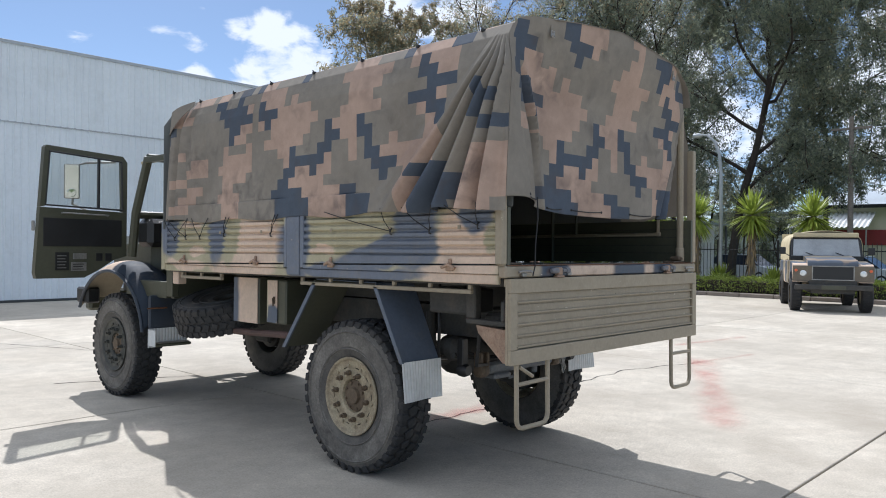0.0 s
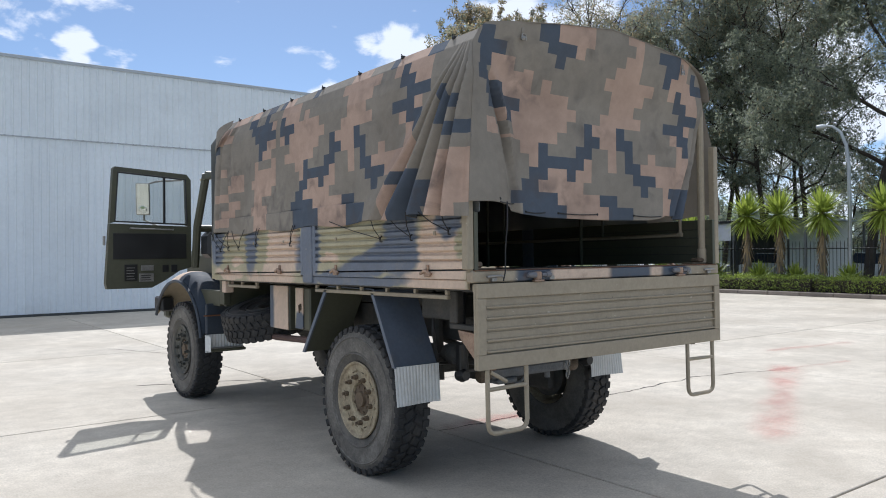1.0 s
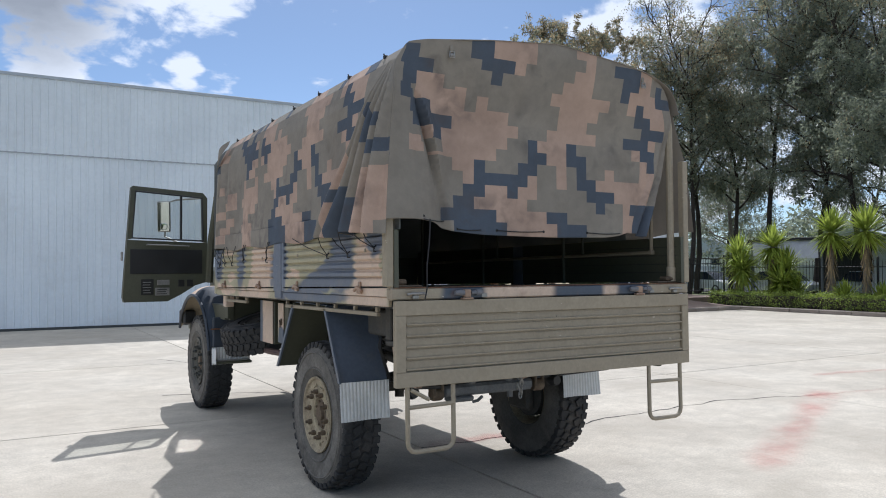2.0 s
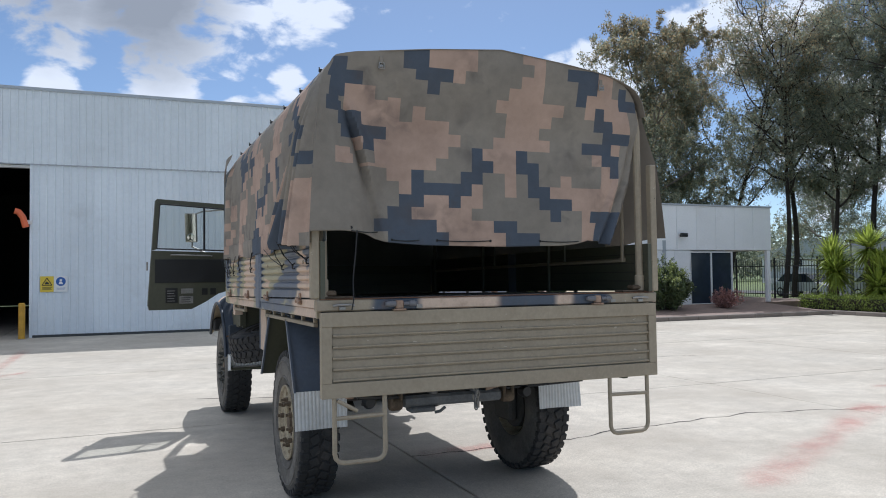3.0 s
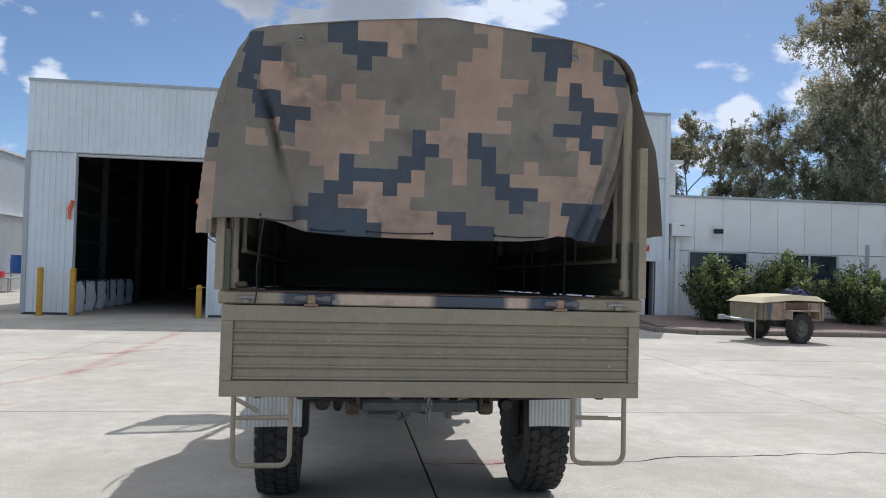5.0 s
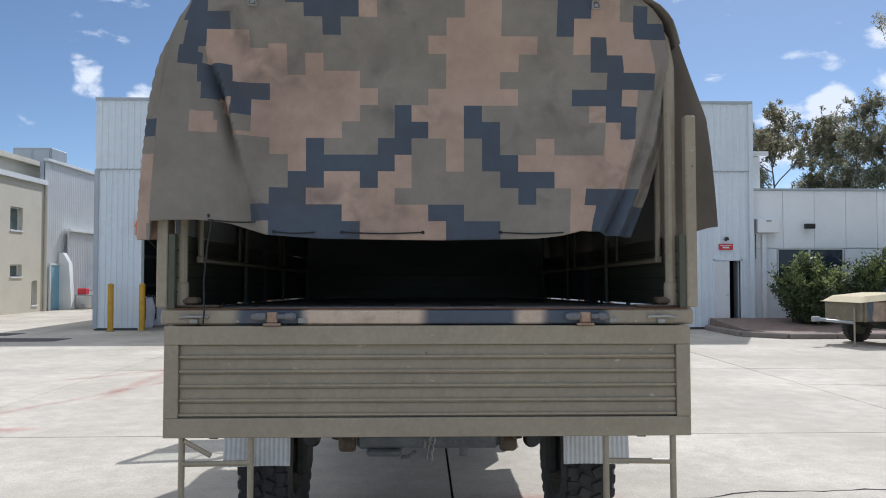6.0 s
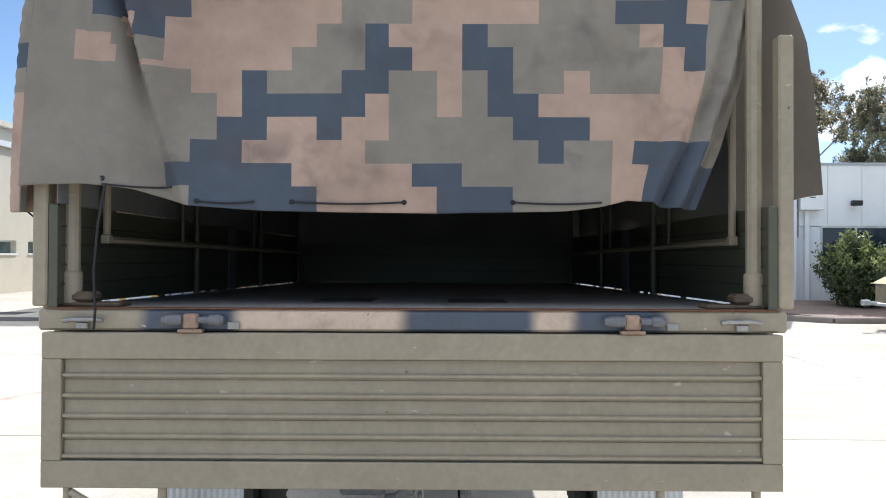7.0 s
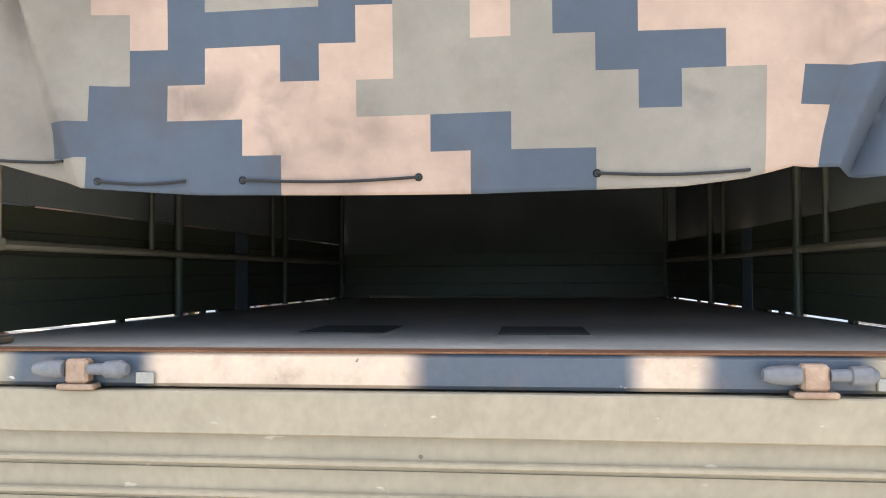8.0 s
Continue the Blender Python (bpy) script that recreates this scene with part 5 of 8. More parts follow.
    part("tow_hitch", hitch, mat_under, truck, "grimy pintle tow hitch")
    for s in (-1, 1):
        sh = Geo().tube([(s * 0.45, 0.18, 1.10), (s * 0.42, 0.14, 1.04), (s * 0.45, 0.12, 1.0), (s * 0.48, 0.14, 1.04), (s * 0.45, 0.18, 1.10)], 0.016, 8)
        sh.box(s * 0.41, s * 0.49, 0.16, 0.22, 1.05, 1.12)
        part("tow_shackle", sh, mat_hub, truck, "rusty tow shackle")
        part("rear_bracket", Geo().prism([(0.10, 1.13), (0.42, 1.15), (0.40, 1.10), (0.20, 0.93), (0.10, 0.93)], "x", s * 0.98, s * 1.02), mat_hinge if s < 0 else mat_olive_dark, truck)
        part("bracket_arm", Geo().box(s * 0.99, s * 1.03, 0.10, 0.50, 1.155, 1.189, c=0.006).box(s * 0.97, s * 1.03, 0.42, 0.50, 1.19, 1.40, c=0.008), mat_under, truck)
        part("valve_box", Geo().box(s * 0.72, s * 0.98, 0.52, 0.88, 1.20, 1.37, c=0.015).box(s * 0.75, s * 0.9, 0.30, 0.46, 1.06, 1.22, c=0.02), mat_under, truck)
        part("brake_chamber", Geo().lathe([(-0.09, 0.0), (-0.09, 0.05), (-0.05, 0.085), (0.0, 0.09), (0.03, 0.075), (0.10, 0.06), (0.10, 0.0)], (s * 0.55, 1.05, 0.90), "y", 18).tube([(s * 0.55, 1.1, 0.9), (s * 0.58, 1.4, 0.82)], 0.02, 8), mat_under, truck)
        part("panhard_rod", Geo().tube([(s * 0.62, 0.98, 0.86), (-s * 0.20, 1.05, 0.74)], 0.024, 8), mat_under, truck)
        part("tail_lamp_box", Geo().box(s * 1.02, s * 1.10, 0.125, 0.165, 1.19, 1.32, c=0.01), mat_under, truck)
        part("tail_lamp", Geo().box(s * 1.03, s * 1.105, 0.09, 0.1245, 1.205, 1.295, c=0.012), mat_red_lens, truck, "red tail lamp lens")
    for x, y, z in ((-0.65, 0.80, 0.775), (0.58, 0.76, 0.775)):
        part("buffer", Geo().lathe([(0, 0.0), (0.0, 0.035), (0.04, 0.05), (0.08, 0.045), (0.10, 0.02), (0.10, 0.0)], (x, y, z), "y", 16).box(x - 0.03, x + 0.03, y + 0.03, y + 0.09, z + 0.03, 1.0, c=0.008), mat_black, truck, "black rubber buffer")
    for x, y in ((-0.9, 0.5), (-0.85, 0.9), (0.9, 0.55)):
        part("air_hose", Geo().tube([(x, y, 1.38), (x - 0.05, y - 0.05, 1.1), (x + 0.1, y + 0.1, 0.85), (x * 0.5, y + 0.3, 0.8)], 0.012, 6), mat_black, truck)


build_chassis()

BED, FALL = 1.525, 0.68  # the deck falls off a little more than the tray towards the cab


def deck_z(y):
    return BED - math.tan(radians(FALL)) * (y - 0.07)


def beaded_slat(length):
    """A tailgate plank with a proud bead along its lower edge."""
    p = [(0.0, -0.0275), (0.010, -0.026), (0.0125, -0.0235), (0.0125, -0.017), (0.010, -0.0145), (0.003, -0.013), (0.002, 0.029), (-0.006, 0.0295), (-0.006, -0.0275)]
    return Geo().prism(p, "x", 0, length)


def slat_mesh(length, axis, high=0.054, deep=0.018):
    p = [(0, -0.5 * high), (0.35 * deep, -0.47 * high), (deep, -0.22 * high), (deep, 0.22 * high), (0.35 * deep, 0.47 * high), (0, 0.5 * high), (-0.008, 0.5 * high), (-0.008, -0.5 * high)]
    return Geo().prism(p, axis, 0, length)


def build_tray():
    deck = part("deck", Geo().box(-1.165, 1.165, 0.07, 4.12, 1.485, BED), mat_bed, truck, "worn dusty plywood tray deck")
    for x, y in ((-0.41, 0.50), (0.12, 0.47)):  # worn mats on the deck
        part("wear_patch", Geo().box(x, x + 0.23, y, y + 0.28, BED + 0.001, BED + 0.004, c=0.001), mat_under, deck)
    for y in (0.2, 0.9, 1.6, 2.3, 3.0, 3.7):
        part("cross_bearer", Geo().box(-1.095, 1.095, y, y + 0.07, 1.39, 1.48), mat_under, truck)
    for s in (-1, 1):
        part("long_bearer", Geo().box(s * 0.38, s * 0.46, 0.1, 4.1, 1.22, 1.385), mat_under, truck)
        part("edge_bearer", Geo().box(s * 1.1, s * 1.165, 0.08, 4.12, 1.40, 1.48), mat_under, truck)
    deck.matrix_basis = Matrix.Translation((0, 0.07, BED)) @ pose(0, 0, 0, -FALL) @ Matrix.Translation((0, -0.07, -BED))
    sill = part("rear_sill", Geo().box(-1.225, 1.225, 0.012, 0.068, 1.452, 1.522, c=0.008), mat_sill, truck, "sprayed camouflage steel rear sill")
    part("edge_strip", Geo().box(-1.2, 1.2, 0.012, 0.075, 1.5225, 1.5262, c=0.001), mat_rust, sill)
    for s in (-1, 1):
        x = s * 0.715
        part("hinge_bracket", Geo().box(x - 0.025, x + 0.025, -0.02, 0.011, 1.46, 1.51, c=0.006).box(x - 0.04, x + 0.04, -0.024, 0.011, 1.449, 1.46, c=0.003), mat_hinge, sill, "chipped tan and rust hinge bracket")
        part("hinge_roller", Geo().lathe([(-0.092, 0.0), (-0.092, 0.011), (-0.075, 0.017), (-0.045, 0.019), (-0.026, 0.017), (-0.026, 0.0)], (x, -0.012, 1.49), "x", 14), mat_roller, sill)
        part("hinge_roller", Geo().lathe([(0.026, 0.0), (0.026, 0.011), (0.06, 0.012), (0.062, 0.017), (0.095, 0.019), (0.108, 0.011), (0.108, 0.0)], (x, -0.012, 1.49), "x", 14), mat_roller, sill)
        part("latch_bar", Geo().tube([(s * 1.0, -0.012, 1.485), (s * 1.02, -0.012, 1.49), (s * 1.1, -0.012, 1.49), (s * 1.13, -0.012, 1.485)], 0.008, 8).box(s * 1.05, s * 1.09, -0.012, 0.011, 1.458, 1.482), mat_steel, sill)
        part("latch_plate", Geo().box(x + 0.115, x + 0.155, 0.004, 0.011, 1.458, 1.482, c=0.002), mat_steel, sill)
        # corner posts
        part("corner_post", Geo().box(s * 1.20, s * 1.25, 0.02, 0.075, 1.53, 2.43 if s > 0 else 1.95, c=0.006), mat_olive, truck)
        part("post_foot", Geo().box(s * 0.98, s * 1.19, 0.075, 0.17, BED + 0.001, BED + 0.014).box(s * 1.08, s * 1.17, 0.078, 0.165, BED + 0.015, BED + 0.05, c=0.02), mat_hub, truck)

    # dropped tailgate with its two folding steps
    gate = part("tailgate", Geo().box(-1.2, 1.2, 0.014, 0.034, 0.945, 1.447, c=0.003), mat_olive, truck, "olive aluminium tailgate hanging down")
    for x0, x1, z0, z1 in ((-1.2, 1.2, 1.362, 1.4475), (-1.2, 1.2, 0.9445, 1.032), (-1.2, -1.135, 1.0325, 1.3615), (1.135, 1.2, 1.0325, 1.3615)):
        part("gate_frame", Geo().box(x0, x1, -0.010, 0.0135, z0, z1, c=0.003), mat_olive, gate)
    me = mesh_of("slat", beaded_slat(2.262), mat_olive, smooth=0)
    for k in range(5):
        piece("slat", me, gate, Matrix.Translation((-1.131, 0.0135, 1.067 + 0.0655 * k)) @ Matrix.Diagonal((1, -1.75, 1, 1)))
    part("gate_lip", Geo().box(-1.19, 1.19, 0.0355, 0.055, 1.40, 1.445), mat_olive, gate)
    for s in (-1, 1):
        xo, xi, zb = s * 1.12, s * 0.81, 0.565
        pts = [(xo, 0.012, 0.99), (xo, 0.008, 0.62)] + [(xo - s * 0.055 * (1 - math.cos(a)), 0.008, 0.62 - 0.055 * math.sin(a)) for a in (0.5, 1.0, 1.57)]
        pts += [(xi + s * 0.055 * (1 - math.sin(a)), 0.008, zb + 0.055 * (1 - math.cos(a))) for a in (0.0, 0.5, 1.0, 1.57)] + [(xi, 0.012, 0.99)]
        step = part("folding_step", Geo().tube(pts, 0.0145, 10), mat_olive, gate, "olive tubular folding step")
        part("rung", Geo().tube([(xo, 0.008, 0.825), (xi, 0.008, 0.83)], 0.013, 8), mat_olive, step)
    part("step_prop", Geo().tube([(-1.105, 0.0, 0.93), (-0.985, -0.005, 0.865)], 0.012, 8), mat_olive, gate)

    # drop sides
    for s in (-1, 1):
        xf = s * 1.195
        part("side_post", Geo().box(s * 1.17, s * 1.225, 2.0, 2.155, 1.42, 1.865, c=0.006), mat_side, truck)
        part("side_post", Geo().box(s * 1.17, s * 1.215, 4.12, 4.19, 1.42, 1.87, c=0.006), mat_side, truck)
        part("bed_rail", Geo().box(s * 1.180, s * 1.208, 0.08, 4.12, 1.412, 1.47, c=0.005), mat_side, truck)
        for y0, y1 in ((0.03, 1.995), (2.16, 4.115)):
            g0, g1 = deck_z(y0) + 0.009, deck_z(y1) + 0.009
            b = part("side_board", Geo().prism([(y0, g0), (y1, g1), (y1, 1.868), (y0, 1.868)], "x", s * 1.178, s * 1.196), mat_side, truck, "sprayed camouflage ribbed drop side")
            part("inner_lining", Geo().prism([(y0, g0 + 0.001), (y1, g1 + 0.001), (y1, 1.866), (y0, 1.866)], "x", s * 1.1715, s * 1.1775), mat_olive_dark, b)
            for k in range(4):  # shallow grooves of the boards inside
                part("lining_rib", Geo().box(s * 1.166, s * 1.171, y0 + 0.03, y1 - 0.03, 1.60 + 0.064 * k, 1.606 + 0.064 * k, c=0.001), mat_under, b)
            for ya, yb in ((y0, y0 + 0.05), (y0 + 0.95, y0 + 0.99), (y1 - 0.35, y1 - 0.31), (y1 - 0.18, y1)):  # blocks added to break up the slit of light
                part("slit_block", Geo().box(s * 1.18, s * 1.195, ya, yb, deck_z(yb) - 0.004, deck_z(ya) + 0.012, c=0.001), mat_under, b)
            me = mesh_of("slat", slat_mesh(y1 - y0 - 0.09, "y", 0.043, 0.02), mat_side)
            for k in range(5):
                # the profile's depth runs along x
                piece("slat", me, b, Matrix.Translation((s * 1.196, y0 + 0.045, 1.605 + 0.0535 * k)) @ Matrix.Diagonal((s, 1, 1, 1)))
            for ya, yb in ((y0, y0 + 0.043), (y1 - 0.043, y1)):
                part("end_stile", Geo().box(s * 1.1965, s * 1.219, ya, yb, 1.477, 1.869, c=0.004), mat_side if ya != 0.03 else mat_olive, b)
            if y0 < 1:
                # dark strip in place of the shadow on the board's inner end
                part("end_cap", Geo().box(s * 1.166, s * 1.196, 0.021, 0.0295, 1.49, 1.866, c=0.002), mat_olive_dark, b)
            part("bottom_rail", Geo().prism([(y0 + 0.0435, 1.4725), (y1 - 0.0435, 1.4725), (y1 - 0.0435, deck_z(y1) - 0.002), (y0 + 0.0435, deck_z(y0) - 0.002)], "x", s * 1.1965, s * 1.217)
                 .prism([(y0 + 0.0435, g0), (y1 - 0.0435, g1), (y1 - 0.0435, 1.574), (y0 + 0.0435, 1.574)], "x", s * 1.1965, s * 1.217), mat_side, b)
            for y in (y0 + 0.42, y1 - 0.38):
                g = Geo().box(s * 1.2175, s * 1.235, y - 0.03, y + 0.03, 1.485, 1.515).tube([(s * 1.235, y - 0.05, 1.50), (s * 1.245, y, 1.525), (s * 1.235, y + 0.06, 1.505)], 0.011, 8)
                g.box(s * 1.2175, s * 1.232, y - 0.012, y + 0.012, 1.515, 1.56)
                part("latch", g, mat_hinge, b, "worn drop-side latch")
            for k in range(3):
                y = y0 + 0.35 + 0.62 * k
                part("rivet_eye", Geo().box(s * 1.2145, s * 1.2215, y - 0.012, y + 0.012, 1.742, 1.766, c=0.003), mat_olive, b)
        # slatted rail under the tray edge
        for y0, y1, n in ((0.33, 2.06, 5), (3.2, 3.9, 2)):
            r = Geo().box(s * 1.135, s * 1.165, y0, y1, 1.345, 1.372, c=0.004)
            for k in range(n + 1):
                y = y0 + (y1 - y0 - 0.03) * k / n
                r.box(s * 1.138, s * 1.162, y, y + 0.028, 1.373, 1.411, c=0.003)
            part("under_rail", r, mat_olive, truck, "olive slatted rail under the tray")
        # rear mudguards
        wing = Geo()
        t = 0.012
        xs = (s * 0.79, s * 1.15)
        wing.prism([(1.22, 1.38), (1.22 + t, 1.38), (0.955 + t, 0.85), (0.955, 0.85)], "x", *xs)
        part("mudguard", wing, mat_navy, truck, "slate blue rear mudguard plate")
        part("mudguard", Geo().prism([(1.90, 1.38), (1.90 + t, 1.38), (2.28 + t, 0.84), (2.28, 0.84)], "x", *xs), mat_olive_dark, truck)
        part("mudguard_rib", Geo().prism([(1.20, 1.36), (1.235, 1.36), (0.965, 0.86), (0.93, 0.86)], "x", s * 1.151, s * 1.165), mat_navy, truck)
        part("mudguard_rib", Geo().prism([(1.88, 1.36), (1.92, 1.36), (2.30, 0.84), (2.26, 0.84)], "x", s * 1.151, s * 1.165), mat_navy, truck)
        part("mudguard_top", Geo().box(s * 0.79, s * 1.14, 1.23, 1.9, 1.381, 1.389), mat_navy, truck)

        def flap_fn(u, v, s=s):
            return (s * (0.785 + 0.375 * u), 0.945 - 0.02 * (1 - v) + 0.0022 * math.sin(u * 2 * math.pi * 14) + 0.012 * math.sin(u * 5) * (1 - v), 0.60 + 0.265 * v)
        part("mudflap", Geo().sheet(flap_fn, 112, 6, 0.006), mat_flap, truck, "ribbed white rubber mudflap")
    # lockers and tank between the wheels
    for s in (-1, 1):
        # dark bodies stand in for the shaded rear faces; the doors carry the paint
        box = part("locker", Geo().box(s * 0.55, s * 0.99, 2.50, 2.76, 0.98, 1.35, c=0.012), mat_olive_dark, truck, "tan and slate steel locker")
        part("locker_door", Geo().box(s * 0.991, s * 1.003, 2.61, 2.755, 0.99, 1.345, c=0.004), mat_locker_door if s < 0 else mat_olive_dark, box)
        box = part("locker", Geo().box(s * 0.55, s * 1.0, 2.88, 3.26, 0.96, 1.36, c=0.012), mat_olive_dark, truck)
        part("locker_door", Geo().box(s * 1.001, s * 1.012, 2.885, 3.255, 0.965, 1.355, c=0.004), mat_locker if s < 0 else mat_olive_dark, box)
        part("locker_latch", Geo().box(s * 1.0035, s * 1.016, 2.63, 2.65, 1.15, 1.21).tube([(s * 1.02, 2.64, 1.13), (s * 1.025, 2.64, 1.2)], 0.006, 6), mat_hub, truck)
    part("spare_carrier", Geo().tube([(-0.95, 2.4, 0.90), (-0.92, 3.3, 0.86), (-0.85, 4.25, 0.84)], 0.03, 8).tube([(-0.85, 3.45, 0.865), (-0.45, 3.45, 0.98)], 0.025, 8).tube([(-0.85, 4.15, 0.845), (-0.45, 4.15, 0.98)], 0.025, 8).box(-0.55, -0.46, 3.3, 4.2, 0.97, 1.02, c=0.008), mat_rustbar, truck)
    zf = deck_z(4.13)
    head = Geo().box(-1.168, 1.168, 4.13, 4.16, zf + 0.012, 2.4)
    for xa, xb in ((-1.168, -0.98), (-0.32, -0.26), (0.27, 1.168)):
        head.box(xa, xb, 4.131, 4.159, zf - 0.05, zf + 0.0118, c=0.001)
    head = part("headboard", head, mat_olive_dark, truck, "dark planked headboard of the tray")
    for k in range(6):
        part("plank_joint", Geo().box(-1.16, 1.16, 4.124, 4.1295, zf + 0.10 + 0.13 * k, zf + 0.108 + 0.13 * k, c=0.001), mat_under, head)
    # white strip added to stand in for the slit of light under the headboard
    part("front_rail", Geo().box(-1.0, 1.0, 4.18, 4.30, zf - 0.075, zf - 0.012, c=0.006), mat_flap, truck, "pale strip added for the bright slit below the headboard")
    # seat frame tubes inside the tray
    for s in (-1, 1):
        x = s * (1.128 if s < 0 else 1.15)
        f = Geo().tube([(x, 0.30, 2.5), (x, 0.30, 1.775), (x, 0.315, 1.757), (x, 3.9, 1.735)], 0.014, 8).box(x - 0.016, x + 0.016, 0.28, 0.32, 1.742, 1.775, c=0.004)
        for y in (1.1, 2.4):
            # darker than the frame, to put the tray's shade into the paint
            part("seat_upright", Geo().tube([(x, y, 1.752), (x, y, 2.5)], 0.011, 8), mat_olive_dark, truck)
        part("seat_frame", f, mat_olive, truck, "olive tubular seat frame")


mat_roller = material("worn_grey_roller", (0.15, 0.15, 0.16), 0.5, vary=0.2, scale=14, fine=90, dirt=(0.07, 0.08, 0.1), dirt_amount=0.6, dirt_scale=14)
mat_rustbar = material("red_brown_bar", (0.10, 0.06, 0.05), 0.7, vary=0.25, scale=8, fine=60)
mat_locker = material("locker_paint", banded("Y", 0.0, 0.1, [(2.5, SIDE_TAN), (2.92, SIDE_TAN), (3.17, NAVY), (3.4, NAVY)], True), 0.5, vary=0.12, scale=4, fine=40, dirt=(0.25, 0.2, 0.15), dirt_amount=0.35, dirt_scale=8)
mat_locker_door = material("locker_door_paint", sprayed(SIDE_TAN, [(2.68, 1.06, 0.10, 0.09, 0, NAVY), (2.76, 1.2, 0.03, 0.2, 0, SIDE_OLIVE)], wander=0.06), 0.5, vary=0.12, scale=4, fine=40, dirt=(0.25, 0.2, 0.15), dirt_amount=0.35, dirt_scale=8)
LEVEL = Matrix.Translation((0, 0, 0.011)) @ pose(0, 0, 0, -0.5)  # the tray leans a little to the front
before = set(truck.children)
build_tray()
for ob in truck.children:
    if ob not in before and not ob.name.startswith(("mudguard", "mudflap", "locker", "spare")):
        ob.matrix_basis = LEVEL @ ob.matrix_basis


def build_cab():
    g = Geo()
    paint = mat_olive_dark
    # floor, rear wall with window, bulkhead
    part("cab_floor", Geo().box(-0.95, 0.95, 4.36, 5.6, 1.12, 1.2), mat_under, truck)
    rear = Geo().box(-1.02, 1.02, 4.32, 4.38, 1.1, 1.85)
    rear.box(-1.02, -0.7, 4.32, 4.38, 1.851, 2.5).box(0.7, 1.02, 4.32, 4.38, 1.851, 2.5).box(-0.7, 0.7, 4.32, 4.38, 2.35, 2.5)
    part("cab_rear_wall", rear, paint, truck)

    def roof_fn(u, v):
        x, y = -1.04 + 2.08 * u, 4.30 + 0.72 * v
        return (x, y, 2.60 - 0.09 * abs(2 * u - 1) ** 4 - 0.03 * (2 * v - 1) ** 2)
    part("cab_roof", Geo().sheet(roof_fn, 24, 8, 0.03), mat_canvas_tan, truck, "pale dusty cab roof")
    for s in (-1, 1):
        part("screen_pillar", Geo().tube([(s * 1.0, 4.93, 2.53), (s * 1.03, 5.14, 1.96), (s * 1.03, 5.22, 1.5)], 0.045, 8), paint, truck)
        part("rear_pillar", Geo().box(s * 0.98, s * 1.05, 4.30, 4.42, 1.12, 2.52), paint, truck)
        part("roof_rail", Geo().box(s * 0.99, s * 1.045, 4.42, 4.95, 2.47, 2.53), paint, truck)
        part("cab_side", Geo().box(s * 0.96, s * 1.05, 4.42, 5.3, 1.10, 1.26), paint, truck)
    part("screen_frame", Geo().tube([(-1.0, 4.95, 2.53), (1.0, 4.95, 2.53)], 0.04, 8).tube([(-1.03, 5.2, 1.94), (1.03, 5.2, 1.94)], 0.04, 8), paint, truck)
    sc = part("windscreen", Geo().add([(-0.97, 4.96, 2.5), (0.97, 4.96, 2.5), (1.0, 5.2, 1.97), (-1.0, 5.2, 1.97), (-0.97, 4.967, 2.5), (0.97, 4.967, 2.5), (1.0, 5.207, 1.97), (-1.0, 5.207, 1.97)],
                                      [(0, 1, 2, 3), (7, 6, 5, 4), (0, 4, 5, 1), (1, 5, 6, 2), (2, 6, 7, 3), (3, 7, 4, 0)]), mat_glass, truck, smooth=0)
    sc.visible_shadow = False
    part("dashboard", Geo().box(-0.95, 0.95, 5.0, 5.3, 1.6, 1.9, c=0.05), mat_black, truck)
    part("bonnet", Geo().box(-0.78, 0.78, 5.22, 6.32, 1.25, 1.72, c=0.09), paint, truck)
    part("grille", Geo().box(-0.55, 0.55, 6.32, 6.36, 1.05, 1.6, c=0.01), mat_black, truck)
    # closed door on the far side
    d = part("cab_door", Geo().box(1.03, 1.06, 4.43, 5.2, 1.262, 1.96, c=0.01).box(1.03, 1.06, 4.43, 4.5, 1.961, 2.46).box(1.03, 1.06, 5.0, 5.06, 1.961, 2.46), paint, truck)
    for x in (-0.5, 0.5):
        part("cab_seat", Geo().box(x - 0.27, x + 0.27, 4.42, 4.95, 1.3, 1.5, c=0.05).box(x - 0.25, x + 0.25, 4.40, 4.52, 1.5, 2.15, c=0.05), mat_black, truck)
    part("steering_wheel", Geo().tube([(0.55 + 0.22 * math.cos(a), 4.98 + 0.08 * math.sin(a), 1.82 + 0.2 * math.sin(a)) for a in [2 * math.pi * k / 24 for k in range(25)]], 0.014, 6), mat_black, truck)
    # open near-side door, seen from its trimmed inner face
    hinge = pose(-1.02, 5.40, 0, 0, 0, 6)  # local -x runs out along the door
    win = [(-0.05, 1.985), (-0.865, 2.005), (-0.825, 2.545), (-0.065, 2.505)]
    # lower panel and the window frame as solid bars
    lower = [(0.0, 1.50), (-0.14, 1.46), (-0.30, 1.36), (-0.46, 1.28), (-0.94, 1.28), (-0.955, 1.34), (-0.912, 1.985), (0.0, 1.965)]
    g = Geo()
    for poly in (lower, [(-0.911, 1.986), (-0.86, 2.0), (-0.82, 2.55), (-0.872, 2.578)], [(-0.872, 2.579), (-0.852, 2.60), (-0.05, 2.56), (-0.06, 2.51), (-0.82, 2.551)], [(0.0, 1.966), (0.0, 2.5), (-0.05, 2.559), (-0.059, 2.509), (-0.045, 1.975)]):
        g.prism(poly, "y", -0.02, 0.045)
    g.v = [tuple(hinge @ Vector(p)) for p in g.v]
    door = part("open_door", g, paint, truck, "olive cab door standing wide open")

    def on_door(name, geo, mat, label=""):
        geo.v = [tuple(hinge @ Vector(p)) for p in geo.v]
        return part(name, geo, mat, door, label)
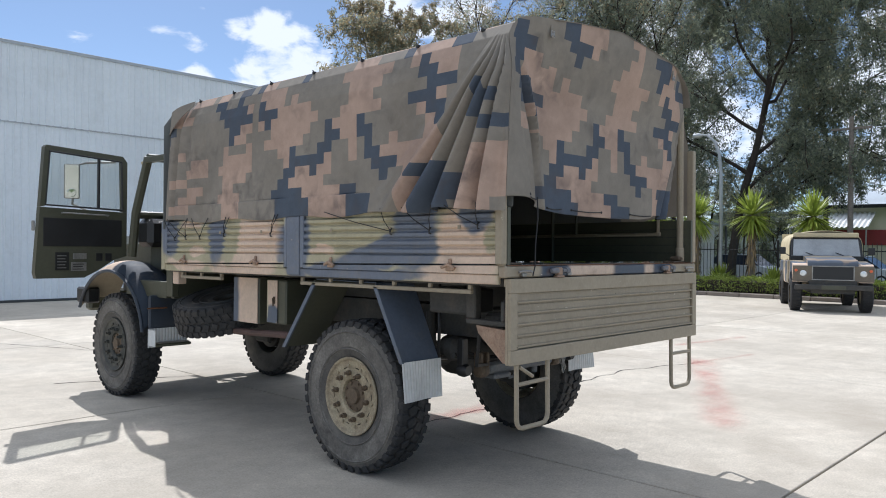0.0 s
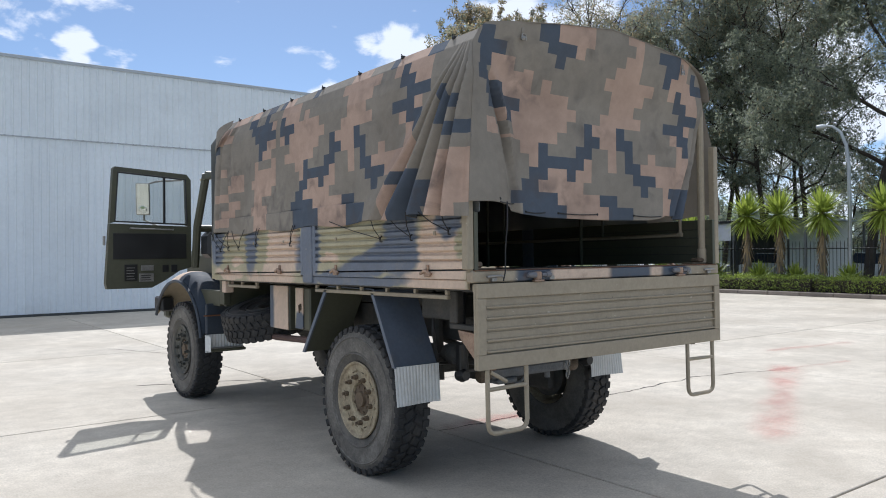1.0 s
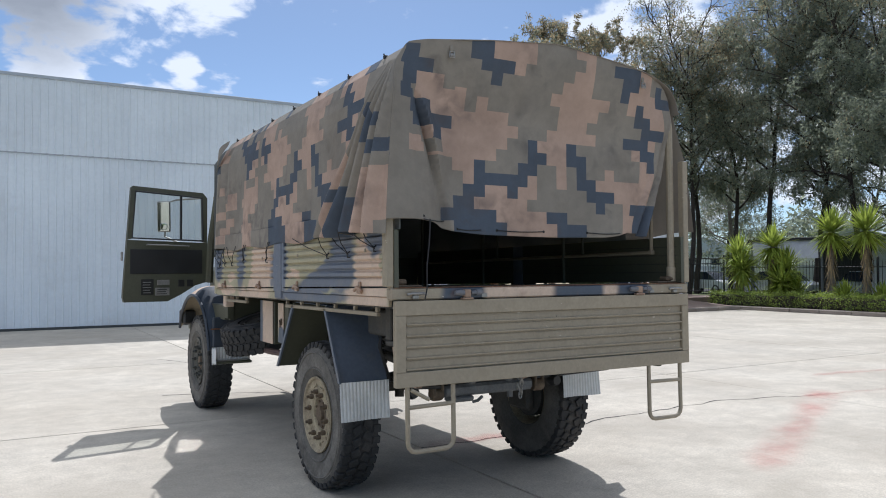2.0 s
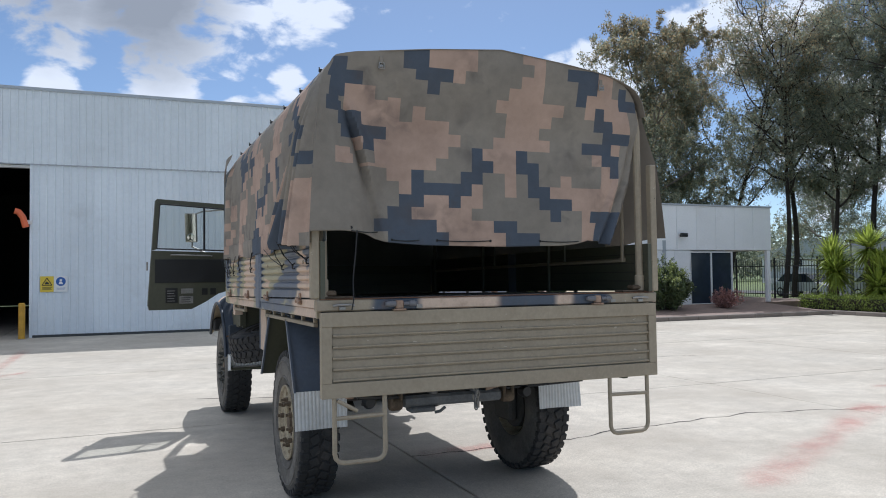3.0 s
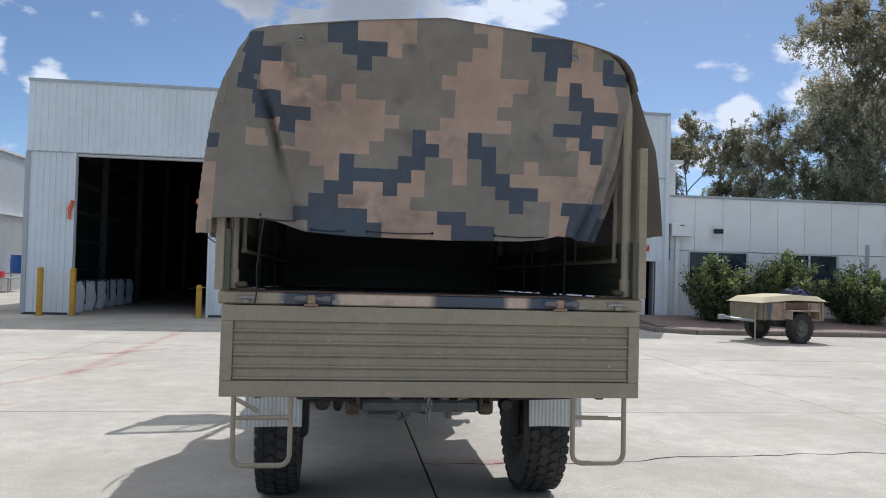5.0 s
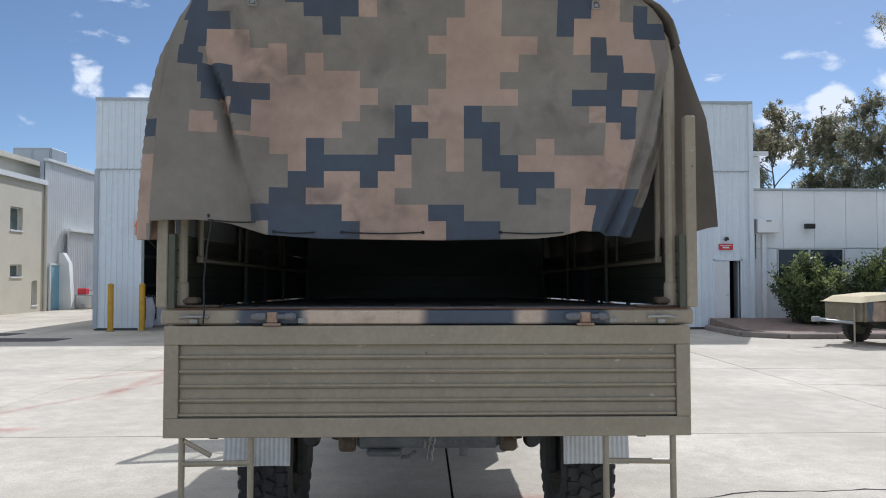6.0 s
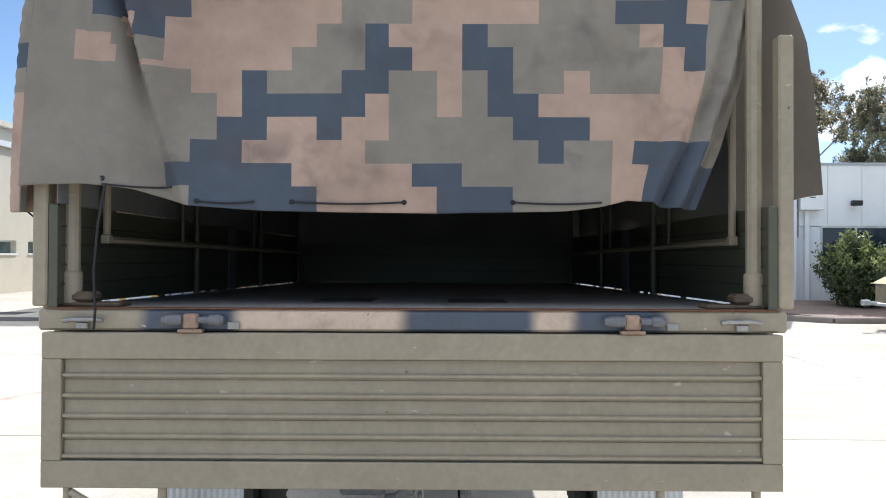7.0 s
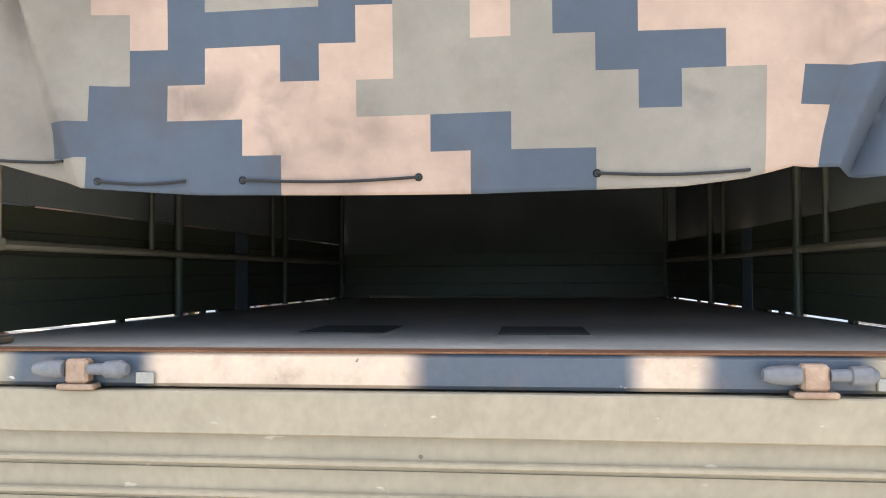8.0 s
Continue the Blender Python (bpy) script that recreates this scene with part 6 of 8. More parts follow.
    on_door("window_divider", Geo().box(-0.315, -0.293, -0.01, 0.02, 2.0, 2.52), mat_black)
    pane = on_door("pane", Geo().prism(win, "y", 0.012, 0.018), mat_pane)
    on_door("window_seal", Geo().tube([(x, -0.022, z) for x, z in [(-0.052, 1.988), (-0.858, 2.008), (-0.822, 2.54), (-0.066, 2.5), (-0.052, 1.988)]], 0.011, 6), mat_black)
    on_door("trim_panel", Geo().box(-0.88, -0.06, -0.028, -0.0205, 1.60, 1.88, c=0.004), mat_black, "black vinyl trim panel")
    on_door("grab_rail", Geo().tube([(-0.70, -0.02, 1.93), (-0.70, -0.05, 1.935), (-0.22, -0.05, 1.925), (-0.22, -0.02, 1.92)], 0.008, 6), mat_steel)
    on_door("door_plate", Geo().box(-0.76, -0.62, -0.026, -0.0205, 1.36, 1.54, c=0.002), mat_black)
    for x0, x1, z0, z1 in ((-0.58, -0.44, 1.47, 1.53), (-0.60, -0.44, 1.35, 1.44)):
        on_door("door_plate", Geo().box(x0, x1, -0.026, -0.0205, z0, z1, c=0.002), mat_steel)
    for k in range(5):
        on_door("text_bar", Geo().box(-0.74, -0.65 - 0.01 * (k % 2), -0.028, -0.0262, 1.38 + 0.03 * k, 1.388 + 0.03 * k, c=0.0004), mat_steel)
    for k in range(3):
        on_door("text_bar", Geo().box(-0.58, -0.47 - 0.01 * (k % 2), -0.028, -0.0262, 1.365 + 0.025 * k, 1.373 + 0.025 * k, c=0.0004), mat_black)
    for x in (-0.34, -0.24):
        on_door("door_latch", Geo().box(x, x + 0.07, -0.027, -0.0205, 1.45, 1.53, c=0.003), mat_black)
    on_door("hinge_strap", Geo().box(-0.97, -0.952, -0.01, 0.03, 1.75, 1.85), mat_steel)
    # mirror on its arm
    arm = part("mirror_arm", Geo().tube([(-1.04, 5.62, 2.52), (-1.3, 5.75, 2.5), (-1.41, 5.78, 2.46), (-1.43, 5.78, 2.05), (-1.2, 5.66, 1.93)], 0.012, 8), mat_steel, truck, "mirror arm of thin steel tube")
    turned = pose(-1.45, 5.75, 2.29, 5, 0, -24)  # the mirror is turned outwards and a little up
    for name, geo, mat, label in (("mirror_case", Geo().box(-0.076, 0.076, 0, 0.035, -0.185, 0.185, c=0.015), mat_steel, ""),
                                  ("mirror", Geo().box(-0.067, 0.067, -0.006, -0.001, -0.175, 0.175, c=0.002), mat_mirror, "mirror glass facing the rear"),
                                  ("mirror_round", Geo().lathe([(-0.018, 0.0), (-0.016, 0.04), (-0.0065, 0.045)], (0.0, 0.0, -0.12), "y", 20), mat_mirror, "")):
        geo.v = [tuple(turned @ Vector(p)) for p in geo.v]
        part(name, geo, mat, arm, label)
    # front wings over the wheels
    for s in (-1, 1):
        def wing(u, v, s=s):
            a = radians(6 + 154 * u)
            y, z = YF + 0.03 - 0.80 * math.cos(a), 0.74 + 0.66 * math.sin(a)
            bow = 0.05 * math.sin(math.pi * v) ** 0.7
            return (s * (0.72 + 0.43 * v), y, z + bow - 0.06 * v ** 6)
        part("front_wing", Geo().sheet(wing, 30, 10, 0.012), mat_wing, truck, "slate and tan rounded front wing")
        part("wing_flare", Geo().tube([wing(k / 30, 1.0) for k in range(31)], 0.018, 8), mat_navy_dark, truck)
        part("wing_skirt", Geo().box(s * 0.72, s * 1.13, 4.60, 4.64, 0.79, 1.12, c=0.012), mat_navy_dark, truck)
        part("side_marker", Geo().box(s * 0.95, s * 1.16, 4.585, 4.60, 0.985, 1.0, c=0.004), mat_rust, truck)
        part("entry_step", Geo().box(s * 0.72, s * 1.12, 4.52, 4.62, 0.61, 0.64, c=0.01), mat_olive_dark, truck)
        part("step_tread", Geo().box(s * 0.74, s * 1.10, 4.53, 4.60, 0.6405, 0.652, c=0.004), mat_steel, truck)

        def ribbed(u, v, s=s):
            return (s * (0.72 + 0.42 * u), 4.61 + 0.004 * math.sin(u * 2 * math.pi * 13), 0.60 + 0.19 * v)
        part("step_flap", Geo().sheet(ribbed, 104, 3, 0.006), mat_flap, truck, "ribbed white rubber flap")

        def side_rib(u, v, s=s):
            return (s * (1.125 + 0.004 * math.sin(u * 2 * math.pi * 9)), 4.48 + 0.13 * u, 0.62 + 0.16 * v)
        part("step_guard", Geo().sheet(side_rib, 72, 3, 0.006), mat_flap, truck)
        part("tray_bracket", Geo().box(s * 1.06, s * 1.15, 4.0, 4.1, 1.26, 1.398, c=0.008), mat_tan, truck)
        part("bumper_end", Geo().box(s * 0.98, s * 1.13, 6.12, 6.42, 0.95, 1.13, c=0.02), mat_black, truck)
    part("front_bumper", Geo().box(-1.0, 1.0, 6.36, 6.5, 0.85, 1.1, c=0.03), paint, truck)


NAVY_DARK = (0.032, 0.042, 0.058)
mat_navy_dark = material("dark_slate_paint", NAVY_DARK, 0.5, vary=0.15, scale=3, fine=40, bump=0.05, dirt=(0.10, 0.09, 0.075), dirt_amount=0.35, dirt_scale=5)
mat_wing = material("wing_paint", banded("Y", 0.0, 0.2, [(4.2, NAVY_DARK), (5.35, NAVY_DARK), (5.45, TAN), (5.9, OLIVE), (6.5, OLIVE)]), 0.68, spec=0.25, vary=0.12, scale=4, fine=40, dirt=(0.2, 0.16, 0.12), dirt_amount=0.35, dirt_scale=5)
build_cab()

# ---- the canvas canopy ----
# The print: for each row of blocks, from the top, runs of columns in slate (d) and brown-pink (p); the rest is olive.
PRINT = """
r0 10:13p 24:26p
r1 8:9d 10:13p 18:19p -9:-7p
r2 3:3d 8:9d 10:13p 22:24d 25:26p 19:19p -9:-6p
r3 3:4d 9:11d 12:12p 23:24d 25:26p 28:28d 18:19p -13:-12d -9:-5p
r4 3:3d 4:5p 10:10d 17:19p 23:23d 24:27p 28:29d 0:1d -9:-6p -4:-3p
r5 4:7p 16:21p 24:24p 25:25d 26:28p 0:0d -4:-3d -12:-10p
r6 4:4d 5:7p 9:9p 17:20p 25:26d 27:28p -3:-1d 0:1d 2:2p -12:-9p
r7 4:6d 7:11p 17:19p 26:28d -2:2d -13:-12d
r8 5:5d 4:4p 6:12p 16:20p 24:26d 27:27p -1:0d 1:2p -13:-13d 31:31d
r9 6:11p 14:14d 15:17p 18:18d 26:27d 25:25p -1:-1d 0:1p 31:32d
r10 2:2p 5:10p 14:15d 16:17p 18:19d 27:27d 26:26p -2:-2p -11:-10p 31:31d
r11 2:2p 7:8p 9:9d 13:14d 17:17p 19:19d 22:22p 26:27p -2:1p -8:-6p 32:33d
r12 8:8p 9:13d 14:14p 17:17p 19:20d 21:27p -3:2p -9:-6p
r13 8:9d 10:11p 12:12d 13:14p 20:20d 21:22d 23:27p -2:1p -12:-10p 31:34p
r14 7:8d 9:13p 21:21d 24:24p 25:28d -2:-1p -9:-7p 31:34p
r15 6:10d 11:15p 16:17d 24:25p 26:29d -3:0p -10:-8p 30:33p
r16 7:11d 12:16p 17:19d 24:25p 26:29d -2:0p -12:-9p 30:33p
r17 7:11d 12:16p 17:19d 24:25p 26:28d -2:0p 30:32p
"""


def read_print():
    cells = {}
    for line in PRINT.strip().splitlines():
        row, *runs = line.split()
        for run in runs:
            a, b = run[:-1].split(":")
            for c in range(int(a), int(b) + 1):
                cells[int(row[1:]), c] = 2 if run[-1] == "d" else 1
    return cells


CELLS = read_print()
CLOTH = [mat_cloth_g, mat_cloth_p, mat_cloth_d]
CLOTH_SUNLIT = [material("thin_canvas_" + n, c, 0.88, vary=0.13, scale=2.2, fine=650, bump=0.07, dirt=(0.15, 0.12, 0.09), dirt_amount=0.4, dirt_scale=1.8, spec=0.2, translucent=0.14)
                for n, c in (("olive", CLOTH_G), ("brown_pink", CLOTH_P), ("slate", CLOTH_D))]


def smooth01(x):
    x = min(1.0, max(0.0, x))
    return x * x * (3 - 2 * x)


def interp(x, rows):
    """A curve through rows of x and value."""
    if x <= rows[0][0]:
        return rows[0][1]
    for (a, p), (b, q) in zip(rows, rows[1:]):
        if x <= b:
            return p + (q - p) * (x - a) / (b - a)
    return rows[-1][1]


def roof_z(x):
    return interp(abs(x), [(0, 3.108), (0.5, 3.06), (0.95, 3.0), (1.05, 2.978), (1.11, 2.943), (1.155, 2.885), (1.18, 2.81), (1.2, 2.72)])


canopy = thing("canvas_canopy", "camouflage-printed canvas canopy laced over the truck tray", "canopy", (0, 0, 0))


FAN = [(-5, 0.02), (1.5, 0.03), (4, 0.072), (6, 0.078), (8.4, -0.035), (10.5, 0.04), (13, 0.085), (15.5, 0.07), (18, -0.03), (20, 0.05), (22.5, 0.09), (24, 0.06), (26.3, -0.035),
       (28.2, 0.04), (30.5, 0.09), (32, 0.07), (34.3, -0.045), (36, 0.03), (38.5, 0.075), (41, 0.03), (47, 0.005), (60, 0.0)]
CORNER = [(-30, 0.0), (-15, 0.0), (-9.5, -0.03), (-7.2, 0.06), (-3, 0.05), (0, 0.032), (3.2, 0.045), (4.6, 0.012), (6.5, 0.03), (9, 0.015), (11.6, -0.045), (12.6, -0.04), (15, 0.07),
          (18, 0.055), (23, 0.015), (32, 0.0)]
POSTSIDE = [(-10, 0.05), (2, 0.06), (6, -0.02), (10, 0.05), (14, 0.0), (18, 0.025), (26, 0.0)]


def left_x(y, z):
    """How far out the near-side sheet hangs."""
    low = smooth01((2.95 - z) / 1.1)
    x = -interp(z, [(1.8, 1.215), (2.5, 1.205), (2.72, 1.2), (2.81, 1.182), (2.885, 1.157), (2.955, 1.11)])
    r = math.hypot(y + 0.02, 3.02 - z)
    th = math.degrees(math.atan2(y + 0.02, max(0.01, 3.02 - z)))
    wob = 0.7 * math.sin(2.2 * z) + 0.4 * math.sin(5.1 * z + 1)
    fold = sum(interp(th + wob + d, FAN) for d in (-0.7, 0.0, 0.7)) / 3
    x -= min(r, 0.55 + 0.5 * (r - 0.55)) * ((0.9 + 1.0 * smooth01((th - 2.5) / 4)) * fold + 0.02 * smooth01((th - 2) / 5) * (1 - smooth01((th - 34) / 8))) * smooth01((r - 0.06) / 0.4) + 0.006 * r * math.sin(th * 1.1 + 3 * z) * (1 - smooth01((th - 36) / 20))
    x -= 0.03 * low * math.exp(-(y / 0.18) ** 2)
    x -= low * (0.012 * math.sin(y * 6.1 + 1.2 * z) + 0.007 * math.sin(y * 13.7 + 2.0 * z))
    x = min(x, -1.222) if z < 2.0 else min(x, -1.168) if z < 2.7 else x  # the valleys lie against the hoops
    # slack folds at the front corner
    x -= interp(y + 0.05 * math.sin(2.5 * z), [(3.4, 0.0), (3.55, 0.03), (3.66, 0.012), (3.76, 0.055), (3.785, 0.04), (3.80, -0.045), (3.83, -0.03), (3.9, 0.035), (3.98, 0.045), (4.06, 0.0)]) * smooth01((2.93 - z) / 0.3)
    return x


def front_drop(y):
    return 0.12 * max(0.0, (y - 3.86) / 0.28) ** 2


def left_bottom(y):
    return 1.858 + 0.012 * math.sin(y * 7.0) + 0.02 * smooth01((y - 3.3) / 0.8) - 0.02 * math.exp(-((y - 0.05) / 0.25) ** 2) + 0.02 * math.exp(-((y - 0.46) / 0.1) ** 2) + 0.018 * math.exp(-((y - 0.79) / 0.07) ** 2)


def build_canopy():
    CW, RH, SUB = 0.0865, 0.08, 14
    # near side
    c0, c1, r0, r1 = -14, 34, 3, 18
    nu, nv = (c1 - c0) * SUB, (r1 - r0) * SUB

    def side(u, v):
        c, r = c0 + (c1 - c0) * u, r0 + (r1 - r0) * v
        y = 1.71 - CW * (c - 14)
        z = max(3.28 - RH * r, left_bottom(y))
        z = min(z, 2.955 - front_drop(y))
        return (left_x(y, z) + front_drop(y) * 0.6, y + 0.07 * smooth01((z - 2.65) / 0.28) * smooth01((0.35 - y) / 0.35), z)
    g = Geo().sheet(side, nu, nv, 0.004, lambda i, j: CELLS.get((r0 + j // SUB, c0 + i // SUB), 0))
    sheet = part("side_sheet", g, CLOTH, canopy, "near-side canvas hanging in slanting folds", smooth=50)
    # turned-back corner of the front fold
    part("torn_corner", Geo().sheet(lambda u, v: (-1.225 - 0.03 * math.sin(3 * u) - 0.02 * v, 3.55 + 0.42 * u, 2.93 - 0.05 * u - 0.16 * v * (0.3 + u)), 8, 6, 0.004), mat_cloth_g, sheet)
    # roof
    xs = [1.19 * math.sin(math.pi / 2 * (k / 20)) for k in range(-20, 21)]

    def roof(u, v):
        k = u * 40
        x = xs[min(40, round(k))]
        y = -0.03 + 4.13 * v + 0.07 * smooth01((abs(x) - 0.75) / 0.35) * (1 - v) ** 4
        sag = 0.012 * abs(math.sin(math.pi * (y / 1.33)))
        return (x, y, roof_z(x) + 0.012 - sag * (1 - (x / 1.25) ** 4) - front_drop(y))
    part("roof_sheet", Geo().sheet(roof, 40, 48, 0.004, lambda i, j: CELLS.get((5 + i // 4, 30 - j), 0)), CLOTH, canopy, smooth=50)
    # rear flap
    W, H, SUB = 0.0828, 0.079, 8
    c0, c1, r0, r1 = 2, 30, 0, 18
    nu, nv = (c1 - c0) * SUB, (r1 - r0) * SUB
    pull_r = [(1.86, -0.17), (2.08, -0.085), (2.33, -0.02), (2.66, 0.0), (2.84, -0.04), (3.2, -0.05)]
    hem = [(-1.3, 1.915), (-1.0, 1.935), (-0.9, 1.92), (-0.75, 1.872), (-0.5, 1.855), (0.1, 1.848), (0.5, 1.856), (0.62, 1.87), (0.75, 1.895), (0.9, 1.89), (1.0, 1.87), (1.2, 1.87)]

    def flap(u, v):
        c, r = c0 + (c1 - c0) * u, r0 + (r1 - r0) * v
        X = -1.32 + W * c
        z = 3.199 - H * r
        z = max(min(z, roof_z(X) + 0.012), interp(X, hem))
        left = smooth01((-0.93 - X) / 0.224)
        right = smooth01((X - 0.55) / 0.6)
        low = smooth01((2.9 - z) / 0.9)
        X += interp(X, [(-1.1, 0.0), (-0.95, -0.02), (-0.82, -0.017), (-0.244, -0.001), (0.005, -0.010), (0.17, -0.006), (0.50, 0.008), (0.584, 0.014), (0.8, 0.02), (1.1, 0.0)])  # the cloth is stretched unevenly
        x = X * (1 - left) + left * (left_x(-0.02, z) - 0.004) + right * interp(z, pull_r)
        y = -0.02 + 0.12 * smooth01((3.1 - z) / 0.6)
        # gathered corner
        ra = math.hypot(X + 1.05, 2.92 - z)
        th = math.degrees(math.atan2(X + 1.05, max(0.01, 2.92 - z)))
        y -= 0.10 * low * smooth01((-0.72 - X) / 0.4)
        y -= 1.15 * ra * interp(th + 0.5 * math.sin(3 * z), CORNER) * smooth01((ra - 0.05) / 0.3) * (1.7 - 1.35 * smooth01((ra - 0.35) / 0.5))
        y += 0.008 * math.sin(4.2 * X + 2.0 * z) * low + 0.004 * math.sin(11 * X - 5 * z) * low
        # slack folds by the other post
        rb = math.hypot(X - 1.17, 2.95 - z)
        tb = math.degrees(math.atan2(1.17 - X, max(0.01, 2.95 - z)))
        y += rb * interp(tb, POSTSIDE) * smooth01((rb - 0.05) / 0.4)
        y += 0.07 * smooth01((X - 1.02) / 0.14) * low
        y += 0.02 * math.exp(-((X + 0.0) / 0.5) ** 2) * low
        y += 0.07 * smooth01((z - 2.65) / 0.28) * smooth01((X - 0.75) / 0.35)
        y = y * (1 - left) + (-0.024 + 0.07 * smooth01((z - 2.65) / 0.28)) * left
        return (x, y, z)

    def printed(i, j):
        X, z = -1.32 + W * (c0 + (i + 0.5) / SUB), 3.199 - H * (r0 + (j + 0.5) / SUB)
        th = math.degrees(math.atan2(X + 1.05, max(0.01, 2.92 - z)))
        if z < 2.86 and th < 12.6 and (z > 2.24 or X < -0.93):  # the back layers of the gathered corner
            if th < -8:
                return 2 if 2.14 < z < 2.31 else 0 if z > 2.31 else 1
            if (z > 2.66 and th > -2) or (z > 2.5 and th > 7.5):
                return 2
            return 1 if 2.34 < z < 2.44 and 3.5 < th < 9.5 else 0
        drop = 0.058 * smooth01((-0.5 - (-1.32 + W * (c0 + i // SUB + 0.5))) / 0.3) * (1 if z > 2.35 else 0)  # the cloth has slipped down here
        return CELLS.get((r0 + int((3.199 - z - drop) / H), c0 + i // SUB), 0)
    g = Geo().sheet(flap, nu, nv, 0.004, printed)
    rear = part("rear_flap", g, CLOTH, canopy, "rear canvas flap with a slack hem", smooth=50)
    # eyelets and cord in the hem
    at = lambda X, z: Vector(flap((((X + 1.32) / W) - c0) / (c1 - c0), ((3.199 - z) / H - r0) / (r1 - r0)))
    for X in (-0.97, -0.715, -0.408, -0.022, 0.337):
        p = at(X, 1.882 if abs(X) < 0.8 else 1.95)
        part("eyelet", Geo().lathe([(-0.005, 0.0), (-0.005, 0.006), (-0.007, 0.0075), (-0.004, 0.009)], (p.x, p.y, p.z), "y", 12), mat_black, rear)
    for a, b in ((-0.97, -0.80), (-0.715, -0.53), (-0.408, -0.022), (0.337, 0.63)):
        pts = [at(a + (b - a) * k / 8, 1.882 if a > -0.9 else 1.93) + Vector((0, -0.008, -0.006 * math.sin(math.pi * k / 8))) for k in range(9)]
        part("hem_cord", Geo().tube(pts, 0.0035, 6), mat_cord, rear)
    for X in (-0.80, 0.77):
        p = at(X, 2.975)
        b = Geo().box(p.x - 0.012, p.x + 0.012, p.y - 0.012, p.y - 0.003, p.z - 0.02, p.z + 0.02, c=0.002)
        part("strap", b, mat_cloth_g, rear)
        k = Geo().tube([(p.x - 0.018, p.y - 0.014, p.z - 0.055), (p.x + 0.018, p.y - 0.014, p.z - 0.055), (p.x + 0.014, p.y - 0.014, p.z - 0.02), (p.x - 0.014, p.y - 0.014, p.z - 0.02), (p.x - 0.018, p.y - 0.014, p.z - 0.055)], 0.005, 6)
        part("buckle", k.box(p.x - 0.012, p.x + 0.012, p.y - 0.02, p.y - 0.006, p.z - 0.05, p.z - 0.03), mat_steel, rear, "small steel buckle")
    # loose rope at the gathered corner
    rope = [(-0.985, -0.035, 1.93), (-1.0, -0.05, 1.80), (-1.015, -0.045, 1.65), (-1.012, -0.04, 1.52), (-1.02, -0.03, 1.46)]
    part("tie_rope", Geo().tube(rope, 0.0042, 6), mat_cord, canopy, "dark rope tied to the sill")

    # far side, billowing outwards
    def far(u, v):
        y = 0.10 + 4.1 * u
        t = v
        x = interp(t, [(0, 1.18), (0.08, 1.205), (0.45, 1.335), (0.6, 1.35), (1, 1.37)])
        z = interp(t, [(0, 2.90), (0.08, 2.82), (0.45, 2.44), (0.6, 2.28), (1, 1.90 - 0.09 * smooth01(u * 3) + 0.015 * math.sin(6 * y))])
        k = smooth01(u * 3)
        x -= k * max(0.0, x - 1.245) * 0.8
        return (x + 0.012 * math.sin(9 * y + 3 * z) * t, y + 0.03 * math.sin(3 * z), z)
    part("side_sheet", Geo().sheet(far, 90, 24, 0.0, lambda i, j: CELLS.get((3 + j // 2, 30 - i // 2), 0) if i > 14 else 0), CLOTH_SUNLIT, canopy, "far-side canvas with the sun glowing through it", smooth=50)
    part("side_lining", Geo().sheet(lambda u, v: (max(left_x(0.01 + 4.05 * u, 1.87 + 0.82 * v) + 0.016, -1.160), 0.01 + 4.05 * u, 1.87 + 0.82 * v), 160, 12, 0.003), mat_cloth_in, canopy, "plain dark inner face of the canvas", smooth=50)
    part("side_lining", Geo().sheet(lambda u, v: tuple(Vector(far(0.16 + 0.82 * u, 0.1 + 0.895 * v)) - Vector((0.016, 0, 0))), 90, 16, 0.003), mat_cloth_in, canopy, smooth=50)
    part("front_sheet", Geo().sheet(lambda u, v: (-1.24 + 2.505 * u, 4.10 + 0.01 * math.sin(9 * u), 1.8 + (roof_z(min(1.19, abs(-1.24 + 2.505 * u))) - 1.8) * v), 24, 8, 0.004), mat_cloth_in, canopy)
    # hoops
    for y in (0.108, 1.35, 2.65, 3.95):
        low = deck_z(y) + 0.004
        a, b = (1.160, 1.152) if y < 1 else (1.145, 1.145)
        pts = [(-a, y, low), (-a, y, 2.68), (-1.13, y, 2.81), (-1.07, y, 2.905), (-0.95, y, 2.945), (0, y, 3.055), (0.95, y, 2.945), (1.07, y, 2.905), (1.13, y, 2.81), (b, y, 2.68), (b, y, low)]
        # hoops further in get a dark paint that imitates the shade under the canvas
        hoop = part("hoop", Geo().tube(pts, 0.027 if y < 1 else 0.017, 10), mat_olive if y < 1 else mat_olive_dark, canopy, "olive steel canopy hoop")
        for s in (-1, 1) if y < 1 else ():
            part("hoop_socket", Geo().lathe([(0, 0.034), (0.10, 0.034), (0.108, 0.028)], (-a if s < 0 else b, y, BED + 0.013), "z", 14), mat_olive if y < 1 else mat_olive_dark, hoop)
    # buckles along the near-side shoulder
    for k in range(7):
        y = 0.28 + 0.56 * k
        part("roof_buckle", Geo().box(-1.132, -1.104, y - 0.011, y + 0.011, 2.945, 2.966, c=0.003).tube([(-1.12, y, 2.96), (-1.128, y + 0.008, 2.976)], 0.005, 6), mat_black, canopy)
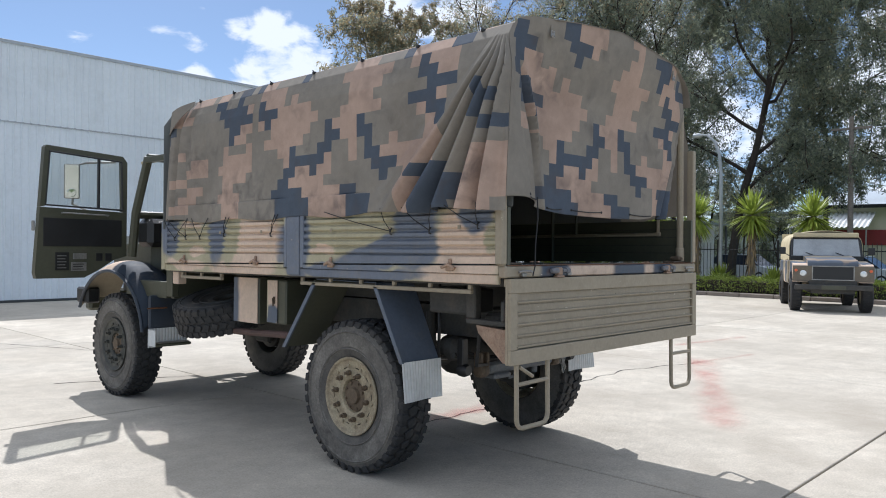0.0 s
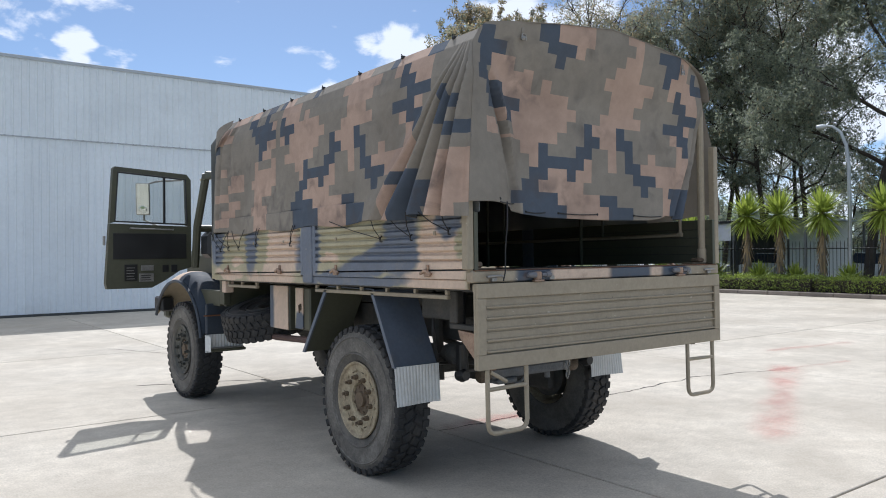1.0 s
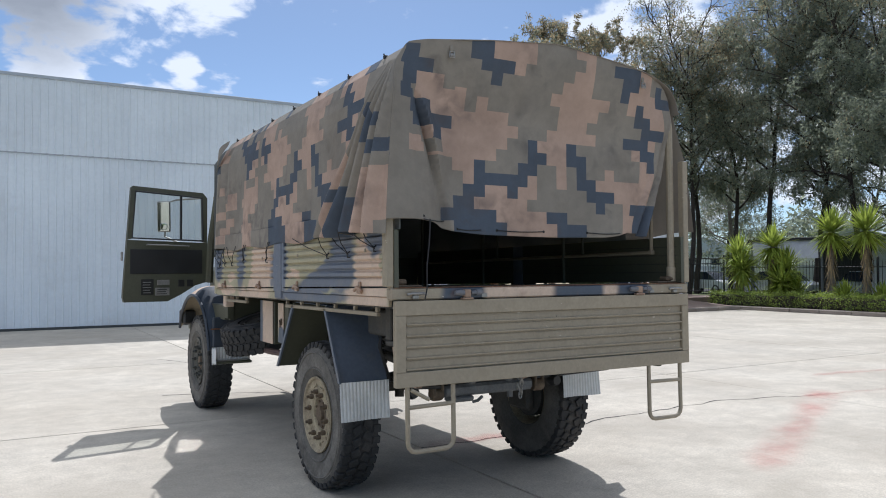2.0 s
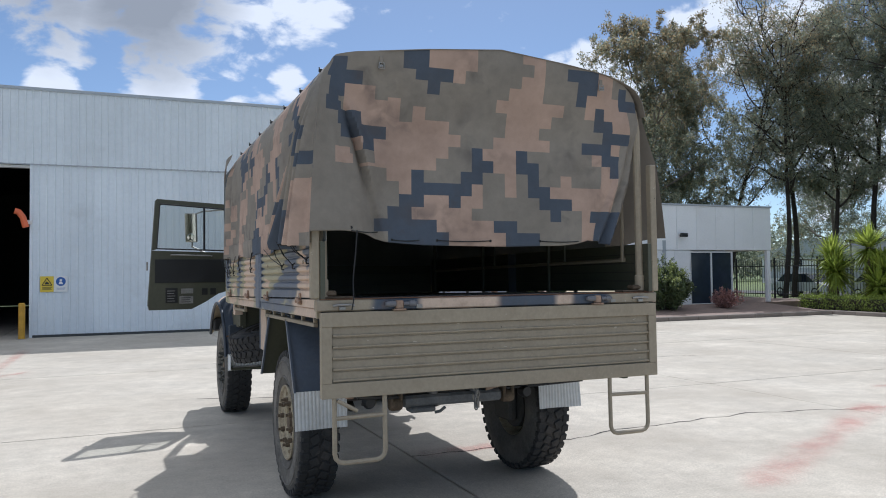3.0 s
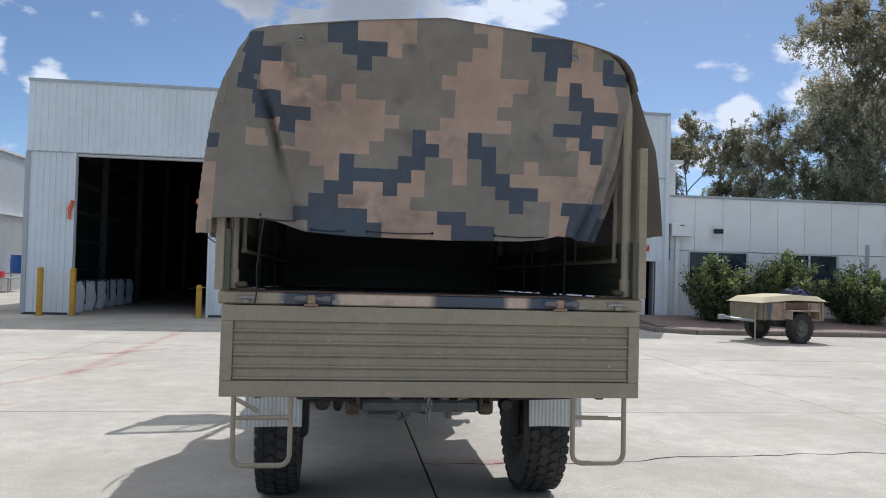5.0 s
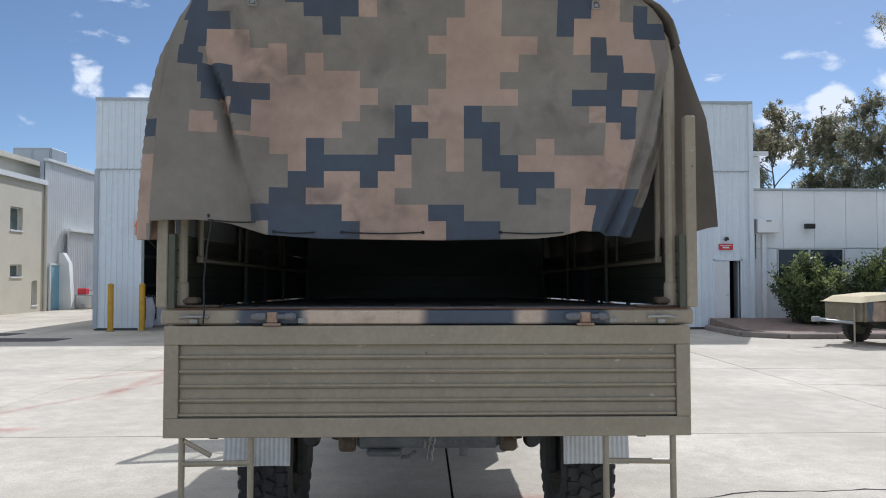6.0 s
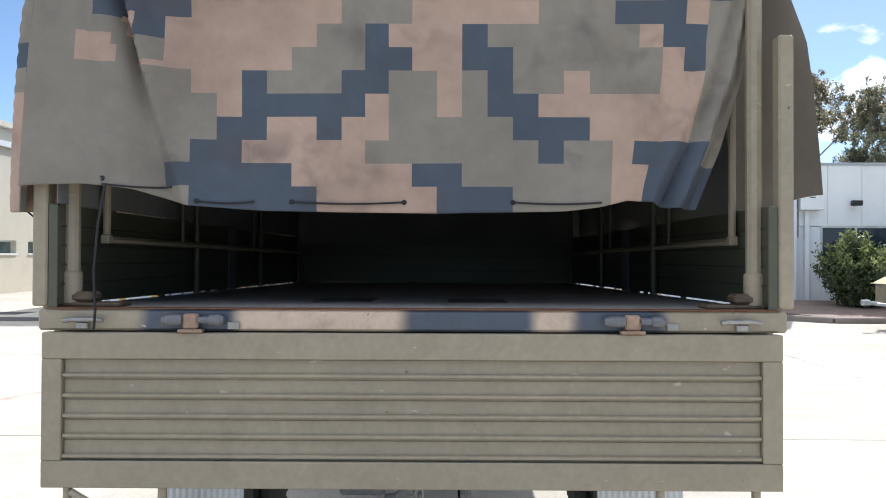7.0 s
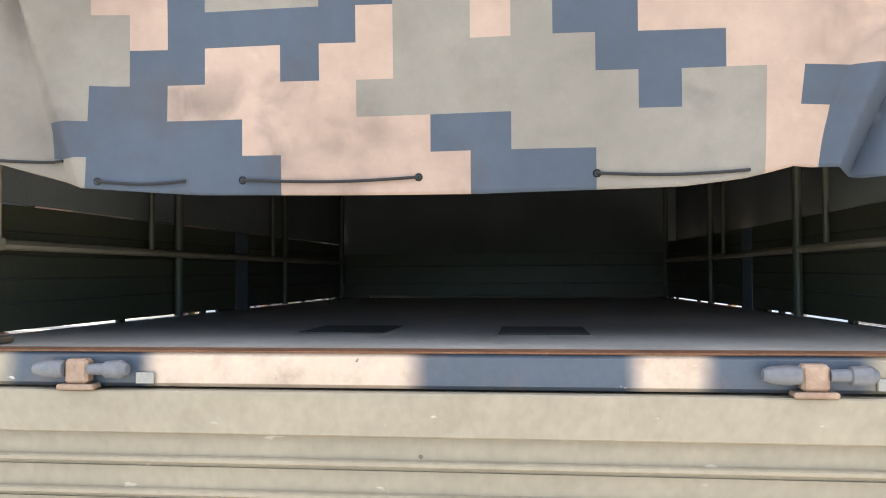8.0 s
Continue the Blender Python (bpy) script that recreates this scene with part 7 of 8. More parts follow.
    # lacing down to the drop side
    for y0, ym, y1, z in ((1.68, 0.98, 1.02, 1.735), (0.82, 0.62, 0.48, 1.735), (0.42, 0.22, 0.12, 1.76), (2.30, 2.36, 2.26, 1.735), (2.95, 3.05, 3.0, 1.74), (3.55, 3.45, 3.3, 1.72), (3.95, 3.7, 3.62, 1.72), (3.6, 3.9, 4.0, 1.71)):
        a, b, c = Vector((left_x(y0, 1.89) - 0.012, y0, 1.885)), Vector((-1.228, ym, z)), Vector((left_x(y1, 1.89) - 0.012, y1, 1.885))
        mid1, mid2 = (a + b) / 2 + Vector((-0.012, 0, -0.006)), (b + c) / 2 + Vector((-0.012, 0, -0.006))
        part("lacing_cord", Geo().tube([a, mid1, b, mid2, c], 0.0032, 6), mat_cord, canopy, "dark lacing cord")
        part("lacing_hook", Geo().tube([(-1.218, ym, z + 0.02), (-1.236, ym, z + 0.005), (-1.232, ym, z - 0.02), (-1.218, ym, z - 0.018)], 0.005, 6), mat_black, canopy)


build_canopy()
canopy.matrix_basis = LEVEL

# ---- planting ----
def mesh_from_arrays(name, verts, quads, mats, slots=None):
    me = bpy.data.meshes.new(name)
    me.vertices.add(len(verts))
    me.vertices.foreach_set("co", np.asarray(verts, dtype=np.float32).ravel())
    n = len(quads)
    me.loops.add(n * 4)
    me.loops.foreach_set("vertex_index", np.asarray(quads, dtype=np.int32).ravel())
    me.polygons.add(n)
    me.polygons.foreach_set("loop_start", np.arange(0, n * 4, 4, dtype=np.int32))
    for m in mats:
        me.materials.append(m)
    if slots is not None:
        me.polygons.foreach_set("material_index", np.asarray(slots, dtype=np.int32))
    me.update()
    me.validate()
    return me


def leaf_arrays(rng, centres, length, width, hang=0.0, flat=0.0):
    """A pointed leaf blade at each centre. hang: how far the blades point down; flat: how far they lie level."""
    n = len(centres)
    d = rng.normal(size=(n, 3))
    d[:, 2] = d[:, 2] * (1 - flat) - hang * np.abs(rng.normal(1.0, 0.5, n))
    d /= np.linalg.norm(d, axis=1)[:, None]
    s = np.cross(d, rng.normal(size=(n, 3)))
    s /= np.linalg.norm(s, axis=1)[:, None]
    ln = (length * rng.uniform(0.6, 1.25, n))[:, None]
    wd = (width * rng.uniform(0.6, 1.25, n))[:, None]
    c = np.asarray(centres)
    v = np.stack([c, c + d * ln * 0.45 + s * wd * 0.5, c + d * ln, c + d * ln * 0.45 - s * wd * 0.5], axis=1).reshape(-1, 3)
    q = np.arange(4 * n).reshape(-1, 4)
    return v, q


def gum_tree(x, y, h, spread, seed, base=0.32, leaves=20000, warm=0.25, girth=0.28, bark=None, label="tall grey-green gum tree with airy crown", size=0.27):
    """Trunk, forking limbs and branchlets; leaves hang in sprays round the ends of the branchlets."""
    rng = np.random.default_rng(seed)
    t = thing("gum_tree", label, "tree", (x, y, 0), group="gum trees by the yard")
    g = Geo()

    def grow(start, heading, length, radius, steps, lift, shake, end):
        """A crooked tapering branch; gives its points."""
        pts, p, d = [start], start.copy(), heading.normalized()
        for k in range(steps):
            d = (d + Vector((0, 0, lift)) + Vector(rng.normal(size=3)) * shake).normalized()
            p = p + d * (length / steps)
            pts.append(p.copy())
        g.tube(pts, radius, 8 if radius > 0.08 else 5, r1=end)
        return pts

    stem = grow(Vector((0, 0, -0.05)), Vector((rng.normal() * 0.03, rng.normal() * 0.03, 1)), h * 0.88, girth, 14, 0.06, 0.07, girth * 0.16)
    tips = []
    count = 9 + int(h * 0.45)
    turn = rng.uniform(0, 6.28)
    for k in range(count):
        f = base + (0.97 - base) * (k + rng.uniform(0.0, 0.9)) / count
        i = f * 14
        p = stem[int(i)].lerp(stem[min(14, int(i) + 1)], i - int(i))
        turn += 2.4 + rng.normal() * 0.4
        q = (f - base) / (1 - base)
        wide = spread * (0.40 + 0.62 * math.sqrt(max(0.05, 1 - ((q - 0.55) / 0.62) ** 2))) * rng.uniform(0.75, 1.15)
        up = 0.35 + 0.9 * q
        limb = grow(p, Vector((math.cos(turn), math.sin(turn), up)), wide, girth * (0.46 - 0.26 * q), 8, 0.09 - 0.05 * (1 - q), 0.16, 0.028)
        tips.append(limb[-1])
        for j in (3, 4, 5, 6, 7):
            a = turn + rng.choice((-1, 1)) * rng.uniform(0.5, 1.5)
            twig = grow(limb[j], Vector((math.cos(a), math.sin(a), rng.uniform(-0.15, 0.9))), wide * rng.uniform(0.22, 0.48), 0.035, 4, 0.02, 0.22, 0.010)
            tips += [twig[-1], twig[2]]
    tips.append(stem[-1])
    part("trunk", g, bark or mat_bark, t, "mottled gum trunk and limbs")
    cs, ms = [], []
    zmid = h * (0.5 + 0.5 * base)
    per = leaves / len(tips)
    for c in tips:
        r = spread * rng.uniform(0.12, 0.21)
        m = int(per * rng.uniform(0.5, 1.5))
        sprays = 10
        start = rng.normal(size=(sprays, 3)) * np.array([0.55, 0.55, 0.36]) * r
        drop = rng.normal(size=(sprays, 3)) * 0.30 * r + np.array([0, 0, -0.55 * r])
        which = rng.integers(0, sprays, m)
        pts = np.array(c) + start[which] + drop[which] * rng.random((m, 1)) + rng.normal(size=(m, 3)) * 0.085 * r
        cs.append(pts)
        ms.append(np.where(rng.random(m) < warm * (0.35 + 1.3 * max(0.0, (c.z - zmid) / (h - zmid))), 1, 0))
    v, q = leaf_arrays(rng, np.concatenate(cs), size, size * 0.30, hang=0.75)
    crown = new("crown", mesh_from_arrays("crown", v, q, [mat_gum, mat_gum_warm], np.concatenate(ms)))
    crown.parent = t
    return t


# place, height, spread, where the crown begins, leaves, share of brownish leaves
GUMS = [(25.2, 31.0, 15.2, 4.7, 0.24, 92000, 0.5), (18.6, 36.0, 9.6, 3.4, 0.2, 52000, 0.4), (29.6, 35.5, 14.0, 4.6, 0.2, 30000, 0.45), (33.0, 33.0, 17.0, 4.8, 0.25, 30000, 0.4),
        (36.4, 31.0, 20.4, 5.2, 0.38, 11000, 0.4), (38.0, 20.8, 21.5, 5.8, 0.34, 36000, 0.2), (33.2, 13.1, 21.5, 8.0, 0.19, 190000, 0.1), (34.5, 3.5, 18.0, 6.8, 0.24, 80000, 0.1),
        (31.0, -4.0, 17.0, 6.0, 0.36, 24000, 0.15), (43.0, 11.5, 19.0, 6.2, 0.28, 45000, 0.2), (46.0, 35.0, 19.0, 6.5, 0.18, 56000, 0.35), (36.0, 42.0, 17.0, 5.6, 0.2, 26000, 0.45),
        (45.0, 23.0, 19.0, 6.4, 0.26, 40000, 0.25), (38.0, 26.6, 21.5, 5.4, 0.34, 48000, 0.3), (33.5, 29.0, 17.5, 4.6, 0.38, 17000, 0.4), (39.0, 19.0, 19.0, 5.4, 0.30, 26000, 0.2), (50.0, 28.5, 16.0, 6.2, 0.25, 36000, 0.25), (54.0, 43.0, 16.0, 6.5, 0.14, 44000, 0.3), (21.0, 32.5, 9.6, 2.9, 0.2, 34000, 0.3),
        (56.0, 21.6, 7.0, 3.2, 0.1, 9000, 0.1), (57.0, 25.4, 7.6, 3.4, 0.1, 9000, 0.1), (55.0, 18.4, 5.6, 2.6, 0.1, 7000, 0.1), (36.0, 28.0, 17.0, 4.0, 0.34, 22000, 0.3), (38.0, 23.7, 18.0, 4.2, 0.34, 26000, 0.2), (37.5, 22.2, 17.0, 4.0, 0.36, 24000, 0.2)]
for k, (x, y, h, sp, base, n, warm) in enumerate(GUMS):
    gum_tree(x, y, h, sp, 11 + k, base, n, warm, girth=0.25 if k == 6 else 0.07 + 0.0055 * h, size=0.27 if k in (2, 19, 20, 21) else 0.20, bark=None if k in (0, 1, 2, 10, 18) else mat_bark_dark,
             label="broad dark-trunked gum tree behind the fence" if k == 6 else "tall grey-green gum tree with airy crown")


def yucca(y, h, heads, seed, x=24.0):
    rng = np.random.default_rng(seed)
    t = thing("yucca", "tall yucca with spiky yellow-green head" if h > 2.5 else "low yucca clump with spiky leaves", "yucca", (x, y, 0.12), group="yuccas in the garden bed")
    if h > 1.2:
        part("trunk", Geo().tube([(0, 0, -0.02), (0.03, 0.02, h * 0.4), (0, 0, h - 0.75)], 0.13, 10, r1=0.09), mat_bark, t)
        n = 130
        a, z = rng.uniform(0, 2 * math.pi, n), rng.uniform(0.25 * h, h - 0.7, n)
        c = np.stack([0.1 * np.cos(a), 0.1 * np.sin(a), z], axis=1)
        d = np.stack([np.cos(a) * 0.35, np.sin(a) * 0.35, -np.ones(n)], axis=1)
        d /= np.linalg.norm(d, axis=1)[:, None]
        s = np.stack([-np.sin(a), np.cos(a), 0 * a], axis=1)
        ln = rng.uniform(0.3, 0.55, n)[:, None]
        v = np.stack([c - s * 0.03, c + d * ln - s * 0.008, c + d * ln + s * 0.008, c + s * 0.03], axis=1).reshape(-1, 3)
        th = new("dry_skirt", mesh_from_arrays("dry_skirt", v, np.arange(4 * n).reshape(-1, 4), [mat_yucca_dead]))
        th.parent = t
    for k in range(heads):
        z0 = max(0.15, h - 0.75 - 0.55 * k)
        off = Vector((rng.normal() * 0.18 * k, rng.normal() * 0.25 * k, z0))
        n = 330
        a = rng.uniform(0, 2 * math.pi, n)
        el = rng.uniform(-1.15, 1.45, n)
        d = np.stack([np.cos(a) * np.cos(el), np.sin(a) * np.cos(el), np.sin(el)], axis=1)
        s = np.stack([-np.sin(a), np.cos(a), 0 * a], axis=1)
        ln = rng.uniform(0.68, 1.14, n)[:, None] if h > 1.2 else rng.uniform(0.55, 0.85, n)[:, None]
        c = np.array(off) + d * 0.05
        drop = np.array([0, 0, -1.0]) * (0.10 * np.cos(el))[:, None]
        mid, tip = c + d * ln * 0.55 + drop * 0.25, c + d * ln + drop
        w0, w1 = 0.024, 0.038
        v = np.stack([c - s * w0, mid - s * w1, mid + s * w1, c + s * w0, mid - s * w1, tip - s * 0.003, tip + s * 0.003, mid + s * w1], axis=1).reshape(-1, 3)
        q = np.arange(8 * n).reshape(-1, 4)
        hd = new("leaf_head", mesh_from_arrays("leaf_head", v, q, [mat_yucca]))
        hd.parent = t
    return t


for k, (y, h, heads) in enumerate(((17.75, 2.75, 2), (16.1, 3.1, 1), (15.55, 2.2, 3), (13.6, 3.6, 1), (12.25, 3.6, 1), (10.6, 3.6, 1), (8.45, 3.6, 1), (6.3, 3.5, 1),
                                   (13.0, 1.05, 1), (11.6, 1.0, 1), (9.6, 1.0, 1), (7.6, 0.95, 1))):
    yucca(y, h, heads, 60 + k, 24.0 if h > 1.2 else 23.9)


def leafy(name, label, category, at, half, n, mats, seed, size, shoots=150, group="", foot=0.45):
    """A free-growing bush of many leafy shoots that fan out from its foot; leaves at the ends of the upper shoots are
    paler.
    """
    rng = np.random.default_rng(seed)
    t = thing(name, label, category, at, group=group)
    hx, hy, hz = half  # half width, half depth, height
    cs, ms = [], []
    g = Geo()
    for k in range(shoots):
        a = rng.uniform(0, 2 * math.pi)
        e = math.asin(rng.uniform(-0.25, 1.0))
        reach = rng.uniform(0.72, 1.08) * (1 + 0.14 * math.sin(3 * a + seed) + 0.10 * math.sin(7 * a + 2 * e))
        tip = np.array([hx * math.cos(a) * math.cos(e), hy * math.sin(a) * math.cos(e), hz * (0.42 + 0.55 * math.sin(e))]) * np.array([reach, reach, 0.5 + 0.5 * reach])
        root = np.array([foot * tip[0], foot * tip[1], max(0.04, 0.35 * tip[2] - 0.2 * hz)])
        m = int(n / shoots * rng.uniform(0.6, 1.4))
        u = rng.random(m) ** 0.75
        bow = np.array([0, 0, 0.12 * hz])
        line = root + (tip - root) * u[:, None] + bow * np.sin(math.pi * u)[:, None] * 0.5
        cs.append(line + rng.normal(size=(m, 3)) * 0.055 * (1.15 - 0.6 * u)[:, None] * min(hx, 1.0) * 1.3)
        ms.append(np.where((u > 0.80) & (rng.random(m) < 0.75) & (tip[2] > 0.55 * hz), 1, 0))
        if k % 6 == 0:
            g.tube([Vector((root[0] * 0.3, root[1] * 0.3, 0.0)), Vector(root), Vector(root + (tip - root) * 0.8)], 0.016, 5, r1=0.004)
    cs, ms = np.concatenate(cs), np.concatenate(ms)
    keep = cs[:, 2] > 0.03
    v, q = leaf_arrays(rng, cs[keep], size, size * 0.40, hang=-0.35)
    ob = new("foliage", mesh_from_arrays("foliage", v, q, mats, ms[keep]))
    ob.parent = t
    part("stems", g, mat_bark_dark, t)
    return t


mat_shrub_tip = material("pale_shrub_leaf", (0.30, 0.34, 0.12), 0.45, vary=0.25, scale=1.5, fine=8, bump=0.0, per_island=0.35, translucent=0.4)
for k, (x, y, hx, hz) in enumerate(((11.35, 18.5, 1.0, 2.05), (13.6, 18.6, 1.3, 2.2), (16.2, 18.5, 1.2, 1.92))):
    leafy("shrub", "dense green shrub with paler upper leaves before the office windows", "shrub", (x, y, 0.125 + 0.22 * (y - 16.45) / 3.25), (hx, 0.9, hz), 15000, [mat_shrub, mat_shrub_tip], 200 + k, 0.13, 190, "shrubs before the office")
leafy("red_shrub", "small reddish shrub beside the glass door", "shrub", (18.95, 18.3, 0.245), (0.60, 0.55, 0.78), 3400, [mat_redshrub, mat_redshrub], 300, 0.085, 90)
leafy("lane_shrub", "small grey-green plant on the lane island", "shrub", (-13.6, 15.5, 0.0), (0.6, 0.6, 1.0), 2600, [mat_shrub, mat_shrub_tip], 310, 0.12, 60)


def hedge(y0, y1, seed):
    rng = np.random.default_rng(seed)
    t = thing("hedge", "low clipped green hedge along the kerb", "hedge", (23.15, y0, 0.13), group="clipped hedge")
    ln = y1 - y0
    n = int(1500 * ln)
    u = rng.random((n, 3))
    p = np.stack([(u[:, 0] - 0.5) * 0.8, u[:, 1] * ln, u[:, 2] * 0.48], axis=1)
    face = rng.integers(0, 4, n)
    p[face == 0, 2] = 0.48
    p[face == 1, 2] = 0.48
    p[face == 2, 0] = -0.4
    p[face == 3, 0] = 0.4
    bump = 0.05 * np.sin(p[:, 1] * 5.1) + 0.04 * np.sin(p[:, 1] * 11.3 + 1)
    p[:, 2] += bump * (p[:, 2] / 0.48)
    p[:, 0] += 0.05 * np.sin(p[:, 1] * 7.0)
    p += rng.normal(size=(n, 3)) * 0.035
    v, q = leaf_arrays(rng, p, 0.075, 0.04, hang=-0.3)
    ob = new("foliage", mesh_from_arrays("foliage", v, q, [mat_hedge]))
    ob.parent = t
    part("hedge_core", Geo().box(-0.33, 0.33, 0.02, ln - 0.02, 0, 0.42, c=0.05), mat_bark_dark, t)


for k in range(7):
    hedge(18.4 - 4.0 * (k + 1) + 0.05, 18.4 - 4.0 * k - 0.05, 400 + k)


# ---- fence, lamp, poles ----
def build_fence():
    pale = mesh_of("pale", Geo().tube([(0, 0, 0.1), (0, 0, 1.78)], 0.0125, 6).tube([(0, 0, 1.78), (0, 0, 1.86)], 0.0125, 6, r1=0.002), mat_fence)
    post = mesh_of("post", Geo().box(-0.035, 0.035, -0.035, 0.035, -0.02, 1.95, c=0.006), mat_fence)
    rail = mesh_of("rail", Geo().box(-0.02, 0.02, 0.036, 2.364, -0.02, 0.02), mat_fence)
    for k in range(22):
        f = thing("fence_panel", "black steel palisade fence panel", "fence", (26.0, 37.0 - 2.4 * (k + 1), 0.12 if k > 6 else 0.30), group="palisade fence")
        piece("post", post, f)
        for z in (0.25, 1.55):
            piece("rail", rail, f, pose(0, 0, z))
        for j in range(15):
            piece("pale", pale, f, pose(0, 0.16 + 0.148 * j, 0))


build_fence()

lamp = thing("street_lamp", "grey gooseneck lamp post behind the hedge", "lamp post", (24.5, 9.85, 0.12))
part("pole", Geo().tube([(0, 0, -0.02), (0, 0, 3.0), (0, 0.02, 4.6), (0, 0.1, 5.3), (0, 0.3, 5.8), (0, 0.6, 6.05), (0, 0.85, 6.1)], 0.075, 12, r1=0.045), mat_galv, lamp)
part("lamp_head", Geo().lathe([(-0.16, 0.0), (-0.15, 0.06), (0.0, 0.1), (0.2, 0.09), (0.26, 0.0)], (0, 0.95, 6.08), "y", 14), mat_galv, lamp)
pole = thing("utility_pole", "weathered timber utility pole", "pole", (31.0, 7.0, 0))
part("pole", Geo().tube([(0, 0, -0.03), (0, 0, 7.4)], 0.13, 12, r1=0.10), mat_bark, pole)
part("cross_arm", Geo().box(-0.06, 0.06, -0.8, 0.8, 6.85, 6.95), mat_bark, pole)
con = thing("carport", "low carport with dark roof edge and grey hanging sheets", "carport", (30.0, 14.3, 0))
part("roof", Geo().box(0, 6.0, 0, 7.7, 2.98, 3.06), mat_roof, con)
part("roof_edge", Geo().box(-0.05, -0.001, -0.02, 7.72, 2.95, 3.09, c=0.006), mat_black, con)
for x in (0.1, 5.8):
    for y in (0.1, 3.7, 7.5):
        part("post", Geo().box(x, x + 0.1, y, y + 0.1, -0.03, 2.979), mat_dim_steel, con)
part("hanging_sheet", Geo().sheet(lambda u, v: (0.06 + 0.03 * math.sin(9 * u) * (1 - v), 3.85 + 3.6 * u, 2.97 - (0.78 + 0.10 * math.sin(5 * u + 1)) * (1 - v)), 40, 6, 0.006), mat_bag, con, "grey sheet hanging under the roof edge")
# dark wall stands in for the shade under the carport roof
part("back_wall", Geo().box(5.95, 6.05, 3.6, 7.7, -0.03, 2.97), mat_shed_in, con)
part("back_wall", Geo().box(3.95, 4.05, 0, 3.595, -0.03, 2.97), mat_panel, con)


def house(x, y, w, d, h, rz, wall, band, label):
    b = thing("house", label, "house", (x, y, 0), rz, group="buildings beyond the fence")
    part("wall", Geo().box(-d / 2, d / 2, -w / 2, w / 2, -0.03, h), wall, b)
    part("roof", Geo().prism([(-w / 2 - 0.4, h), (w / 2 + 0.4, h), (w / 2 + 0.4, h + 0.15), (0, h + w * 0.2), (-w / 2 - 0.4, h + 0.15)], "x", -d / 2 - 0.4, d / 2 + 0.4), mat_roof, b)
    part("wall_band", Geo().box(-d / 2 - 0.04, -d / 2 - 0.001, -w / 2, w / 2, 0.6, 1.9), band, b)
    for k in range(int(w // 3)):
        y0 = -w / 2 + 1.0 + 3 * k
        win = part("window", Geo().box(-d / 2 - 0.05, -d / 2 + 0.02, y0, y0 + 1.2, 2.0, min(h - 0.2, 3.0)), mat_white, b)
        part("pane", Geo().box(-d / 2 - 0.055, -d / 2 - 0.051, y0 + 0.06, y0 + 1.14, 2.06, min(h - 0.26, 2.94), c=0.001), mat_dark_glass, win)


def build_shopfront():
    """A long building across the street, its ridge along the street, with a ribbed awning and a red band."""
    b = thing("house", "cream building with grey metal roof, white ribbed awning and red band", "house", (62, 0, 0), group="buildings beyond the fence")
    part("wall", Geo().box(0, 10, -2, 18, -0.03, 5.2), mat_cream, b)
    part("roof", Geo().prism([(-0.6, 5.21), (10.6, 5.21), (10.6, 5.36), (5, 6.75), (-0.6, 5.36)], "y", -2.5, 18.2), mat_roof, b)
    part("fascia", Geo().box(-0.7, -0.601, -2.5, 18.2, 5.1, 5.38), mat_fence, b)
    part("red_band", Geo().box(-0.08, -0.001, -2, 19, 2.2, 3.4), mat_dull_red, b)
    part("awning", Geo().sheet(lambda u, v: (-0.05 - 2.2 * v, 13.6 + 6.0 * u, 4.75 - 1.2 * v + 0.06 * math.sin(2 * math.pi * 17 * u)), 136, 2, 0.02), mat_white, b, "white ribbed awning sheet")
    for y in (13.7, 16.6, 19.5):
        part("awning_post", Geo().box(-2.25, -2.17, y, y + 0.08, -0.03, 3.4), mat_galv, b)
    for y in (3.0, 6.5, 10.0):
        w = part("window", Geo().box(-0.05, -0.001, y, y + 1.8, 3.7, 4.7), mat_white, b)
        part("pane", Geo().box(-0.06, -0.051, y + 0.08, y + 1.72, 3.78, 4.62, c=0.002), mat_dark_glass, w)
    c = thing("house", "low pale annexe with small dark windows", "house", (63, 19.4, 0), group="buildings beyond the fence")
    part("wall", Geo().box(0, 8, 0, 8, -0.03, 4.8), mat_flash, c)
    part("roof", Geo().box(-0.3, 8.3, -0.1, 8.3, 4.81, 5.0), mat_roof, c)
    for y in (1.0, 4.5):
        w = part("window", Geo().box(-0.05, -0.001, y, y + 1.2, 2.9, 4.2), mat_white, c)
        part("pane", Geo().box(-0.06, -0.051, y + 0.08, y + 1.12, 2.98, 4.12, c=0.002), mat_dark_glass, w)


build_shopfront()
house(66, 37, 10, 9, 3.2, 20, mat_white, mat_flash, "low white building with metal roof")
house(58, -12, 14, 9, 4.0, -10, mat_cream, mat_flash, "cream low building with metal roof")
house(84, 70, 12, 12, 3.4, 30, mat_white, mat_flash, "long white building with metal roof")
road = part("road", Geo().prism([(38, -120), (44, -120), (47, 140), (41, 140)], "z", -0.029, -0.012), mat_asphalt, smooth=0)
tagged(road, "grey asphalt street beyond the fence", "road", kind="structure")


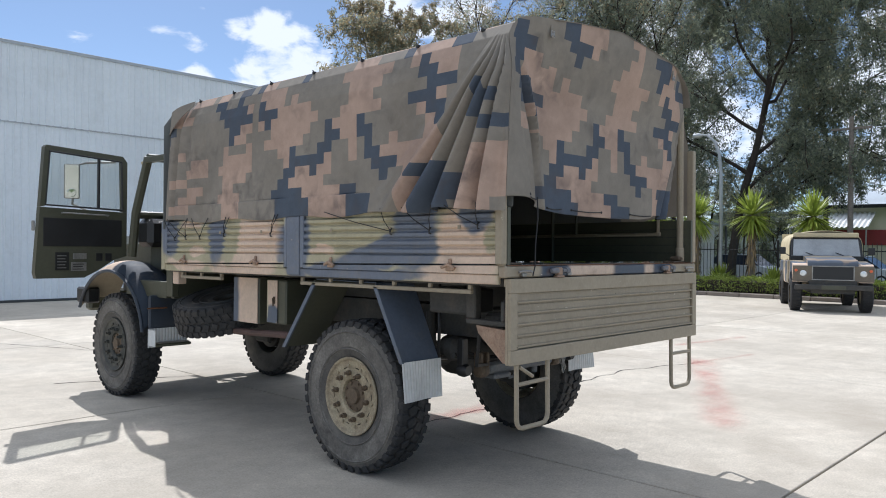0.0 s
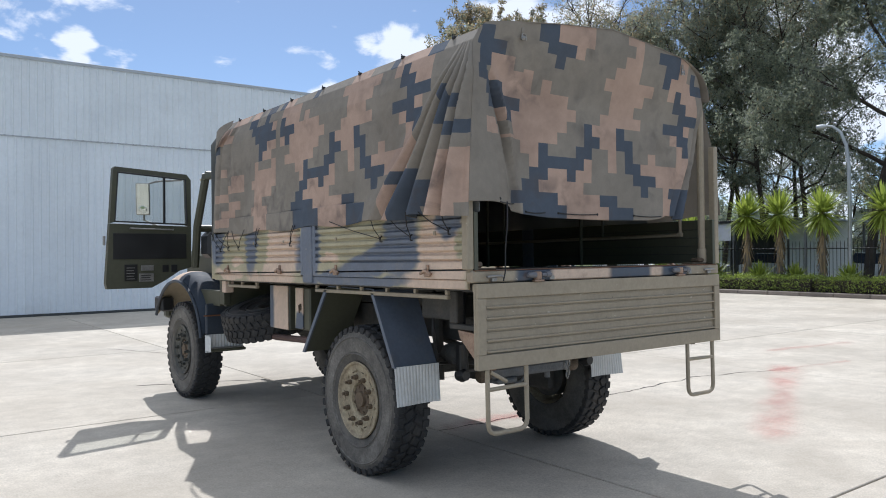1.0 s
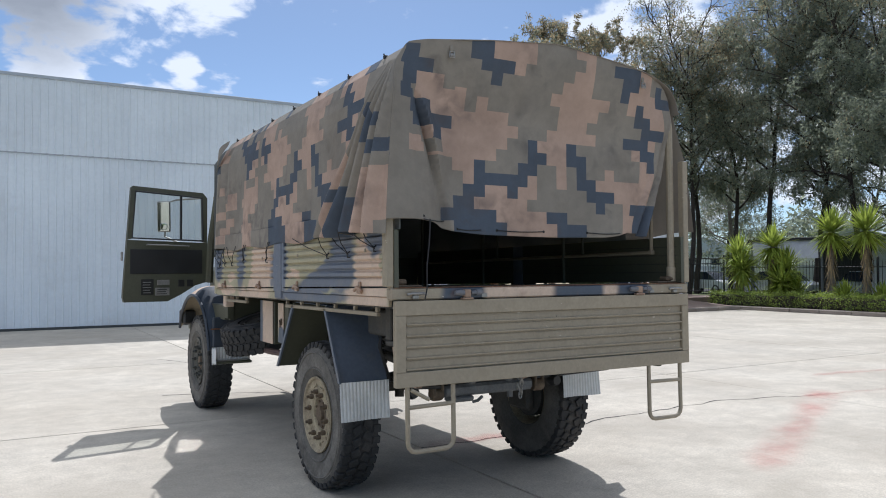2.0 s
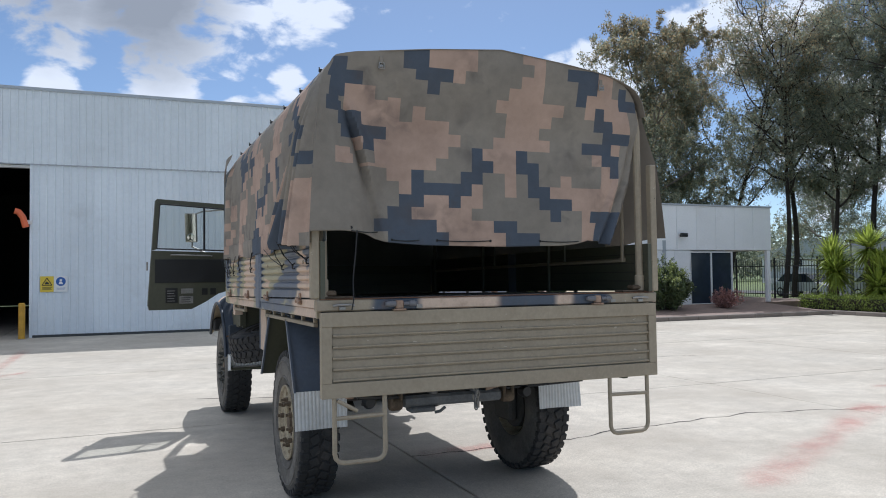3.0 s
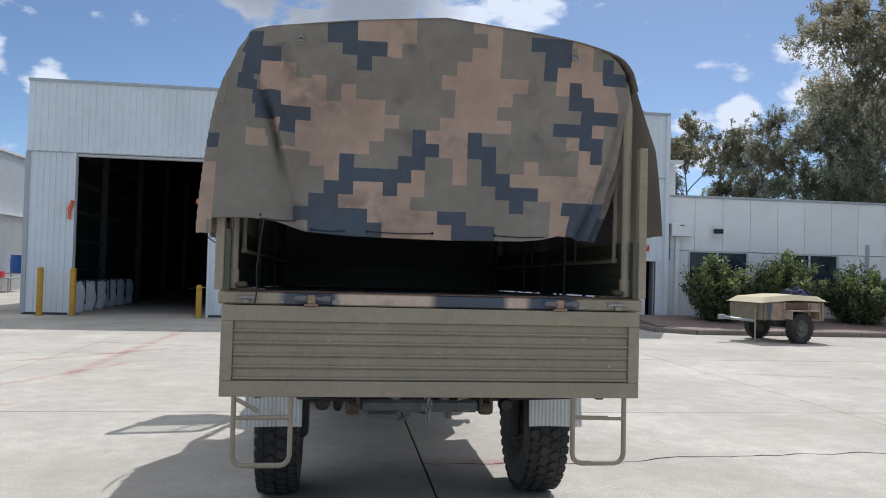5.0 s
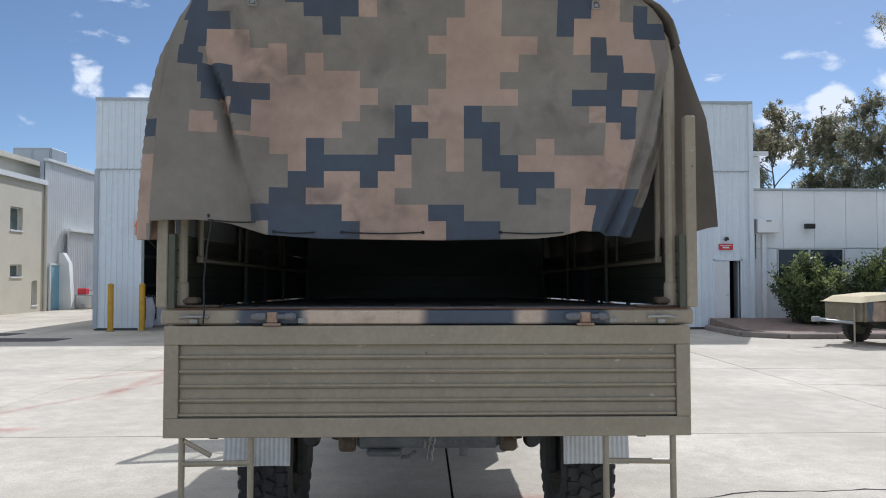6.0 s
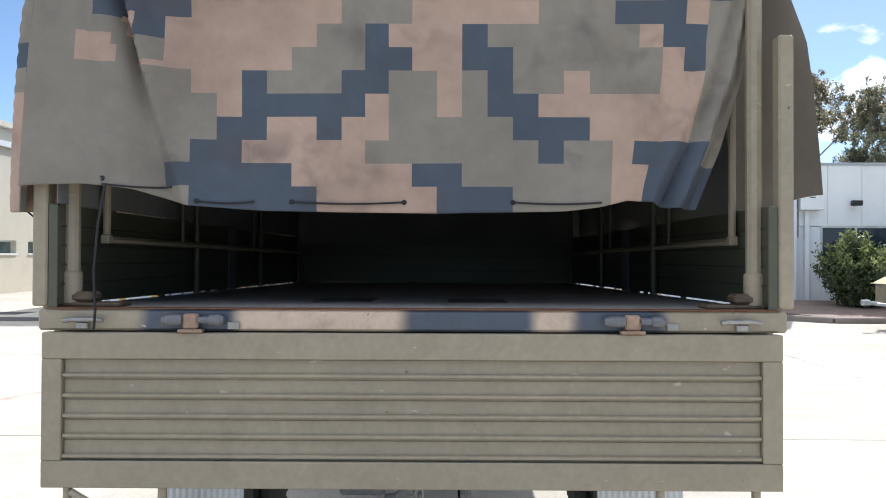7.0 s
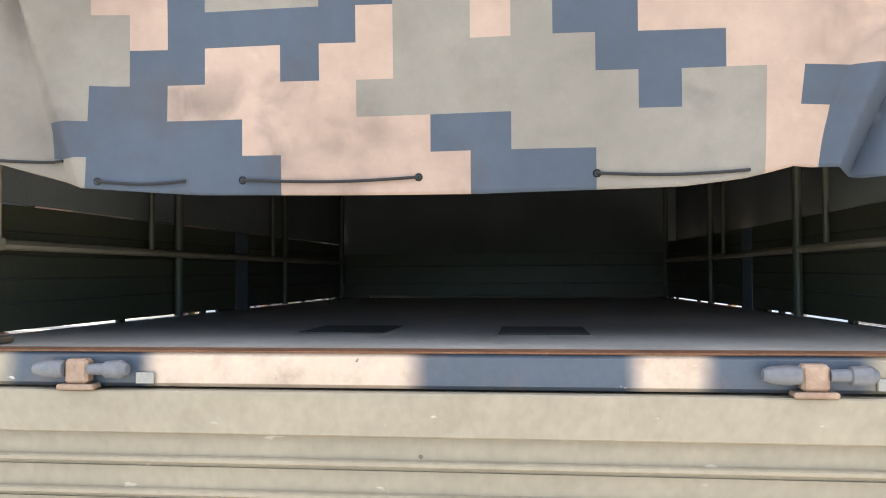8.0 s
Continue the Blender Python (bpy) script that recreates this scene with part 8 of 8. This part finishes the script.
def far_wood():
    """Trees along the far street, too far off to tell apart."""
    rng = np.random.default_rng(900)
    cs = []
    for k in range(70):
        a = rng.uniform(-30, 130)
        x, y = 85 + rng.uniform(-8, 25), a
        h = rng.uniform(5, 11)
        m = 420
        u = rng.normal(size=(m, 3))
        u /= np.linalg.norm(u, axis=1)[:, None]
        cs.append(np.array([x, y, h * 0.55]) + u * np.array([3.5, 3.5, h * 0.5]) * (rng.random(m) ** 0.4)[:, None])
    for k in range(40):
        x, y = rng.uniform(-60, 60), rng.uniform(95, 120)
        m = 420
        u = rng.normal(size=(m, 3))
        u /= np.linalg.norm(u, axis=1)[:, None]
        cs.append(np.array([x, y, 3.2]) + u * np.array([4, 4, 3.2]) * (rng.random(m) ** 0.4)[:, None])
    v, q = leaf_arrays(rng, np.concatenate(cs), 0.9, 0.4, hang=0.3)
    ob = new("far_trees", mesh_from_arrays("far_trees", v, q, [mat_gum]))
    tagged(ob, "belt of trees beyond the street", "trees", kind="stuff")


far_wood()


# ---- vehicles in the yard and street ----
def small_wheel(parent, at, r, w, rz=0, rim=None):
    g = Geo().lathe([(-w / 2, r * 0.55), (-w / 2 - 0.01, r * 0.75), (-w / 2 + 0.02, r * 0.96), (-w / 4, r), (w / 4, r), (w / 2 - 0.02, r * 0.96), (w / 2 + 0.01, r * 0.75), (w / 2, r * 0.55)], seg=28)
    for k in range(30):
        t = pose(0, 0, 0, 12 * k)
        g.box(-w * 0.42, -w * 0.04, -r * 0.05, r * 0.05, r * 0.98, r * 1.025, c=0.003, turn=t).box(w * 0.04, w * 0.42, r * 0.05, r * 0.15, r * 0.98, r * 1.025, c=0.003, turn=t)
    tyre = part("wheel", Geo().lathe([(-w * 0.42, r * 0.56), (-w * 0.3, r * 0.5), (-w * 0.2, r * 0.3), (-w * 0.36, r * 0.22), (-w * 0.38, 0.0)], seg=24).lathe([(w * 0.42, r * 0.56), (w * 0.3, r * 0.4), (w * 0.3, 0)], seg=24), rim or mat_rim, parent)
    tyre.matrix_basis = pose(*at, 0, 0, rz)
    part("tyre", g, mat_rubber, tyre)
    return tyre


mat_lamp_panel = material("brown_olive_paint", (0.15, 0.125, 0.09), 0.5, vary=0.15, scale=5, fine=40, bump=0.05, dirt=(0.25, 0.2, 0.14), dirt_amount=0.3, dirt_scale=6)


mat_bonnet = material("bonnet_camouflage", banded("X", 0.2, 0.6, [(-2.0, NAVY), (-1.55, (0.30, 0.235, 0.18)), (-1.25, NAVY), (-0.9, (0.20, 0.17, 0.12)), (-0.6, NAVY)]), 0.4, vary=0.12, scale=3, fine=40)


def build_patrol_car():
    """A long-wheelbase canvas-topped four-wheel drive; its front looks along -x."""
    v = thing("four_wheel_drive", "camouflaged four-wheel-drive army vehicle with tan canvas top, parked facing the yard", "car", (19.35, 4.55, 0), 24)
    v.scale = (1.05, 1.18, 1.13)
    for x in (-1.4, 1.39):
        for s in (-1, 1):
            small_wheel(v, (x, s * 0.74, 0.4), 0.4, 0.24, -90 if s > 0 else 90)
    part("chassis", Geo().box(-1.95, 2.1, -0.45, 0.45, 0.45, 0.6), mat_under, v)
    part("lower_body", Geo().box(-0.72, 2.2, -0.82, 0.82, 0.62, 1.22, c=0.03), mat_lr, v)
    part("bonnet", Geo().prism([(-1.88, 1.0), (-1.88, 1.19), (-1.85, 1.23), (-1.78, 1.25), (-0.72, 1.36), (-0.72, 0.7), (-1.7, 0.7)], "y", -0.52, 0.52), mat_bonnet, v)
    for s in (-1, 1):
        part("front_wing", Geo().prism([(-1.9, 0.72), (-1.9, 1.1), (-1.88, 1.13), (-1.8, 1.155), (-0.725, 1.23), (-0.725, 0.75), (-0.98, 0.72), (-1.1, 0.92), (-1.4, 1.0), (-1.7, 0.92), (-1.8, 0.72)], "y", s * 0.525, s * 0.83), mat_lr, v)
        part("headlight", Geo().lathe([(-0.02, 0.0), (-0.016, 0.055), (0.0, 0.072)], (-1.93, s * 0.62, 0.93), "x", 20), mat_headlamp, v)
        part("indicator", Geo().lathe([(-0.03, 0.0), (-0.025, 0.03), (0.0, 0.035)], (-1.93, s * 0.77, 1.0), "x", 12), mat_orange, v)
        part("door", Geo().box(-0.7, 0.15, s * 0.825, s * 0.845, 0.66, 1.21, c=0.01), mat_lr, v)
        part("door_mirror", Geo().box(-0.72, -0.68, s * 0.9, s * 1.04, 1.38, 1.56, c=0.01).tube([(-0.7, s * 0.80, 1.33), (-0.7, s * 0.95, 1.42)], 0.012, 6), mat_black, v)
        part("side_window", Geo().prism([(-0.62, 1.24), (0.12, 1.24), (0.12, 1.62), (-0.42, 1.62)], "y", s * 0.775, s * 0.785), mat_dark_glass, v)
        part("screen_pillar", Geo().tube([(-0.72, s * 0.76, 1.24), (-0.45, s * 0.74, 1.79)], 0.034, 8), mat_black, v)
        part("wheel_arch", Geo().tube([(1.39 + 0.48 * math.cos(a), s * 0.83, 0.45 + 0.48 * math.sin(a)) for a in [math.pi * k / 10 for k in range(11)]], 0.02, 6), mat_under, v)
    part("grille", Geo().box(-1.925, -1.9, -0.42, 0.42, 0.78, 1.10, c=0.01), mat_black, v)
    part("front_apron", Geo().box(-1.93, -1.90, -0.50, 0.50, 0.62, 0.765, c=0.01), mat_under, v)
    for s in (-1, 1):
        part("lamp_panel", Geo().box(-1.925, -1.901, s * 0.43, s * 0.84, 0.74, 1.11, c=0.012), mat_lamp_panel, v)
    part("windscreen_frame", Geo().box(-0.74, -0.68, -0.78, 0.78, 1.22, 1.345, c=0.01).tube([(-0.45, -0.74, 1.79), (-0.45, 0.74, 1.79)], 0.03, 8), mat_black, v)
    part("windscreen", Geo().add([(-0.70, -0.74, 1.34), (-0.70, 0.74, 1.34), (-0.465, 0.71, 1.775), (-0.465, -0.71, 1.775), (-0.69, -0.74, 1.34), (-0.69, 0.74, 1.34), (-0.455, 0.71, 1.775), (-0.455, -0.71, 1.775)],
                                 [(0, 1, 2, 3), (7, 6, 5, 4), (0, 4, 5, 1), (1, 5, 6, 2), (2, 6, 7, 3), (3, 7, 4, 0)]), mat_screen, v, smooth=0)

    def top(u, w):
        a = math.pi * u
        y = -0.80 * math.cos(a) * (1 if abs(math.cos(a)) > 0.85 else 1.02)
        z = 1.22 + 0.75 * math.sin(a) ** 0.28
        return (-0.5 + 2.68 * w, y, z + 0.015 * math.sin(8 * w))
    part("roof_header", Geo().box(-0.515, -0.45, -0.72, 0.72, 1.815, 1.935, c=0.05), mat_canvas_tan, v)
    part("canvas_top", Geo().sheet(top, 28, 12, 0.01), mat_canvas_tan, v, "tan canvas top")
    part("rear_curtain", Geo().box(2.14, 2.17, -0.78, 0.78, 1.22, 1.94), mat_canvas_tan, v)
    part("front_bumper", Geo().box(-2.08, -1.96, -0.8, 0.8, 0.54, 0.665, c=0.015).box(-1.961, -1.88, -0.42, -0.34, 0.56, 0.64).box(-1.961, -1.88, 0.34, 0.42, 0.56, 0.64), mat_under, v)
    part("grille_frame", Geo().box(-1.94, -1.926, -0.44, 0.44, 1.09, 1.115, c=0.003).box(-1.94, -1.926, -0.44, 0.44, 0.765, 0.79, c=0.003).box(-1.94, -1.926, -0.44, -0.415, 0.79, 1.09, c=0.003).box(-1.94, -1.926, 0.415, 0.44, 0.79, 1.09, c=0.003), mat_steel, v)
    part("number_plate", Geo().box(-2.095, -2.081, -0.25, 0.25, 0.55, 0.65), mat_olive_dark, v)
    for y in (-0.4, 0.25):
        part("wiper", Geo().tube([(-0.73, y, 1.345), (-0.665, y + 0.2, 1.43)], 0.01, 6), mat_black, v)


build_patrol_car()


mat_trailer_rim = material("dark_green_rim", (0.12, 0.125, 0.085), 0.6, vary=0.2, scale=6, fine=50, dirt=(0.2, 0.17, 0.12), dirt_amount=0.4, dirt_scale=9)
mat_oxide = material("red_brown_panel", (0.19, 0.105, 0.065), 0.75, vary=0.2, scale=5, fine=40, dirt=(0.3, 0.24, 0.17), dirt_amount=0.3, dirt_scale=6)


def build_trailer():
    t = thing("cargo_trailer", "small camouflaged army cargo trailer with tan canvas cover", "trailer", (11.0, 14.75, 0), 10)
    t.scale = (0.91, 1.0, 1.0)
    for s in (-1, 1):
        small_wheel(t, (0.05, s * 0.78, 0.40), 0.40, 0.24, -90 if s > 0 else 90, mat_trailer_rim)
    part("tub", Geo().box(-1.1, 1.1, -0.62, 0.62, 0.58, 1.05, c=0.02), mat_trailer, t)
    for s in (-1, 1):
        for x in (-1.0, -0.35, 0.5, 1.0):
            part("tub_rib", Geo().box(x - 0.03, x + 0.03, s * 0.622, s * 0.66, 0.58, 1.05), mat_trailer, t)
        part("mudguard", Geo().box(-0.35, 0.62, s * 0.625, s * 0.93, 0.82, 0.85).box(-0.36, -0.33, s * 0.625, s * 0.93, 0.62, 0.82).box(0.6, 0.63, s * 0.625, s * 0.93, 0.62, 0.82), mat_trailer, t)

    for s in (-1, 1):
        part("side_recess", Geo().box(-0.32, 0.59, s * 0.622, s * 0.64, 0.86, 1.03, c=0.004), mat_oxide, t, "red-brown recessed side panel")

    def cover(u, v):
        x, y = -1.18 + 2.36 * u, -0.68 + 1.36 * v
        e = max(abs(2 * u - 1), abs(2 * v - 1))
        return (x, y, 1.16 - 0.13 * smooth01((e - 0.78) / 0.22) + 0.05 * (1 - abs(2 * u - 1)) + 0.05 * u - 0.02 * math.sin(9 * u) * (1 - e))
    part("cover", Geo().sheet(cover, 26, 18, 0.01), mat_canvas_tan, t, "taut tan canvas cover")
    bar = part("drawbar", Geo().tube([(-1.1, -0.4, 0.55), (-1.65, 0, 0.6)], 0.035, 8).tube([(-1.1, 0.4, 0.55), (-1.65, 0, 0.6)], 0.035, 8).tube([(-1.55, 0, 0.6), (-1.85, 0, 0.62)], 0.045, 10), mat_galv, t, "grey steel drawbar")
    part("coupling", Geo().box(-2.0, -1.8, -0.06, 0.06, 0.57, 0.69, c=0.02), mat_galv, bar)
    part("stand_leg", Geo().tube([(-1.15, -0.45, 0.02), (-1.15, -0.45, 0.9)], 0.022, 8).box(-1.2, -1.1, -0.5, -0.4, 0.0, 0.02), mat_olive, t)
    part("axle", Geo().tube([(0.15, -0.75, 0.4), (0.15, 0.75, 0.4)], 0.04, 8).box(-0.5, 0.8, -0.5, -0.44, 0.44, 0.58).box(-0.5, 0.8, 0.44, 0.5, 0.44, 0.58), mat_under, t)
    for y in (-0.5, 0.5):
        part("tail_lamp", Geo().box(1.101, 1.13, y - 0.06, y + 0.06, 0.66, 0.74), mat_red_lens, t)
    b = thing("cloth_bundle", "crumpled dark blue cloth on the trailer cover", "cloth", (11.6, 14.85, 1.215), 10)

    def heap(u, v):
        a, r = 2 * math.pi * u, 1 - v
        n = noise.noise(Vector((math.cos(a) * r * 3, math.sin(a) * r * 3, 1.7)))
        return (0.40 * r * math.cos(a) * (1 + 0.2 * math.sin(5 * a)), 0.34 * r * math.sin(a) * (1 + 0.15 * math.sin(7 * a)), 0.19 * (1 - r ** 2) + 0.13 * n * (1 - r ** 6))
    part("cloth", Geo().sheet(heap, 40, 14), mat_navy_cloth, b)


build_trailer()


def parked_car(x, y, rz):
    c = thing("parked_car", "pale car parked along the street beyond the fence", "car", (x, y, -0.02), rz, group="cars beyond the fence")
    part("body", Geo().prism([(-2.1, 0.35), (-2.15, 0.7), (-1.2, 0.9), (1.6, 0.95), (2.1, 0.8), (2.1, 0.35)], "y", -0.85, 0.85), mat_carpaint, c)
    part("cabin", Geo().prism([(-1.2, 0.9), (-0.5, 1.42), (1.1, 1.45), (1.7, 0.95)], "y", -0.72, 0.72), mat_dark_glass, c)
    part("roof", Geo().box(-0.5, 1.1, -0.68, 0.68, 1.43, 1.48, c=0.02), mat_carpaint, c)
    for wx in (-1.3, 1.35):
        for s in (-1, 1):
            small_wheel(c, (wx, s * 0.75, 0.32), 0.32, 0.2, -90 if s > 0 else 90, mat_steel)


for x, y, rz in ((36, 13.5, 82), (36.3, 19, 95), (37, 25, 90), (36, 8.0, 86), (35.5, 2.5, 92), (37.5, 31, 90)):
    parked_car(x, y, rz)
